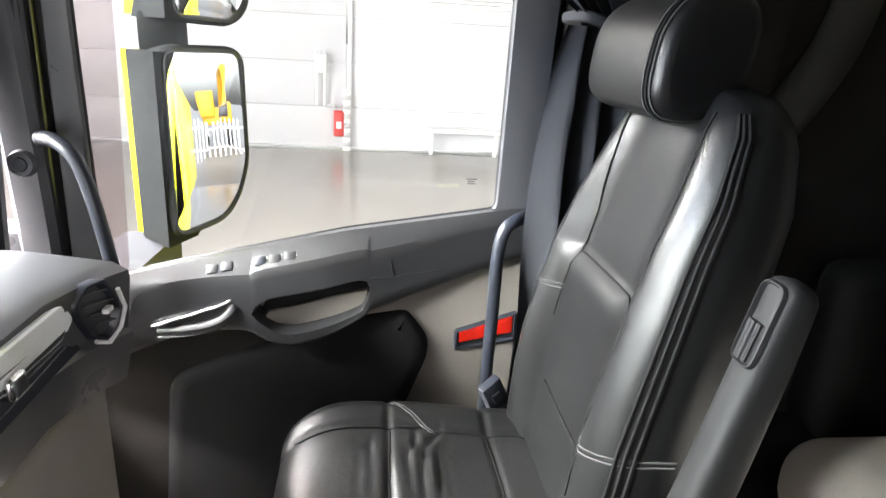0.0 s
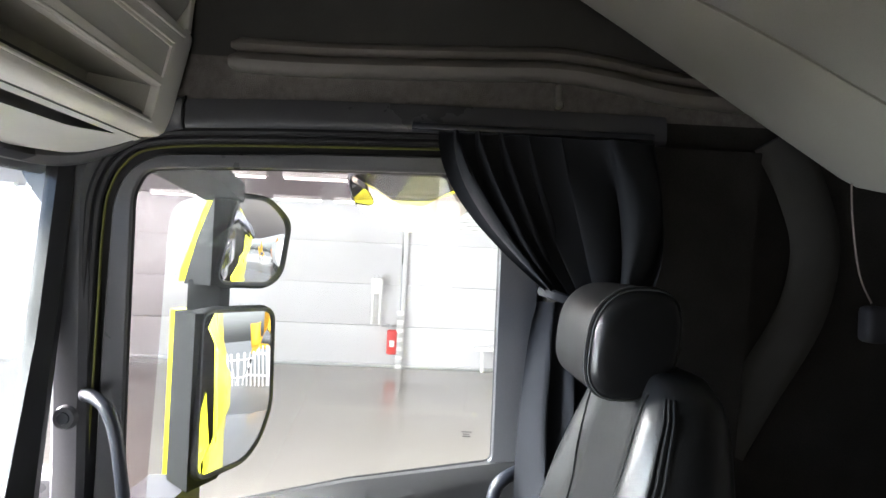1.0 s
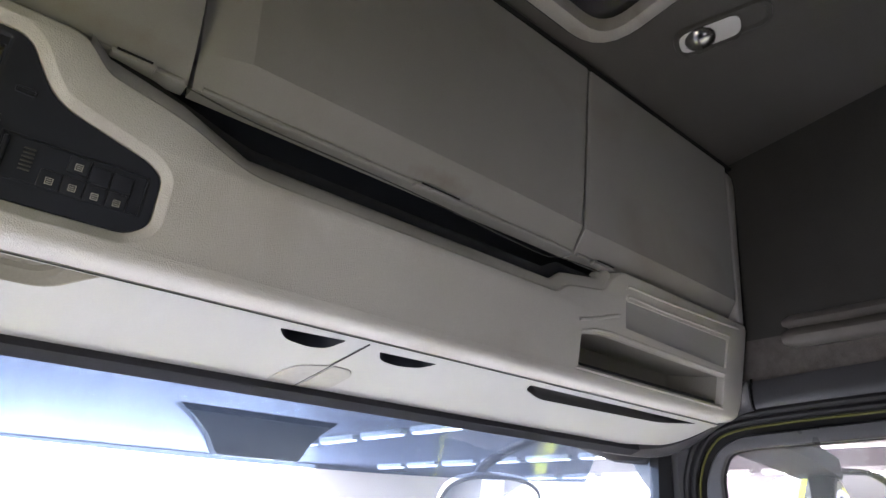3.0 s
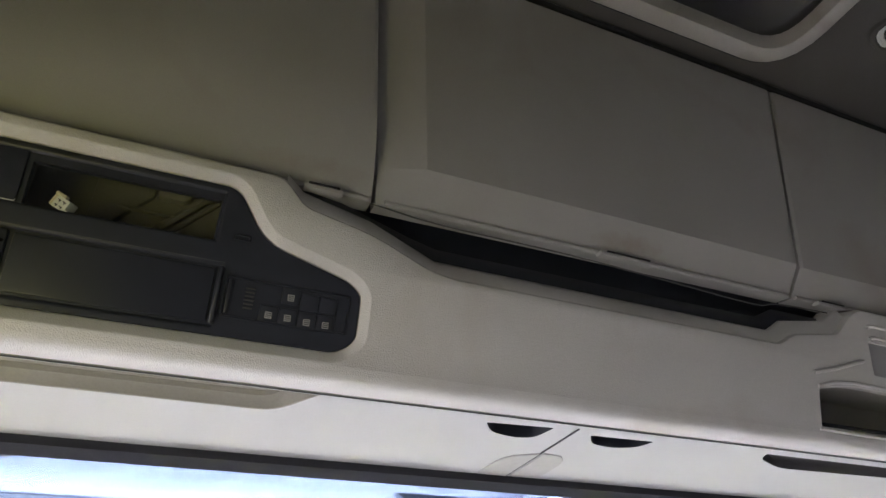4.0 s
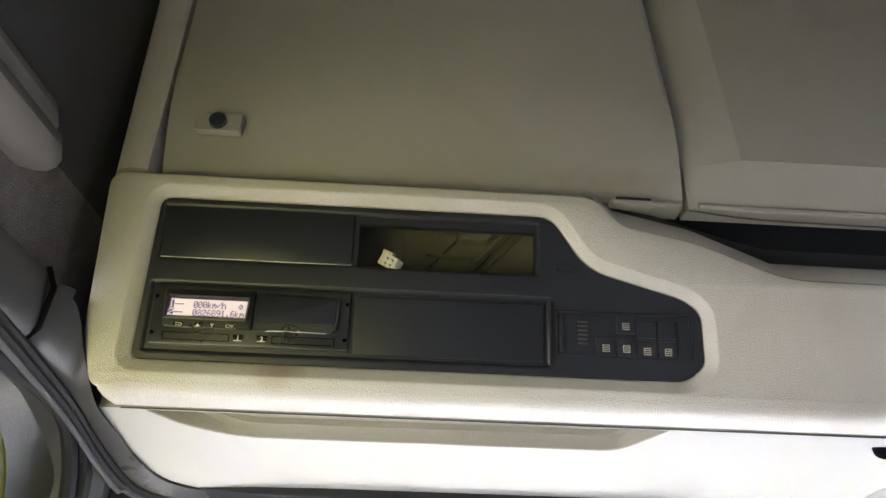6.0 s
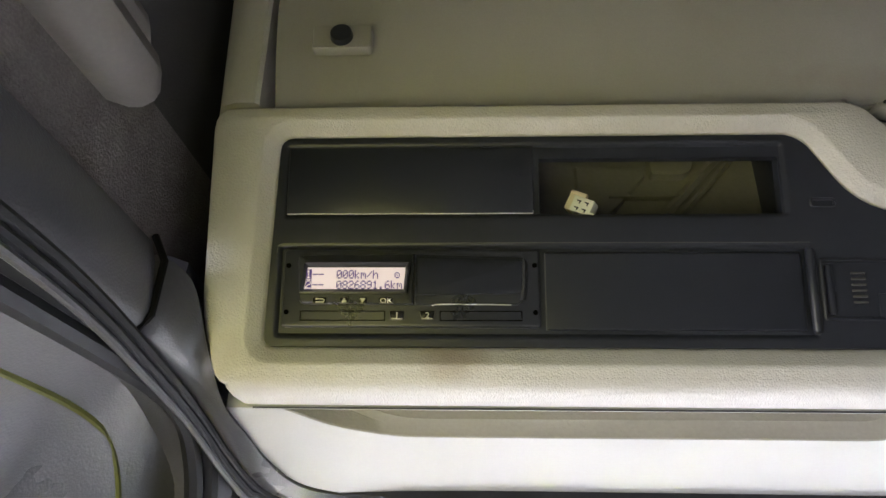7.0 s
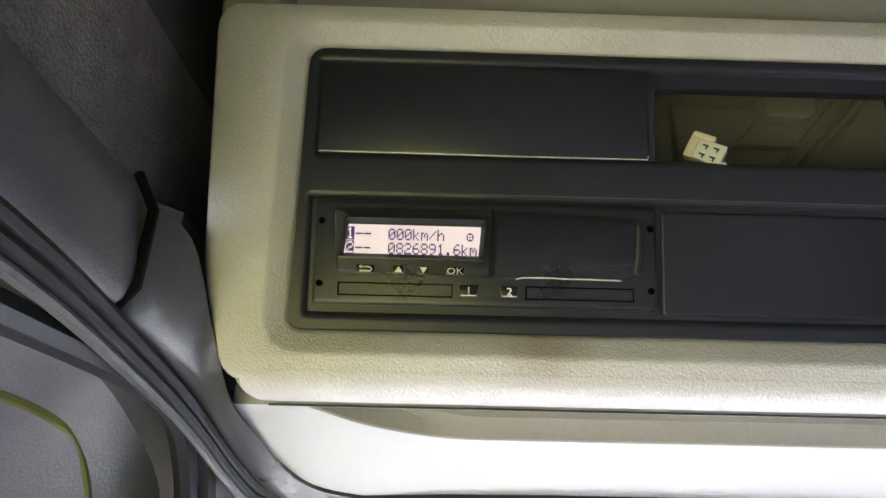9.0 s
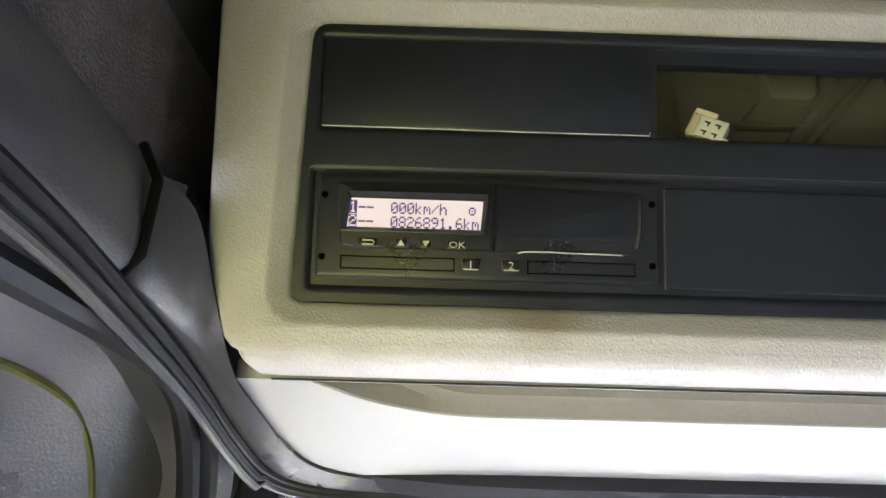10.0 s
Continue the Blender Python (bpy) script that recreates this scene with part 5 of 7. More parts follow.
    for pts in ([(0.128, 2.246), (0.124, 2.226), (0.120, 2.207)], [(0.168, 2.205), (0.145, 2.206), (0.120, 2.207), (0.06, 2.215), (0.02, 2.220), (0.0, 2.195)], [(0.637, 2.158), (0.652, 2.140), (0.664, 2.112)]):
        line = smooth_path([sa(y, z, on_ledge(y, z) - 0.0005) for y, z in pts], 4)
        part("ledge_joint", tube(line, 0.0014, sides=5), SATIN, ob)
    return ob


cab_side_door(1)
sticker = thing("window_sticker", (1.06, -0.038, 2.39), "small printed sticker on the lower corner of the door window", "sticker")
for k, (wide, y) in enumerate(((0.024, 0.0), (0.015, 0.001), (0.018, 0.0))):
    part("print_bar", rbox((wall_x(2.41) + 0.0128, -0.038 + y, 2.412 - k * 0.005), (0.001, wide, 0.0018), 0.0002), GREYTRIM, sticker)
deflector = thing("wind_deflector", (1.06, 0.5, 2.2), "lightly smoked clear wind deflector outside the cab door window", "wind deflector")
DEFL = round_poly([(0.745, 2.150), (0.725, 2.93), (0.66, 2.985), (-0.13, 3.002), (-0.13, 2.925), (0.36, 2.908), (0.575, 2.906), (0.624, 2.885), (0.637, 2.83), (0.650, 2.62), (0.684, 2.18)], [0.01, 0.03, 0.03, 0.01, 0.01, 0.01, 0.02, 0.03, 0.03, 0.05, 0.01], 5)
b = collar(DEFL, [(0, 0.050)], side_at(1))
collar(DEFL, [(0, 0.053)], side_at(1), b)
part("blade", b, DEFLTINT, deflector)
cab_side_door(-1).rotation_euler = (0, 0, radians(-84))


def door_seal(s):
    sa = side_at(s)
    ob = thing("door_seal", (s * 1.0, 0.78, 2.1), "black rubber door seal with a lime yellow body edge", "door seal")
    pth = smooth_path([(0.805, 2.05), (0.785, 2.3), (0.765, 2.6), (0.750, 2.83), (0.735, 2.91), (0.70, 2.966), (0.645, 2.995), (0.5, 3.008), (0.2, 3.018), (-0.06, 3.024), (-0.165, 3.020), (-0.192, 2.96), (-0.195, 2.5), (-0.19, 1.9)], 6)
    part("body_edge", tube([sa(p[0], p[1], -0.001) for p in pth], 0.0028, sides=6) if s > 0 else tube([sa(p[0], p[1], 0.052) for p in pth], 0.0028, sides=6), SEALLIME, ob, "lime yellow painted body edge")
    jamb = round_poly(DOOR, [0, 0, 0, 0.04, 0.04, 0.04, 0, 0, 0.03, 0.03, 0, 0], 4)
    # left jamb: lighter colour in place of light on it; lip hides bright hall
    part("jamb", collar(jamb, [(0.006, 0.045), (-0.02, 0.045), (-0.06, 0.02)] if s > 0 else [(0.070, 0.082), (0.045, 0.078), (0.006, 0.062), (-0.02, 0.050), (-0.05, 0.022), (-0.062, 0.006)], sa, cap=False), RUBBER if s > 0 else DARK, ob)
    for off, dd, r in ((0.013, -0.006, 0.008), (0.027, -0.012, 0.009)):
        line = []
        for i, p in enumerate(pth):
            a, c = pth[max(i - 1, 0)], pth[min(i + 1, len(pth) - 1)]
            t = Vector((c[0] - a[0], c[1] - a[1])).normalized()
            nrm = Vector((t.y, -t.x))
            if nrm.dot(Vector((p[0] - 0.3, p[1] - 2.4))) < 0:
                nrm = -nrm
            line.append(sa(p[0] + nrm.x * off, p[1] + nrm.y * off, dd))
        part("rubber_lip", tube(line, r, sides=8), RUBBER, ob)


door_seal(1)
door_seal(-1)


def grab_handle(pts, label):
    ob = thing("grab_handle", pts[0], label, "grab handle")
    part("bar", tube(smooth_path(pts, 6), 0.0135, sides=12), BLACK, ob)
    for p in pts[:1]:
        b = bmesh.new()
        bmesh.ops.create_uvsphere(b, u_segments=10, v_segments=6, radius=0.016)
        bmesh.ops.transform(b, matrix=Matrix.Translation(p), verts=b.verts)
        part("foot", b, BLACK, ob)


for s in (1, -1):
    grab_handle([(s * 1.005, 0.776, 2.470), (s * 0.968, 0.742, 2.474), (s * 0.95, 0.705, 2.455), (s * 0.95, 0.684, 2.40), (s * 0.955, 0.668, 2.30), (s * 0.97, 0.655, 2.16)], "dark grab handle on the front pillar")
    grab_handle([(s * 1.0, -0.165, 2.350), (s * 0.965, -0.125, 2.346), (s * 0.955, -0.098, 2.325), (s * 0.955, -0.089, 2.27), (s * 0.96, -0.090, 2.15), (s * 0.975, -0.092, 1.96), (s * 0.985, -0.094, 1.72)], "dark upright grab handle at the rear of the door opening")
    ob = thing("pillar_speaker", (s * 0.94, 0.80, 2.42), "small round speaker cap on the front pillar", "speaker")
    b = bmesh.new()
    bmesh.ops.create_cone(b, cap_ends=True, segments=24, radius1=0.026, radius2=0.022, depth=0.012)
    bmesh.ops.transform(b, matrix=Matrix.Translation((s * 0.985, 0.808, 2.425)) @ pose(0, 0, 0, 0, s * -90, 0), verts=b.verts)
    part("ring", b, DARK, ob)
    b = bmesh.new()
    bmesh.ops.create_cone(b, cap_ends=True, segments=20, radius1=0.016, radius2=0.012, depth=0.008)
    bmesh.ops.transform(b, matrix=Matrix.Translation((s * 0.980, 0.808, 2.425)) @ pose(0, 0, 0, 0, s * -90, 0), verts=b.verts)
    part("cap", b, SATIN, ob)

hook = thing("coat_hook", (0.93, -0.188, 3.12), "small taupe coat hook on the side wall rail", "coat hook")
part("stem", rbox((0.928, -0.188, 3.135), (0.02, 0.016, 0.05), 0.006), RAILTRIM, hook)
part("nose", rbox((0.918, -0.188, 3.118), (0.018, 0.018, 0.016), 0.006), RAILTRIM, hook)

# ---- curtain tied back behind the door window ----
cur = thing("side_curtain", (0.93, -0.2, 3.05), "dark blue-black cloth curtain gathered and tied back", "curtain")


def curtain_point(a, t):
    """a: 0 front hem to 1 rear hem; t: 0 at the track, 1 at the tie."""
    top = Vector((wall_x(3.045) - 0.065, 0.045 - 0.43 * a, 3.048 - 0.004 * a))
    tie = Vector((0.885, -0.185 - 0.15 * a, 2.725 - 0.05 * a))
    e = t ** 1.35
    p = top.lerp(tie, e)
    p.z = top.z + (tie.z - top.z) * t
    sag = math.sin(math.pi * t)
    p.y += sag * (0.022 - 0.055 * a)
    amp = (0.020 + 0.016 * sag) * (1 - 0.5 * t)
    p.x += amp * (0.65 + 0.5 * math.sin(a * 7.3 + 1)) * math.sin(a * 46 + 5 * math.sin(a * 4.1) + 1.6 * math.sin(3 * t + 4 * a)) - 0.02 * sag - 0.045 * t * t
    p.y += amp * 0.7 * math.cos(a * 46 + 5 * math.sin(a * 4.1) + 0.8)
    return p


rings = [[curtain_point(i / 110, k / 26) for i in range(111)] for k in range(27)]
part("upper_cloth", loft(rings, closed=False), CURTAIN, cur, angle=60)


def curtain_low(a, t):
    top = Vector((0.840, -0.150 - 0.18 * a, 2.72))
    bot = Vector((0.905, -0.142 - 0.24 * a, 2.05))
    e = min(1.0, t * 2.2) ** 0.6
    p = Vector((top.x + (bot.x - top.x) * e, top.y + (bot.y - top.y) * e, top.z + (bot.z - top.z) * t))
    amp = 0.006 + 0.019 * e
    p.x += amp * math.sin(a * 27 + 0.5 + 1.4 * math.sin(t * 4 + 2 * a))
    p.y += 0.5 * amp * math.cos(a * 27 + 0.6 * t)
    return p


rings = [[curtain_low(i / 50, k / 16) for i in range(51)] for k in range(17)]
part("lower_cloth", loft(rings, closed=False), CURTAIN, cur, angle=60)
part("tie_band", tube(smooth_path([(0.94, -0.17, 2.735), (0.835, -0.172, 2.735), (0.822, -0.24, 2.715), (0.835, -0.345, 2.68), (0.94, -0.36, 2.67)], 5), 0.007, sides=8, flat=1.4), CURTAIN, cur)
part("track", rbox((wall_x(3.05) - 0.03, -0.14, 3.062), (0.02, 0.5, 0.014), 0.003), SATIN, cur)
part("runner", rbox((wall_x(3.03) - 0.03, 0.0, 3.03), (0.006, 0.022, 0.006), 0.002), KEYMARK, cur)

# ---- upper bunk, folded up ----
bunk = thing("upper_bunk", (0, -0.7, 3.0), "folded-up beige upholstered upper bunk", "bunk bed")
BU = Vector((0, -0.848, -0.53)).normalized()  # down the slope
BN = Vector((0, 0.53, -0.848)).normalized()  # out of the underside


def bunk_at(x, w, d):
    return Vector((x, -0.13, 3.390)) + BU * w + BN * (d + 0.012)


b = bmesh.new()
secs = []
for k in range(31):
    x = -0.92 + 1.82 * k / 30
    secs.append(x)
rings = []
for k in range(25):
    w = -0.02 + 0.86 * k / 24
    edge = float(np.interp(w, [0, 0.11, 0.21, 0.335, 0.43, 0.84], [0.70, 0.662, 0.638, 0.607, 0.588, 0.53]))
    drop = 0.0 if w < 0.74 else 0.05 * ((w - 0.74) / 0.1) ** 2
    tip = 0.0 if w > 0.06 else 0.05 * (1 - w / 0.06) ** 2
    row = []
    for x, d in ((-0.9, 0.03), (-0.5, 0.03), (0.0, 0.03), (edge - 0.10, 0.03), (edge - 0.02, 0.028), (edge - 0.003, 0.022), (edge + 0.003, 0.026), (edge + 0.2 * (0.905 - edge), 0.034), (edge + 0.45 * (0.905 - edge), 0.036), (edge + 0.7 * (0.905 - edge), 0.026), (edge + 0.9 * (0.905 - edge), 0.006), (0.912, -0.022), (0.90, -0.10), (0.0, -0.12), (-0.9, -0.12)):
        row.append(bunk_at(x, w, d - drop - tip))
    rings.append(row)
loft(rings, b)
part("underside", b, BUNKCLOTH, bunk, "beige padded underside")
seam = [bunk_at(float(np.interp(w, [0, 0.11, 0.21, 0.335, 0.43, 0.84], [0.70, 0.662, 0.638, 0.607, 0.588, 0.53])), w, 0.025) for w in [0.03 + 0.7 * k / 20 for k in range(21)]]
part("piping", tube(seam, 0.0022, sides=6), BUNKCLOTH, bunk)
part("corner_tab", loft([[bunk_at(x, w, d + e) for x, w in ((0.700, 0.000), (0.695, 0.018), (0.735, 0.022), (0.765, 0.018), (0.767, 0.002), (0.745, -0.002))] for d, e in ((0.010, 0.0), (0.022, 0.0), (0.024, 0.001))]), BUNKCLOTH, bunk, "folded corner tab")
plate_at = lambda u, v, d: bunk_at(u, v, 0.0305 - d)
b = collar(round_poly([(0.380, 0.040), (0.378, 0.094), (0.468, 0.106), (0.474, 0.044)], 0.008, 3), [(0, 0.002), (0.001, -0.003), (0.006, -0.003), (0.009, 0.0005), (0.013, 0.0005), (0.016, -0.004), (0.018, -0.005)], plate_at)
part("strap_plate", b, BUNKCLOTH, bunk, "moulded strap plate")
# pale end rail with a dark latch recess
rail_at = lambda u, v, d: bunk_at(u, v, 0.046 - d)
RAIL, LATCH = round_poly([(-0.42, 0.03), (-0.42, 0.30), (0.352, 0.30), (0.352, 0.03)], 0.010, 3), round_poly([(0.05, 0.086), (0.05, 0.22), (0.326, 0.22), (0.326, 0.086)], 0.014, 4)
b = sheet(RAIL, [LATCH], rail_at)
collar(RAIL, [(0, 0), (-0.003, 0.001), (-0.005, 0.004), (-0.005, 0.02)], rail_at, b, cap=False)
collar(LATCH, [(0, 0), (0.003, 0.001), (0.006, 0.004), (0.008, 0.011)], rail_at, b, cap=False)
part("end_rail", b, BUNKCLOTH, bunk, "pale moulded rail with a recess")
part("latch_recess", collar(LATCH, [(0.007, 0.008), (0.008, 0.010)], rail_at), SATIN, bunk, "dark latch recess")
part("rail_lip", tube([bunk_at(0.352, 0.035, 0.046), bunk_at(0.352, 0.29, 0.046)], 0.003, sides=6), BUNKCLOTH, bunk)
cord = thing("pull_cord", (0.92, -0.86, 2.7), "thin pale cord hanging to a dark switch pendant", "cord")
part("line", tube(smooth_path([(0.845, -0.745, 3.03), (0.847, -0.750, 2.97), (0.850, -0.757, 2.9), (0.845, -0.770, 2.8), (0.83, -0.785, 2.745)], 5), 0.0018, sides=5), NETCORD, cord)
part("pendant", rbox((0.825, -0.787, 2.705), (0.04, 0.045, 0.07), 0.012, 3), HEADBLACK, cord, "dark pendant")

# bundled safety net hanging from the roof
net = thing("safety_net", (0.72, -0.08, 3.56), "bundled brown-grey bunk safety net hanging from the roof", "safety net")
axis = smooth_path([(0.506, -0.132, 3.705), (0.505, -0.148, 3.560), (0.508, -0.149, 3.475), (0.527, -0.135, 3.433), (0.544, -0.124, 3.386), (0.561, -0.117, 3.345), (0.569, -0.121, 3.310), (0.574, -0.127, 3.286)], 5)
span = len(axis) - 1
rad = [float(np.interp(i / span, [0, 0.35, 0.55, 0.68, 0.8, 0.9, 0.96, 1.0], [0.040, 0.043, 0.054, 0.067, 0.067, 0.055, 0.036, 0.004])) for i in range(span + 1)]
part("core", tube(axis[:-5], 0.02, sides=14, radii=[r * 0.84 for r in rad[:-8]] + [rad[-8] * 0.7, rad[-7] * 0.5, rad[-6] * 0.2]), surface("dark_net_core", (0.05, 0.042, 0.038), 0.95, vary=0.3, fine=200), net, "dark folds inside the bundle")


def net_point(a, t):
    """On the bundle's skin: a in turns, t along its length in steps of the axis."""
    t = min(max(t, 0.0), span - 0.001)
    i, f = int(t), t % 1
    r = (rad[i] + (rad[i + 1] - rad[i]) * f) * (1 + 0.05 * math.sin(a * 31) * math.sin(t * 0.9 + a * 9) + 0.03 * math.sin(a * 63 + t))
    return axis[i].lerp(axis[i + 1], f) + Vector((math.cos(a * math.tau), math.sin(a * math.tau), 0)) * r


b = bmesh.new()
CELLS_ROUND, ROWS_DOWN = 20, 30
run = np.concatenate([[0], np.cumsum([math.hypot((q - p).length, r1 - r0) for p, q, r0, r1 in zip(axis, axis[1:], rad, rad[1:])])])
run = run / run[-1]
for r in range(ROWS_DOWN):
    mid, gap = float(np.interp((r + 0.5) / ROWS_DOWN, run, range(span + 1))), float(np.interp((r + 1.5) / ROWS_DOWN, run, range(span + 1)))
    gap -= mid
    half = gap * 0.22
    ring = [net_point((k + 0.5 * (r % 2) * 2 * 0.5) / (2 * CELLS_ROUND) + 0.02 * math.sin(r * 1.3), mid + (half if k % 2 else -half)) for k in range(2 * CELLS_ROUND)]
    tube(ring, 0.0021, b, sides=4, loop=True)
    for k in range(1, 2 * CELLS_ROUND, 2):
        a = (k + 0.5 * (r % 2)) / (2 * CELLS_ROUND) + 0.02 * math.sin(r * 1.3)
        tube([net_point(a, mid + half), net_point(a, mid + gap - half)], 0.0021, b, sides=4)
part("net_mesh", b, NETCORD, net)
part("anchor", rbox((0.506, -0.132, 3.705), (0.03, 0.03, 0.02), 0.005), DARK, net)

clip = thing("net_bracket", (0.86, -0.11, 3.71), "small dark bracket on the side wall for the net", "bracket")
part("base", rbox((0.880, -0.108, 3.715), (0.03, 0.045, 0.07), 0.006), DARK, clip)
part("catch", rbox((0.862, -0.108, 3.705), (0.012, 0.034, 0.024), 0.004), SATIN, clip)

# ---- lower bunk ----
low = thing("lower_bunk", (0.0, -0.8, 1.45), "dark lower bunk with a warm grey mattress", "bunk bed")
part("base", rbox((0.0, -0.86, 1.66), (2.0, 0.56, 0.42), 0.02), CARPET, low)
part("side_bolster", rbox((0.80, -0.98, 2.07), (0.4, 0.3, 0.42), 0.05, 3), CARPET, low)
part("mattress", rbox((0.30, -0.84, 1.965), (0.76, 0.55, 0.19), 0.085, 8), MATTRESS, low, "warm grey cloth mattress")

# ---- passenger seat ----
seat = thing("passenger_seat", (0.6, 0.0, 1.45), "black leather passenger seat with a high backrest", "seat")


def back_front(z):
    return float(np.interp(z, [1.98, 2.1, 2.36, 2.59, 2.66], [-0.125, -0.14, -0.19, -0.24, -0.26]))


def back_point(z, a):
    """Outline of the backrest at a height, a in turns: wide bolsters, hollow middle."""
    x0 = float(np.interp(z, [1.98, 2.15, 2.36, 2.52, 2.60, 2.635, 2.653], [0.395, 0.402, 0.415, 0.432, 0.455, 0.49, 0.56]))
    x1 = float(np.interp(z, [1.98, 2.15, 2.36, 2.52, 2.60, 2.635, 2.653], [0.86, 0.875, 0.87, 0.825, 0.79, 0.76, 0.70]))
    cx, hx = (x0 + x1) / 2, (x1 - x0) / 2
    th = float(np.interp(z, [1.98, 2.2, 2.5, 2.60, 2.637, 2.648, 2.653], [0.085, 0.085, 0.075, 0.060, 0.044, 0.028, 0.008]))
    c, s_ = math.cos(a), math.sin(a)
    e = 0.45
    px = cx + hx * math.copysign(abs(c) ** e, c)
    py = math.copysign(abs(s_) ** e, s_)
    y = back_front(z) - th + py * th
    if py < 0:
        px = cx + (px - cx) * (1 + 0.22 * py)
    if py > 0:
        k = abs(px - cx) / hx
        bol = float(np.interp(z, [1.98, 2.2, 2.45, 2.6, 2.65], [0.035, 0.05, 0.035, 0.012, 0.0]))
        swell = float(np.interp(z, [1.98, 2.12, 2.28, 2.335, 2.35, 2.36, 2.366], [0.004, 0.012, 0.018, 0.017, 0.012, 0.004, 0.0]))
        y += swell * min(1.0, max(0.0, (0.66 - k) / 0.16)) * py
        y += bol * (max(0.0, min(1.0, (k - 0.42) / 0.3)) ** 1.5) * py - 0.004 * math.exp(-((k - 0.5) / 0.03) ** 2)
    return Vector((px, y, z))


zs = [1.95, 2.0, 2.06, 2.12, 2.18, 2.24, 2.29, 2.32, 2.335, 2.345, 2.352, 2.358, 2.362, 2.366, 2.375, 2.40, 2.45, 2.50, 2.54, 2.58, 2.61, 2.625, 2.637, 2.645, 2.650, 2.653]
part("backrest", loft([[back_point(z, math.tau * k / 64) for k in range(64)] for z in zs]), LEATHER, seat, "black leather backrest with side bolsters")


def on_back(x, z, lift=0.001):
    """A point on the front of the backrest."""
    best = min((back_point(z, math.pi * k / 160) for k in range(1, 160)), key=lambda p: abs(p.x - x))
    return Vector((x, best.y + lift, z))


for pts in ([(0.735, 2.62), (0.742, 2.55), (0.742, 2.45), (0.742, 2.36), (0.742, 2.24)], [(0.512, 2.62), (0.500, 2.5), (0.492, 2.36), (0.492, 2.2), (0.50, 2.06)],
            [(0.742, 2.360), (0.66, 2.361), (0.58, 2.361), (0.492, 2.359)], [(0.700, 2.135), (0.62, 2.130), (0.55, 2.128), (0.495, 2.130)]):
    part("seam", tube([on_back(p[0], p[1]) for p in smooth_path(pts, 5)], 0.0018, sides=5), SEAM, seat)
for pts in ([(0.735, 2.30), (0.80, 2.285), (0.855, 2.29)], [(0.735, 2.292), (0.80, 2.277), (0.855, 2.282)], [(0.40, 2.19), (0.45, 2.175), (0.50, 2.165)], [(0.40, 2.182), (0.45, 2.167), (0.50, 2.157)]):
    part("stitching", tube([on_back(p[0], p[1], 0.0016) for p in smooth_path(pts, 4)], 0.0016, sides=5), THREAD, seat)
# triple piping down the inboard edge
for off, m in ((0.0, SEAM), (0.014, SEAM), (0.028, SEAM)):
    line = []
    for z in [2.02 + 0.6 * k / 24 for k in range(25)]:
        p = back_point(z, math.pi - 0.52 + off * 8)
        line.append(p + Vector((-0.0015, 0, 0)))
    part("piping", tube(line, 0.0028, sides=6), m, seat)
# cushion
CREASES = [(0.68, 0.10, 2.6, 0.05, 0.009), (0.70, 0.07, 2.3, 0.05, 0.008), (0.66, 0.16, 0.4, 0.04, 0.008), (0.62, 0.08, 2.7, 0.06, 0.008), (0.69, 0.165, 1.2, 0.03, 0.007), (0.60, 0.13, 0.5, 0.045, 0.007), (0.64, 0.11, 2.2, 0.04, 0.007), (0.57, 0.09, 1.2, 0.035, 0.005), (0.66, 0.16, 1.0, 0.03, 0.005), (0.61, 0.05, 0.1, 0.06, 0.005),
           (0.63, 0.18, 2.7, 0.035, 0.005), (0.55, 0.16, 2.0, 0.03, 0.004), (0.69, 0.08, 0.3, 0.035, 0.005), (0.62, 0.23, 0.1, 0.05, 0.004)]


def cushion_point(y, a):
    nose = 1 - math.sqrt(max(0.0, 1 - max(0.0, (y - 0.19) / 0.136) ** 2))
    half = float(np.interp(y, [-0.2, 0.0, 0.2], [0.245, 0.25, 0.248])) - 0.055 * nose
    top = float(np.interp(y, [-0.2, -0.05, 0.08, 0.2], [1.985, 1.99, 2.006, 2.010])) - 0.075 * nose
    th = 0.075
    c, s_ = math.cos(a), math.sin(a)
    px = 0.62 + half * math.copysign(abs(c) ** 0.4, c)
    pz = top - th + th * math.copysign(abs(s_) ** 0.45, s_)
    if s_ > 0:
        k = abs(px - 0.62) / half
        pz += 0.018 * max(0.0, min(1.0, (k - 0.5) / 0.25)) * (1 - k ** 8) - 0.005 * math.exp(-((y + 0.052) / 0.008) ** 2) - 0.005 * math.exp(-((y - 0.133) / 0.007) ** 2) - 0.004 * math.exp(-((k - 0.55) / 0.04) ** 2)
        for cx, cy, ang, length, deep in CREASES:
            dx, dy = px - cx, y - cy
            along, off = dx * math.cos(ang) + dy * math.sin(ang), -dx * math.sin(ang) + dy * math.cos(ang)
            off += 0.25 * along * along / length
            if abs(along) < 1.6 * length and abs(off) < 0.04:
                fade = math.exp(-(along / length) ** 2) * min(1.0, max(0.0, (0.235 - y) / 0.07))
                pz += s_ * fade * 0.9 * deep * (0.55 * math.exp(-((off - 0.013) / 0.009) ** 2) - math.exp(-(off / 0.0055) ** 2))
    return Vector((px, y, pz))


ys = [-0.2 + 0.42 * k / 90 for k in range(90)] + [0.22 + 0.1055 * math.sin(0.5 * math.pi * k / 30) for k in range(31)]
turns = [math.pi * k / 120 for k in range(120)] + [math.pi + math.pi * k / 20 for k in range(20)]
part("cushion", loft([[cushion_point(y, a) for a in turns] for y in ys]), LEATHER_SOFT, seat, "creased black leather seat cushion", angle=60)
top_at = lambda x, y: min((cushion_point(y, math.pi * k / 120) for k in range(1, 120)), key=lambda p: abs(p.x - x))
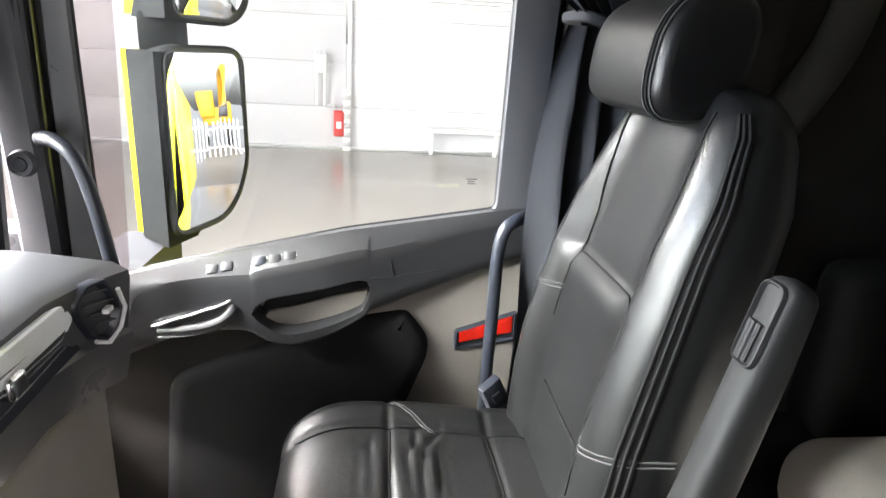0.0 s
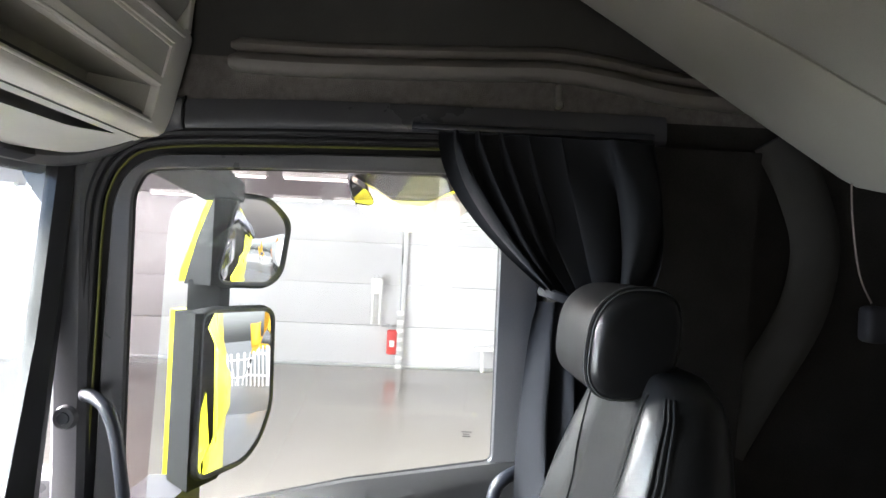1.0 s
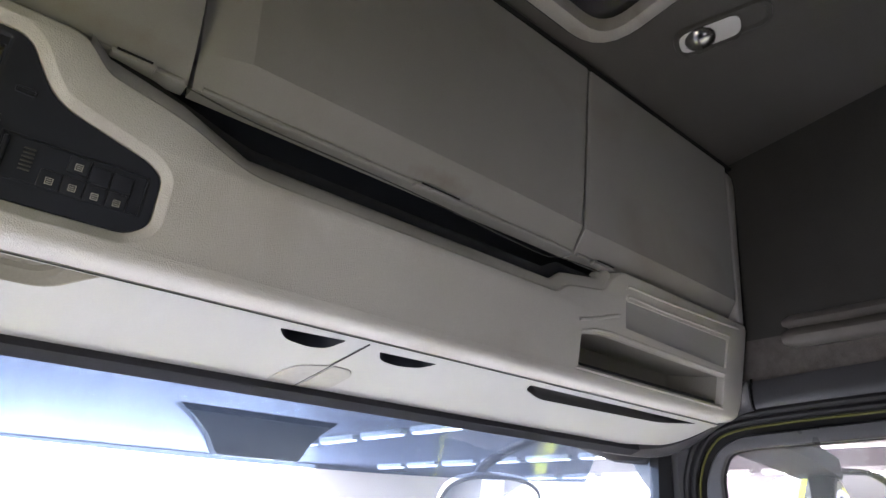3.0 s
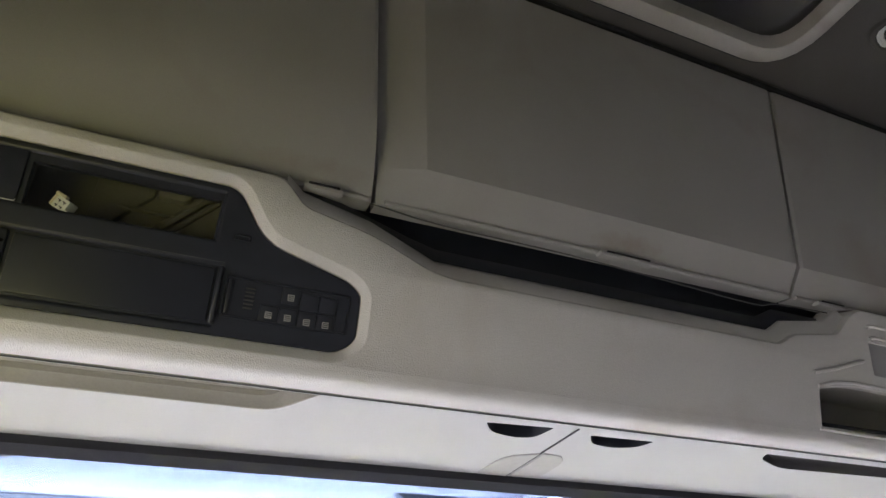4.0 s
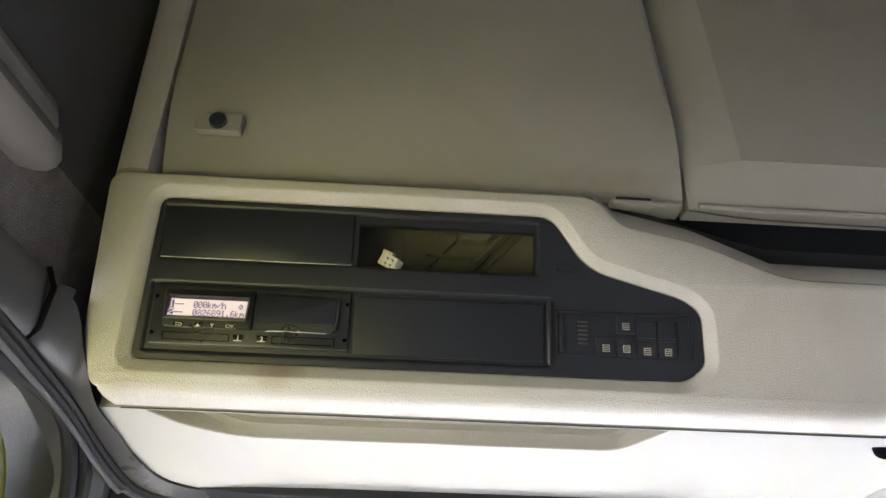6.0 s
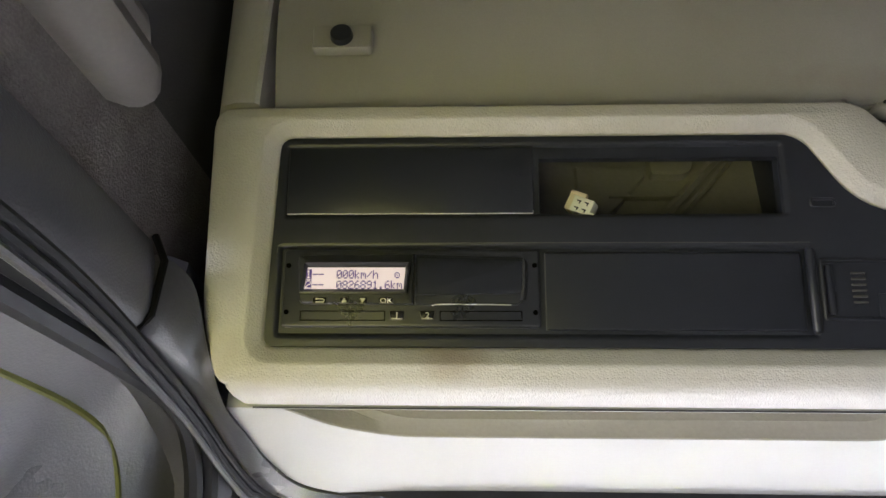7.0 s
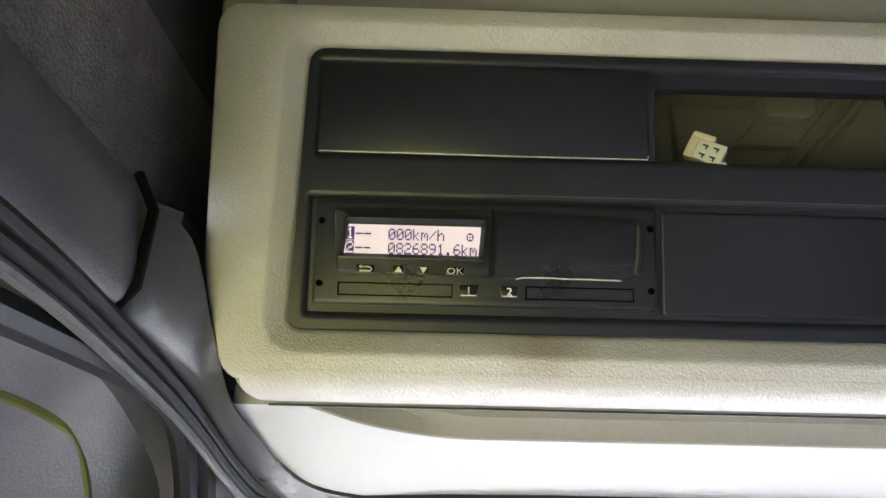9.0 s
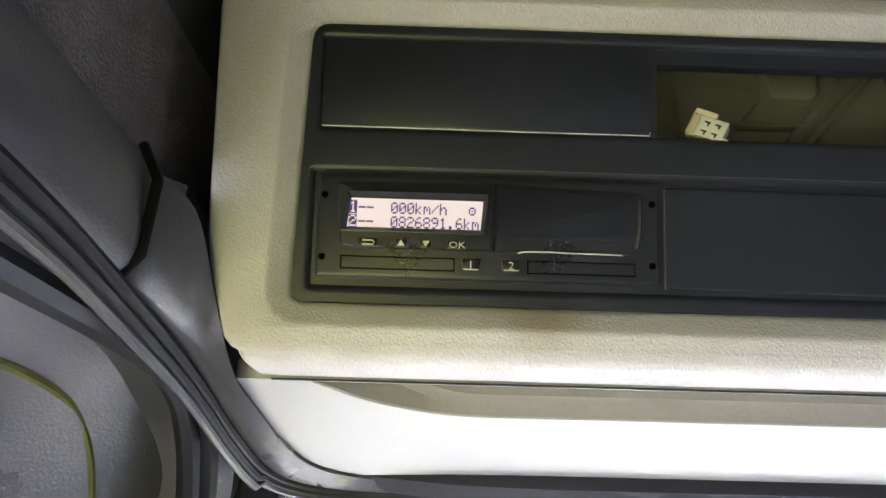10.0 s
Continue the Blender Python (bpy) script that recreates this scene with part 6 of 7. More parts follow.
for pts in ([(0.745, 0.30), (0.752, 0.15), (0.748, 0.0), (0.74, -0.13)], [(0.49, 0.30), (0.488, 0.1), (0.49, -0.13)], [(0.49, -0.052), (0.62, -0.052), (0.745, -0.048)], [(0.49, 0.134), (0.60, 0.135), (0.68, 0.132), (0.745, 0.130)]):
    part("seam", tube([top_at(p[0], p[1]) + Vector((0, 0, 0.001)) for p in smooth_path(pts, 8)], 0.0018, sides=5), SEAM, seat)
for dy in (0.0, 0.008):
    part("stitching", tube([top_at(x, 0.055 + dy + (x - 0.75) * 0.9) + Vector((0, 0, 0.002)) for x in (0.74, 0.76, 0.78, 0.80, 0.82)], 0.0016, sides=5), THREAD, seat)
part("base", rbox((0.62, 0.03, 1.675), (0.40, 0.42, 0.46), 0.04, 3), BLACK, seat)
# headrest
def head_point(x, a):
    k = (x - 0.668) / 0.134
    r = (1 - min(1.0, abs(k)) ** 9) ** 0.35
    c, s_ = math.cos(a), math.sin(a)
    yy = -0.238 + (0.066 * math.copysign(abs(c) ** 0.75, c)) * (0.62 + 0.38 * r)
    zz = 2.682 + (0.083 * math.copysign(abs(s_) ** 0.75, s_)) * (0.55 + 0.45 * r)
    return Vector((x, yy - 0.015 * s_, zz))


xs = [0.668 + 0.134 * v for v in (-0.999, -0.985, -0.95, -0.9, -0.82, -0.7, -0.62, -0.6, -0.58, -0.4, -0.2, 0, 0.2, 0.4, 0.6, 0.75, 0.87, 0.94, 0.98, 0.999)]
hr = part("headrest", loft([[head_point(x, math.tau * k / 40) for k in range(40)] for x in xs]), LEATHER, seat, "rounded black leather headrest", angle=60)
for x, m in ((0.560, SEAM), (0.552, THREAD), (0.569, THREAD)):
    part("stitching", tube([head_point(x, math.tau * k / 40) * 1.0 + Vector((0, math.cos(math.tau * k / 40), math.sin(math.tau * k / 40))) * 0.0012 for k in range(40)], 0.0016, sides=5, loop=True), m, hr)
# folded-up arm rest with its height wheel
am = smooth_path([(0.334, -0.112, 1.98), (0.342, -0.182, 2.14), (0.353, -0.235, 2.32), (0.358, -0.262, 2.42), (0.361, -0.274, 2.462)], 8)
rings = []
for i, p in enumerate(am):
    k = i / (len(am) - 1)
    w = 1.0 if k < 0.86 else math.sqrt(max(0.03, 1 - ((k - 0.86) / 0.14) ** 2))
    t = (am[min(i + 1, len(am) - 1)] - am[max(i - 1, 0)]).normalized()
    u = Vector((0, t.z, -t.y))
    rings.append([p + Vector((0.027 * w * math.copysign(abs(math.cos(a)) ** 0.62, math.cos(a)), 0, 0)) + u * ((0.020 + 0.015 * (1 - k)) * w * math.copysign(abs(math.sin(a)) ** 0.62, math.sin(a)) - 0.014 - 0.015 * (1 - k)) for a in (math.tau * j / 32 for j in range(32))])
ar = part("arm_rest", loft(rings), ARMBLACK, seat, "dark grey arm rest folded upright")
t = (am[-4] - am[-14]).normalized()
u = Vector((0, t.z, -t.y))
face = Matrix((Vector((1, 0, 0)), t, Vector((1, 0, 0)).cross(t))).transposed().to_4x4()
arm_at = lambda a, c, d: Vector((0.3575 + a, -0.2520, 2.385)) + t * c + u * (0.0075 - d)
part("wheel_field", collar(round_poly(rect(-0.0215, -0.030, 0.0215, 0.072), 0.016, 6), [(0, 0.004), (0.0015, -0.001), (0.0035, -0.0018), (0.0055, 0.002), (0.007, 0.010)], arm_at), ARMBLACK, ar)
b = bmesh.new()
bmesh.ops.create_cone(b, cap_ends=True, segments=56, radius1=0.0175, radius2=0.0175, depth=0.046)
for v in b.verts:
    if round(math.atan2(v.co.y, v.co.x) / (math.tau / 56)) % 4 in (0, 1):
        v.co.x *= 0.88
        v.co.y *= 0.88
axis = Matrix((u, Vector((1, 0, 0)), t)).transposed().to_4x4()
bmesh.ops.transform(b, matrix=Matrix.Translation(arm_at(0.001, 0.000, 0.011)) @ axis, verts=b.verts)
part("wheel", b, ARMBLACK, ar, "ribbed black adjusting wheel", angle=12)
b = bmesh.new()
bmesh.ops.create_cone(b, cap_ends=True, segments=12, radius1=0.0045, radius2=0.0045, depth=0.004)
bmesh.ops.transform(b, matrix=Matrix.Translation(arm_at(0.004, 0.046, 0.0095)) @ face, verts=b.verts)
part("screw_hole", b, HOLE, ar)

buckle = thing("belt_buckle", (0.86, -0.1, 2.0), "dark grey seat belt buckle beside the seat", "belt buckle")
bmtx = pose(0, 0, 0, 0, 0, 25) @ pose(0, 0, 0, -28)
part("housing", rbox((0.885, -0.092, 1.990), (0.024, 0.050, 0.078), 0.006, m=bmtx), BLACK, buckle)
part("button", rbox((0.874, -0.095, 1.992), (0.008, 0.022, 0.022), 0.003, m=bmtx), BLACK, buckle)
part("stalk", tube([(0.885, -0.107, 1.965), (0.89, -0.135, 1.92), (0.89, -0.16, 1.86)], 0.012, sides=8), RUBBER, buckle)

# ---- dashboard ----
dash = thing("dashboard", (0.0, 0.8, 2.0), "dark grey dashboard with silver trim and air vents", "dashboard")
prof = [(0.985, 2.335), (0.90, 2.345), (0.74, 2.338), (0.665, 2.322), (0.642, 2.308), (0.640, 2.295), (0.652, 2.20), (0.643, 2.192), (0.645, 2.182), (0.664, 2.098), (0.70, 2.088), (0.99, 2.088)]
rings = []
for k in range(22):
    x = -0.93 + 1.76 * k / 21
    e = max(0.0, (x - 0.70) / 0.13)
    rings.append([Vector((x, y - (max(0.0, x - 0.70) * 0.45 if y < 0.7 else 0.0), z - 0.022 - 0.006 * e * e)) for y, z in prof])
part("top_pad", loft(rings), DARK, dash)
part("lower_trim", rbox((-0.02, 0.785, 1.865), (1.81, 0.25, 0.40), 0.03, 3), DASHTAUPE, dash, "taupe lower dashboard trim")
dash_at = lambda u, v, d: Vector((u, 0.642 + (2.295 - v) * 0.12 - max(0.0, u - 0.70) * 0.45 + d, v - 0.022))
part("silver_trim", collar(round_poly([(0.10, 2.240), (0.62, 2.236), (0.70, 2.232), (0.720, 2.262), (0.700, 2.297), (0.10, 2.313)], 0.012, 3), [(0, 0.004), (0, -0.006), (0.003, -0.010), (0.008, -0.011)], dash_at), ALU, dash, "brushed silver trim strip")
part("dark_stripe", collar(round_poly([(0.10, 2.180), (0.690, 2.184), (0.738, 2.200), (0.716, 2.228), (0.10, 2.236)], 0.006, 3), [(0, 0.004), (0, -0.004), (0.002, -0.006), (0.006, -0.0065)], dash_at), SATIN, dash, "glossy dark stripe under the silver trim")
part("trim_inlay", collar(round_poly([(0.20, 2.246), (0.60, 2.243), (0.690, 2.239), (0.704, 2.256), (0.698, 2.266), (0.20, 2.284)], 0.006, 3), [(0, -0.010), (0.002, -0.013), (0.005, -0.012)], dash_at), GREYTRIM, dash)
VENT = round_poly([(0.712, 2.285), (0.735, 2.310), (0.766, 2.312), (0.790, 2.282), (0.806, 2.244), (0.798, 2.210), (0.778, 2.192), (0.752, 2.206), (0.718, 2.258)], 0.008, 3)
vent = part("air_vent", collar(VENT, [(0, 0.006), (0, -0.010), (0.002, -0.013), (0.006, -0.013), (0.010, -0.004), (0.012, 0.02)], dash_at), BLACK, dash, "air vent with slats and silver edge")
for k in range(4):
    part("slat", rbox(dash_at(0.770 - 0.010 * (k - 1.5), 2.226 + k * 0.021, -0.002), (0.066 - 0.010 * abs(k - 1.6), 0.016, 0.003), 0.001, m=pose(0, 0, 0, -20) @ pose(0, 0, 0, 0, 16, -20)), DARK, vent)
part("vent_knob", rbox(dash_at(0.775, 2.252, -0.012), (0.022, 0.012, 0.010), 0.003), ALU, vent, "silver vent knob")
part("vent_edge", tube([dash_at(0.752, 2.204, -0.014), dash_at(0.778, 2.190, -0.014), dash_at(0.799, 2.209, -0.014), dash_at(0.807, 2.244, -0.014), dash_at(0.791, 2.283, -0.014)], 0.0040, sides=8), ALU, vent)
part("light_switch", rbox(dash_at(0.545, 2.248, -0.018), (0.040, 0.016, 0.034), 0.008, 3), CHROME, dash)


# ---- outside mirrors ----
MN = Vector((-0.610, -0.792, 0.05)).normalized()
MR = Vector((0.792, -0.610, 0.0)).normalized()
MU = MR.cross(MN) * -1 if MR.cross(MN).z < 0 else MR.cross(MN)


def dome(outline, radius, base, at, mid=(0.0, 0.0)):
    """A convex glass: rings of the outline drawn in to its middle, on a sphere."""
    poly = ccw(outline)
    bm = bmesh.new()
    rings = []
    for f in (1.0, 0.88, 0.76, 0.64, 0.52, 0.40, 0.28, 0.16, 0.06):
        ring = []
        for p in poly:
            u, v = (p.x - mid[0]) * f, (p.y - mid[1]) * f
            ring.append(bm.verts.new(at(u + mid[0], v + mid[1], base + (u * u + v * v) / (2 * radius))))
        rings.append(ring)
    n = len(poly)
    for a, b in zip(rings, rings[1:]):
        for i in range(n):
            bm.faces.new((a[i], a[(i + 1) % n], b[(i + 1) % n], b[i]))
    bm.faces.new(rings[-1])
    return bm


def mirror_unit(name, label, c, glass, deep, lime, radius):
    ob = thing(name, c, label, "wing mirror")
    at = lambda u, v, d: Vector(c) + MR * u + MU * v - MN * d
    gl = round_poly(glass, 0.03, 5)
    hs = inset(ccw(gl), -0.014)
    part("housing", collar(hs, [(0.004, -0.012), (0.0, -0.006), (-0.004, 0.01), (0.004, deep * 0.5), (0.03, deep * 0.9), (0.06, deep)], at), MIRRORSHELL, ob)
    part("rim", collar(hs, [(0.004, -0.012), (0.010, -0.010), (0.014, -0.002)], at, cap=False), BLACK, ob)
    part("mirror_glass", dome(gl, radius, -0.016 if radius < 1 else -0.009, at), MIRROR, ob, "mirror glass")
    part("cap_strip", lime, LIME, ob, "lime yellow cap strip")
    return ob


lime1 = loft([[Vector((1.33, 0.740, z)), Vector((1.33, 0.712, z)), Vector((1.37, 0.700, z)), Vector((1.42, 0.66, z)), Vector((1.39, 0.742, z))] for z in (2.180, 2.19, 2.40, 2.615, 2.625)])
m1 = mirror_unit("wing_mirror", "large rectangular truck mirror with a lime cap strip", (1.345, 0.56, 2.42), [(-0.114, -0.206), (0.02, -0.188), (0.066, -0.14), (0.100, -0.06), (0.105, 0.203), (-0.102, 0.204)], 0.13, lime1, 4.5)
part("inner_shell", loft([[Vector((1.235, 0.64, z)), Vector((1.32, 0.725, z)), Vector((1.42, 0.66, z)), Vector((x3, y3, z))] for z, x3, y3 in ((2.18, 1.34, 0.60), (2.24, 1.38, 0.575), (2.32, 1.42, 0.545), (2.615, 1.44, 0.53), (2.625, 1.44, 0.53))]), MIRRORSHELL, m1)
lime2 = loft([[Vector((1.355, y + 0.008, z)), Vector((1.355, y - 0.012, z)), Vector((1.41, y - 0.022, z)), Vector((1.41, y + 0.004, z))] for z, y in ((2.70, 0.725), (2.73, 0.722), (2.82, 0.694), (2.89, 0.672), (2.925, 0.658))])
m2 = mirror_unit("wide_angle_mirror", "small wide-angle truck mirror above the main one", (1.40, 0.55, 2.82), [(-0.113, -0.113), (0.048, -0.118), (0.087, -0.087), (0.116, 0.056), (0.0445, 0.112), (-0.051, 0.112)], 0.11, lime2, 0.55)
part("inner_shell", loft([[Vector((1.29, 0.625, z)), Vector((1.345, y, z)), Vector((1.43, y, z)), Vector((1.45, 0.53, z))] for z, y in ((2.695, 0.715), (2.82, 0.685), (2.925, 0.648))]), MIRRORSHELL, m2)
arm = thing("mirror_arm", (1.3, 0.75, 2.1), "dark grey mirror bracket on the cab side", "bracket")
part("lower_arm", loft([[Vector((x, y0, z0)), Vector((x, y1, z0)), Vector((x, y1, z1)), Vector((x, y0, z1))] for x, y0, y1, z0, z1 in ((1.10, 0.80, 0.92, 2.00, 2.07), (1.22, 0.72, 0.86, 2.04, 2.12), (1.33, 0.64, 0.77, 2.11, 2.19))]), HEADBLACK, arm)
part("link", rbox((1.37, 0.655, 2.66), (0.09, 0.09, 0.10), 0.01), MIRRORSHELL, arm)
part("upper_arm", loft([[Vector((x, y0, z0)), Vector((x, y1, z0)), Vector((x, y1, z1)), Vector((x, y0, z1))] for x, y0, y1, z0, z1 in ((1.06, 0.62, 0.78, 2.99, 3.03), (1.22, 0.59, 0.73, 2.96, 3.01), (1.36, 0.57, 0.67, 2.92, 2.97))]), HEADBLACK, arm)
kerb = thing("kerb_mirror", (1.3, 0.05, 3.0), "shallow kerb mirror hanging above the side window", "wing mirror")
KN = Vector((-0.60, 0.05, -0.80)).normalized()
KU = Vector((-0.80, 0, 0.60)).normalized()
k_at = lambda u, v, d: Vector((1.245, 0.11, 2.953)) + Vector((0, -1, 0)) * u + KU * v - KN * d
KO = round_poly([(-0.168, 0.075), (-0.155, -0.05), (-0.09, -0.115), (0.0, -0.135), (0.09, -0.115), (0.155, -0.045), (0.168, 0.075)], 0.05, 4)
part("shell", collar(KO, [(0.004, -0.006), (-0.002, 0.0), (0.0, 0.03), (0.05, 0.07)], k_at), HEADBLACK, kerb)
part("mirror_glass", dome(inset(ccw(KO), 0.006), 0.40, -0.035, k_at, (0.0, -0.03)), KERBGLASS, kerb, "mirror glass")
part("stem", rbox((1.17, 0.105, 3.028), (0.20, 0.15, 0.04), 0.01), HEADBLACK, kerb)

# front mirror ahead of the windscreen
fm = thing("front_mirror", (0.84, 1.30, 2.83), "oval front mirror hanging ahead of the windscreen", "wing mirror")
FMN = Vector((-0.25, -0.78, -0.58)).normalized()
FMR = Vector((0.96, -0.27, 0.0)).normalized()
FMU = FMR.cross(FMN)
fm_at = lambda u, v, d: Vector((0.84, 1.30, 2.83)) + FMR * u + FMU * v - FMN * d
FO = [Vector((0.155 * math.copysign(abs(math.cos(a)) ** 0.8, math.cos(a)), 0.085 * math.copysign(abs(math.sin(a)) ** 0.8, math.sin(a)))) for a in (math.tau * k / 40 for k in range(40))]
part("shell", collar(FO, [(0.003, -0.004), (-0.004, 0.0), (-0.002, 0.02), (0.03, 0.06), (0.06, 0.07)], fm_at), HEADBLACK, fm)
part("mirror_glass", collar(FO, [(0.005, -0.0045)], fm_at), MIRROR, fm, "mirror glass")
part("stay", tube(smooth_path([(0.78, 1.33, 2.86), (0.80, 1.28, 2.93), (0.86, 1.18, 2.99), (0.88, 1.05, 3.02)], 5), 0.014, sides=8), HEADBLACK, fm)

# lime roof edge and bonnet side seen only in the mirrors
skin = tagged(part("wall_outer_skin", rbox((1.17, -0.75, 2.3), (0.03, 1.0, 1.9), 0.01), LIME), "lime yellow outer side of the truck cab", "cab side", kind="structure")
tagged(part("roof_outer_skin", rbox((0, -0.1, 3.90), (2.2, 2.2, 0.05), 0.02), LIME), "lime yellow cab roof skin", "roof", kind="structure")
tagged(part("wall_outer_skin_left", rbox((-1.17, -0.75, 2.3), (0.03, 1.0, 1.9), 0.01), LIME), "lime yellow outer side of the truck cab", "cab side", kind="structure")
tagged(part("wall_front_skin", rbox((0, 1.12, 1.55), (2.2, 0.06, 0.9), 0.03), LIME), "lime yellow front of the truck cab", "cab front", kind="structure")

# ---- the hall round the truck ----
ground = part("ground", rbox((0, 0, -0.05), (400, 400, 0.1), 0), ASPHALT)
tagged(ground, "wet asphalt yard around the hall", "ground", kind="structure")
hall_floor = part("floor_hall", rbox((0, 3, -0.02), (32, 29, 0.052), 0), CONCRETE)
tagged(hall_floor, "wet polished concrete hall floor", "floor", kind="structure")
wall = thing("wall_hall", (15.2, 3, 0), "white insulated panel wall of the hall", "wall", kind="structure")
for k in range(4):
    z0 = k * 1.03
    part("panel", rbox((15.26, 9.1, z0 + 0.512), (0.12, 16.8, 1.020), 0.006), PLASTERWHITE, wall)
    part("panel", rbox((15.24, -5.3, z0 + 0.512), (0.12, 11.8, 1.020), 0.006), PLASTERWHITE, wall)
part("corner_strip", rbox((15.14, 0.60, 2.05), (0.06, 0.10, 4.1), 0.01), PLASTERWHITE, wall)
part("plinth", rbox((15.16, 3, 0.04), (0.08, 29, 0.08), 0.01), STEELGREY, wall)
shut = thing("wall_shutter_box", (15.0, -4.0, 3.45), "white slatted shutter box above the gate", "shutter box")
for k in range(7):
    part("slat", rbox((15.13, -4.6, 3.46 + k * 0.09), (0.14, 10.0, 0.07), 0.02), WHITEPAINT, shut)
tagged(part("wall_hall_left", rbox((-13.5, -5, 2.4), (0.2, 13, 4.8), 0), PLASTERWHITE), "white hall wall", "wall", kind="structure")
# dark wall added to shut out the bright sky beyond the left doorway
tagged(part("dark_block_left_front", rbox((-13.5, 9.6, 2.4), (0.2, 16.2, 4.8), 0), DARKCLAD), "added dark wall closing the hall's left front", "wall", kind="structure")
tagged(part("wall_hall_back", rbox((-7.2, -11.6, 2.4), (12.6, 0.2, 4.8), 0), PLASTERWHITE), "white hall wall beside the rear gate", "wall", kind="structure")
tagged(part("wall_hall_back_side", rbox((12.3, -11.6, 2.4), (5.6, 0.2, 4.8), 0), PLASTERWHITE), "white hall wall beside the rear gate", "wall", kind="structure")
tagged(part("wall_hall_front", rbox((12.2, 17.6, 2.4), (5.8, 0.2, 4.8), 0), PLASTERWHITE), "white hall wall beside the front gate", "wall", kind="structure")
# coloured dark so the view past the left doorway stays dim
tagged(part("dark_block_front_side", rbox((-10.3, 17.6, 2.4), (6.0, 0.2, 4.8), 0), DARKCLAD), "wall beside the front gate, coloured dark to dim the view", "wall", kind="structure")
tagged(part("ceiling_hall", rbox((0.9, 3, 4.22), (29, 29.4, 0.2), 0), CEILSTEEL), "grey roof sheets over the hall", "ceiling", kind="structure")


def strip_light(x, y, length):
    ob = thing("strip_light", (x, y, 4.12), "long white strip light under the hall ceiling", "ceiling lamp", "strip lights")
    part("housing", rbox((x, y, 4.08), (0.16, length + 0.06, 0.10), 0.01), WHITEPAINT, ob)
    part("tube", rbox((x, y, 4.02), (0.10, length, 0.03), 0.01), STRIPGLOW, ob)
    return ob


first_strip = strip_light(14.6, 6.12, 1.12)
for x, y0 in ((14.6, 6.12), (10.2, 6.32), (5.8, 6.2), (-5.0, 6.2)):
    for k in range(-6, 8):
        if x != 14.6 or k:
            copy_thing(first_strip, pose(x, y0 - k * 1.45, 4.12))

box = thing("meter_box", (15.08, 1.27, 1.9), "white electric box with pipes on the hall wall", "electric box")
part("case", rbox((15.08, 1.27, 2.02), (0.14, 0.28, 0.40), 0.02), WHITEPAINT, box)
for y in (1.37, 1.27, 1.17):
    part("gland", rbox((15.08, y, 2.26), (0.05, 0.05, 0.08), 0.01), STEELGREY, box)
for y in (1.36, 1.18):
    part("pipe", tube([(15.10, y, 1.82), (15.10, y, 1.08)], 0.028, sides=8), WHITEPAINT, box)
part("tap", tube([(15.06, 1.12, 1.05), (15.06, 0.95, 1.05), (15.0, 0.9, 1.05)], 0.04, sides=8), STEELGREY, box)
ext = thing("fire_hose_cover", (15.06, 0.8, 0.6), "red hose cover hanging on the hall wall", "fire hose")
part("cover", rbox((15.07, 0.84, 0.65), (0.12, 0.26, 0.62), 0.05, 3), surface("red_vinyl", (0.62, 0.05, 0.045), 0.5), ext)
part("badge", rbox((15.0, 0.84, 0.62), (0.01, 0.12, 0.16), 0.01), WHITEPAINT, ext)
post = thing("marker_post", (15.08, 0.68, 0.0), "white and grey banded marker post against the wall", "post")
for k in range(13):
    part("band", rbox((15.06, 0.66, 0.055 + k * 0.11), (0.06, 0.17, 0.10), 0.005), STEELGREY if k % 2 else WHITEPAINT, post)
bench = thing("bench_rail", (15.0, -3.0, 0.0), "white steel rail bench along the hall wall", "bench")
part("seat_board", rbox((14.9, -3.7, 0.60), (0.25, 5.0, 0.09), 0.01), WHITEPAINT, bench)
part("back_rail", rbox((15.05, -3.7, 0.74), (0.05, 5.0, 0.05), 0.01), WHITEPAINT, bench)
for y in (-1.4, -3.0, -4.6, -6.0):
    part("leg", rbox((14.95, y, 0.28), (0.07, 0.09, 0.56), 0.01), WHITEPAINT, bench)

# parked van
van = thing("parked_van", (10.40, 8.45, 0.0), "dark anthracite delivery van parked by the hall wall", "van")
prof = [(8.47, 0.42), (8.45, 1.0), (8.52, 1.82), (8.62, 1.97), (9.1, 2.02), (12.3, 2.04), (12.9, 1.95), (13.5, 1.35), (14.2, 1.15), (14.35, 0.9), (14.35, 0.40)]
b = loft([[Vector((x, y, z if z < 1.2 else z - dz)) for y, z in prof] for x, dz in ((10.42, 0.10), (10.36, 0.05), (10.40, 0.02), (10.52, 0.0), (12.2, 0.0), (12.32, 0.02), (12.36, 0.05), (12.30, 0.10))])
part("body", b, VANGREY, van)
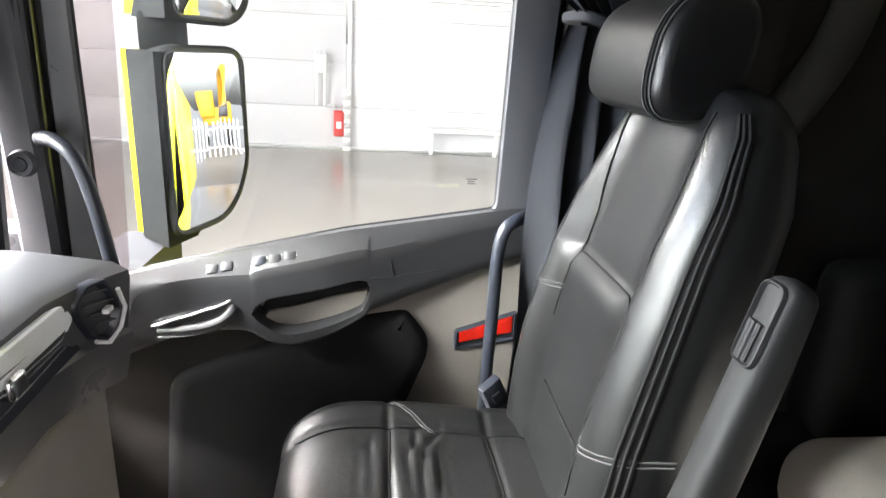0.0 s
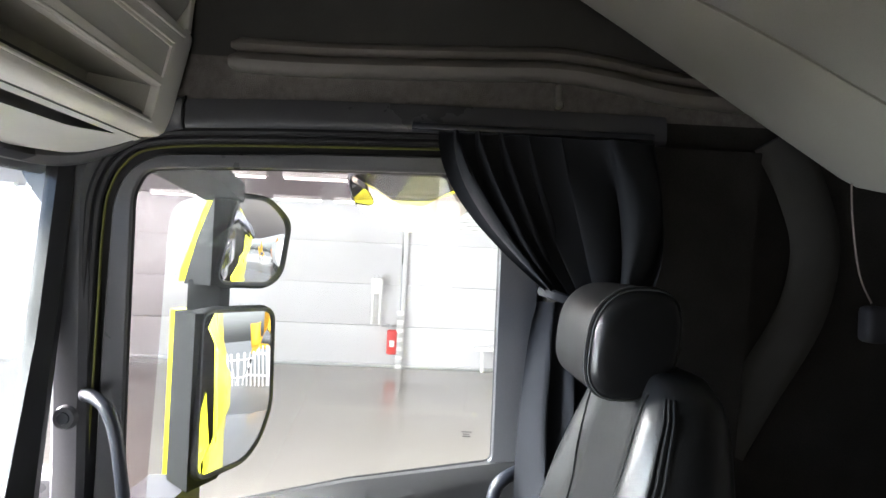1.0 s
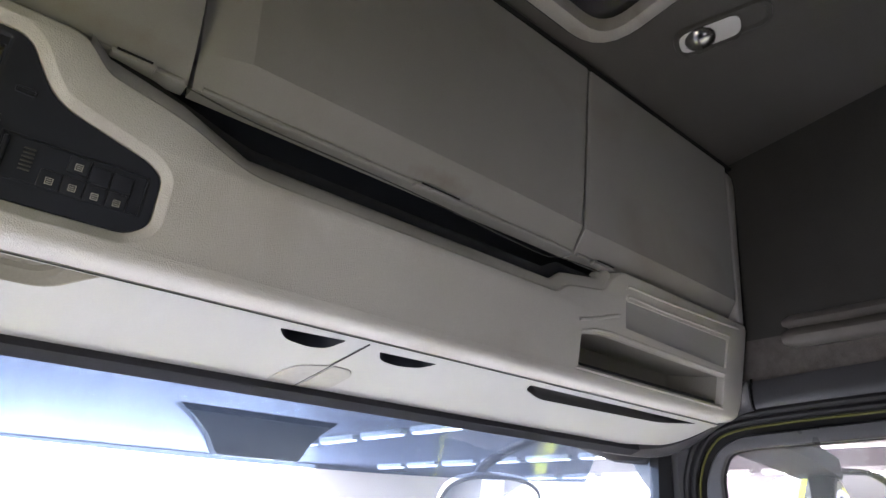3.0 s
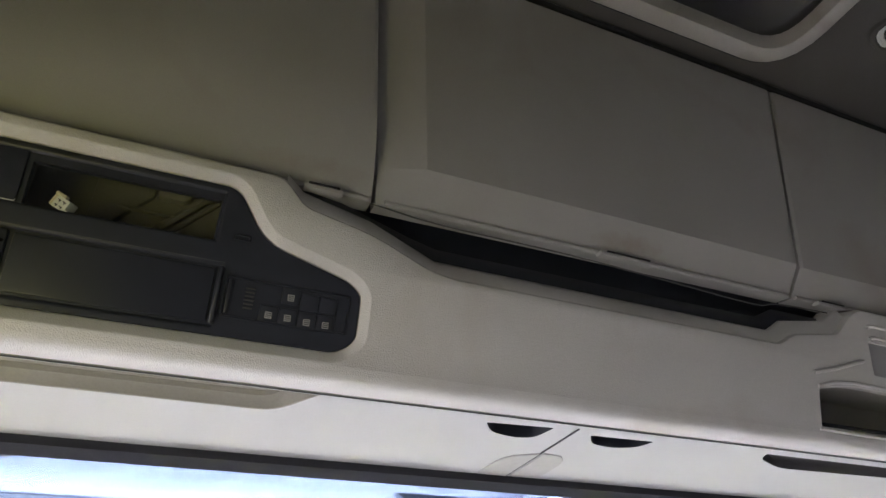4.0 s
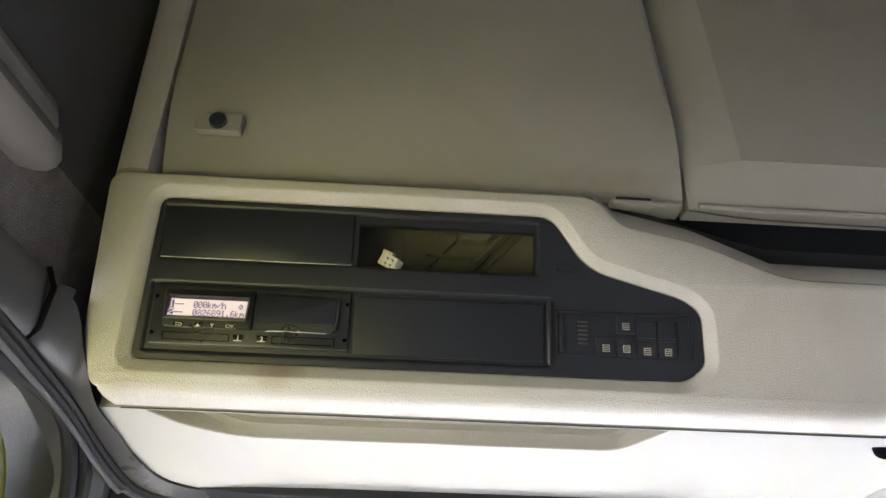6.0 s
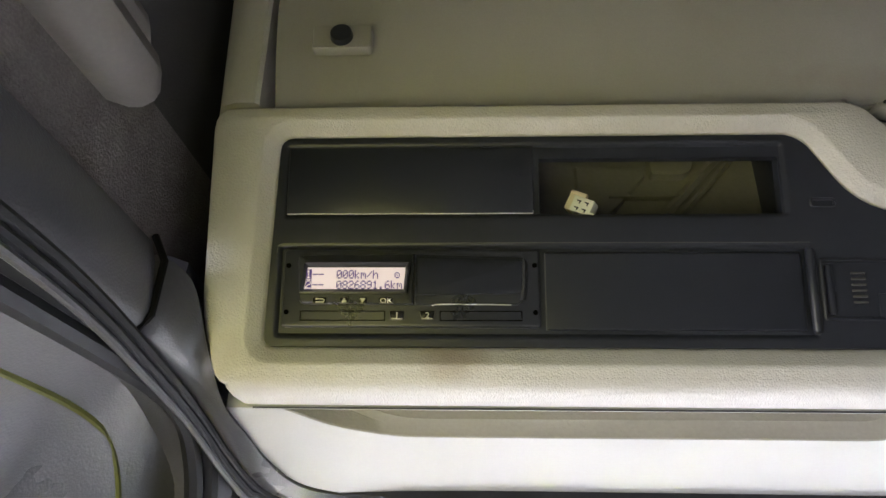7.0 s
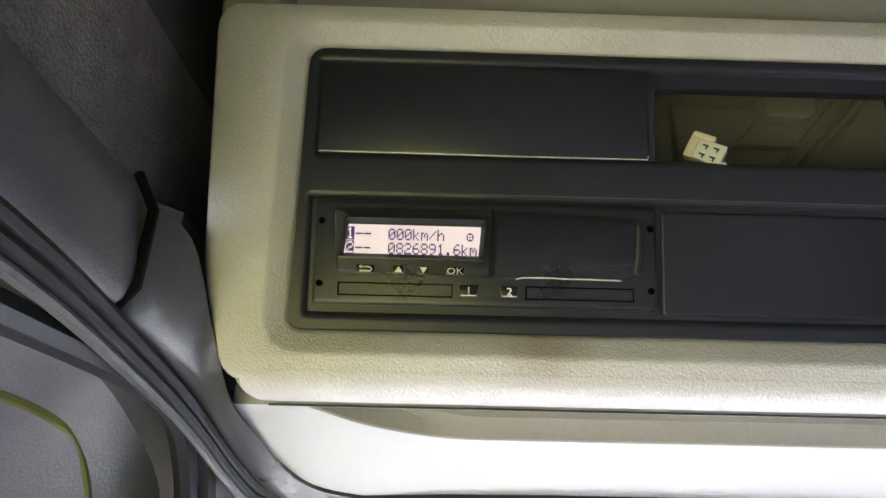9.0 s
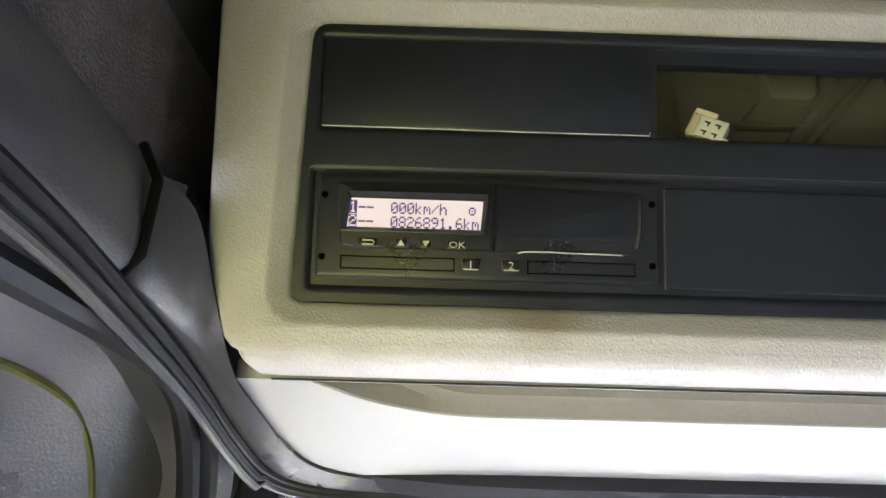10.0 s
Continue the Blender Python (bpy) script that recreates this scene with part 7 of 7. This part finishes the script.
for y in (9.85, 13.3):
    for x in (10.42, 12.28):
        b = bmesh.new()
        bmesh.ops.create_cone(b, cap_ends=True, segments=28, radius1=0.36, radius2=0.36, depth=0.24)
        bmesh.ops.transform(b, matrix=Matrix.Translation((x, y, 0.36)) @ pose(0, 0, 0, 0, 90, 0), verts=b.verts)
        w = part("wheel", b, TYRE, van)
        b = bmesh.new()
        bmesh.ops.create_cone(b, cap_ends=True, segments=28, radius1=0.24, radius2=0.20, depth=0.27)
        bmesh.ops.transform(b, matrix=Matrix.Translation((x, y, 0.36)) @ pose(0, 0, 0, 0, 90, 0), verts=b.verts)
        part("rim", b, SILVER, w)
        b = bmesh.new()
        bmesh.ops.create_cone(b, cap_ends=True, segments=16, radius1=0.07, radius2=0.06, depth=0.30)
        bmesh.ops.transform(b, matrix=Matrix.Translation((x, y, 0.36)) @ pose(0, 0, 0, 0, 90, 0), verts=b.verts)
        part("hub", b, TYRE, w)
for y in (8.72, 9.55):
    part("side_marker", rbox((10.35, y, 0.78), (0.03, 0.12, 0.07), 0.01), AMBER, van)
part("tail_lamp", rbox((10.43, 8.465, 1.15), (0.14, 0.06, 0.36), 0.02), RED, van)
part("side_moulding", rbox((10.345, 11.5, 0.82), (0.03, 5.4, 0.10), 0.02), DARK, van)
part("rear_bumper", rbox((11.36, 8.45, 0.45), (1.9, 0.10, 0.16), 0.03), DARK, van)
part("quarter_window", rbox((10.375, 12.75, 1.62), (0.02, 0.9, 0.42), 0.05), SMOKE, van)

van.rotation_euler = (0, 0, radians(37))

# ---- yard behind the hall, seen in the mirrors ----
fence = thing("palisade_fence", (6, -19, 0), "white pale fence across the yard", "fence")
first = None
for k in range(34):
    x = -0.6 + k * 0.3
    if first is None:
        first = part("pale", rbox((x, -19.0, 0.85), (0.10, 0.03, 1.7), 0.01), WHITEPAINT, fence)
    else:
        o = new("pale", first.data)
        place_under(o, fence)
        o.location = (k * 0.3, 0, 0)
for z in (0.45, 1.35):
    part("rail", rbox((4.4, -18.96, z), (10.4, 0.05, 0.08), 0.01), WHITEPAINT, fence)


def machine(at, mat, name, label):
    x, y = at
    ob = thing(name, (x, y, 0), label, "excavator")
    for dx in (-1.1, 1.1):
        part("track", rbox((x + dx, y, 0.45), (0.5, 3.2, 0.9), 0.3, 4), TYRE, ob)
    part("upper_body", rbox((x + 0.2, y - 0.3, 1.75), (2.6, 2.8, 1.1), 0.15, 3), mat, ob)
    cabn = part("cab", rbox((x - 0.75, y + 0.6, 2.55), (1.0, 1.3, 1.7), 0.12, 3), mat, ob)
    part("cab_glass", rbox((x - 0.75, y + 0.62, 2.7), (1.02, 1.15, 1.0), 0.1, 3), SMOKE, cabn)
    part("boom", tube([(x + 0.2, y + 1.0, 2.2), (x + 0.3, y + 2.4, 4.3), (x + 0.4, y + 3.6, 4.6)], 0.22, sides=6), mat, ob)
    part("stick", tube([(x + 0.4, y + 3.6, 4.6), (x + 0.4, y + 4.6, 2.4)], 0.16, sides=6), mat, ob)
    part("bucket", rbox((x + 0.4, y + 4.5, 2.0), (0.9, 0.7, 0.7), 0.12, 3), DARK, ob)
    return ob


machine((2.4, -27.0), MACHINE, "yellow_excavator", "yellow construction machine behind the yard fence")
machine((8.0, -24.5), ORANGE, "orange_excavator", "orange excavator behind the yard fence")
tr = thing("white_trailer", (6.6, -13, 0), "white lorry trailer standing beside the gate", "trailer")
part("box", rbox((7.0, -15.6, 2.3), (2.4, 5.6, 2.8), 0.06), WHITEPAINT, tr)
part("chassis", rbox((7.0, -15.6, 0.75), (2.0, 5.4, 0.25), 0.03), DARK, tr)
for y in (-14.2, -16.4):
    for x in (5.95, 8.05):
        b = bmesh.new()
        bmesh.ops.create_cone(b, cap_ends=True, segments=24, radius1=0.48, radius2=0.48, depth=0.3)
        bmesh.ops.transform(b, matrix=Matrix.Translation((x, y, 0.48)) @ pose(0, 0, 0, 0, 90, 0), verts=b.verts)
        part("wheel", b, TYRE, tr)
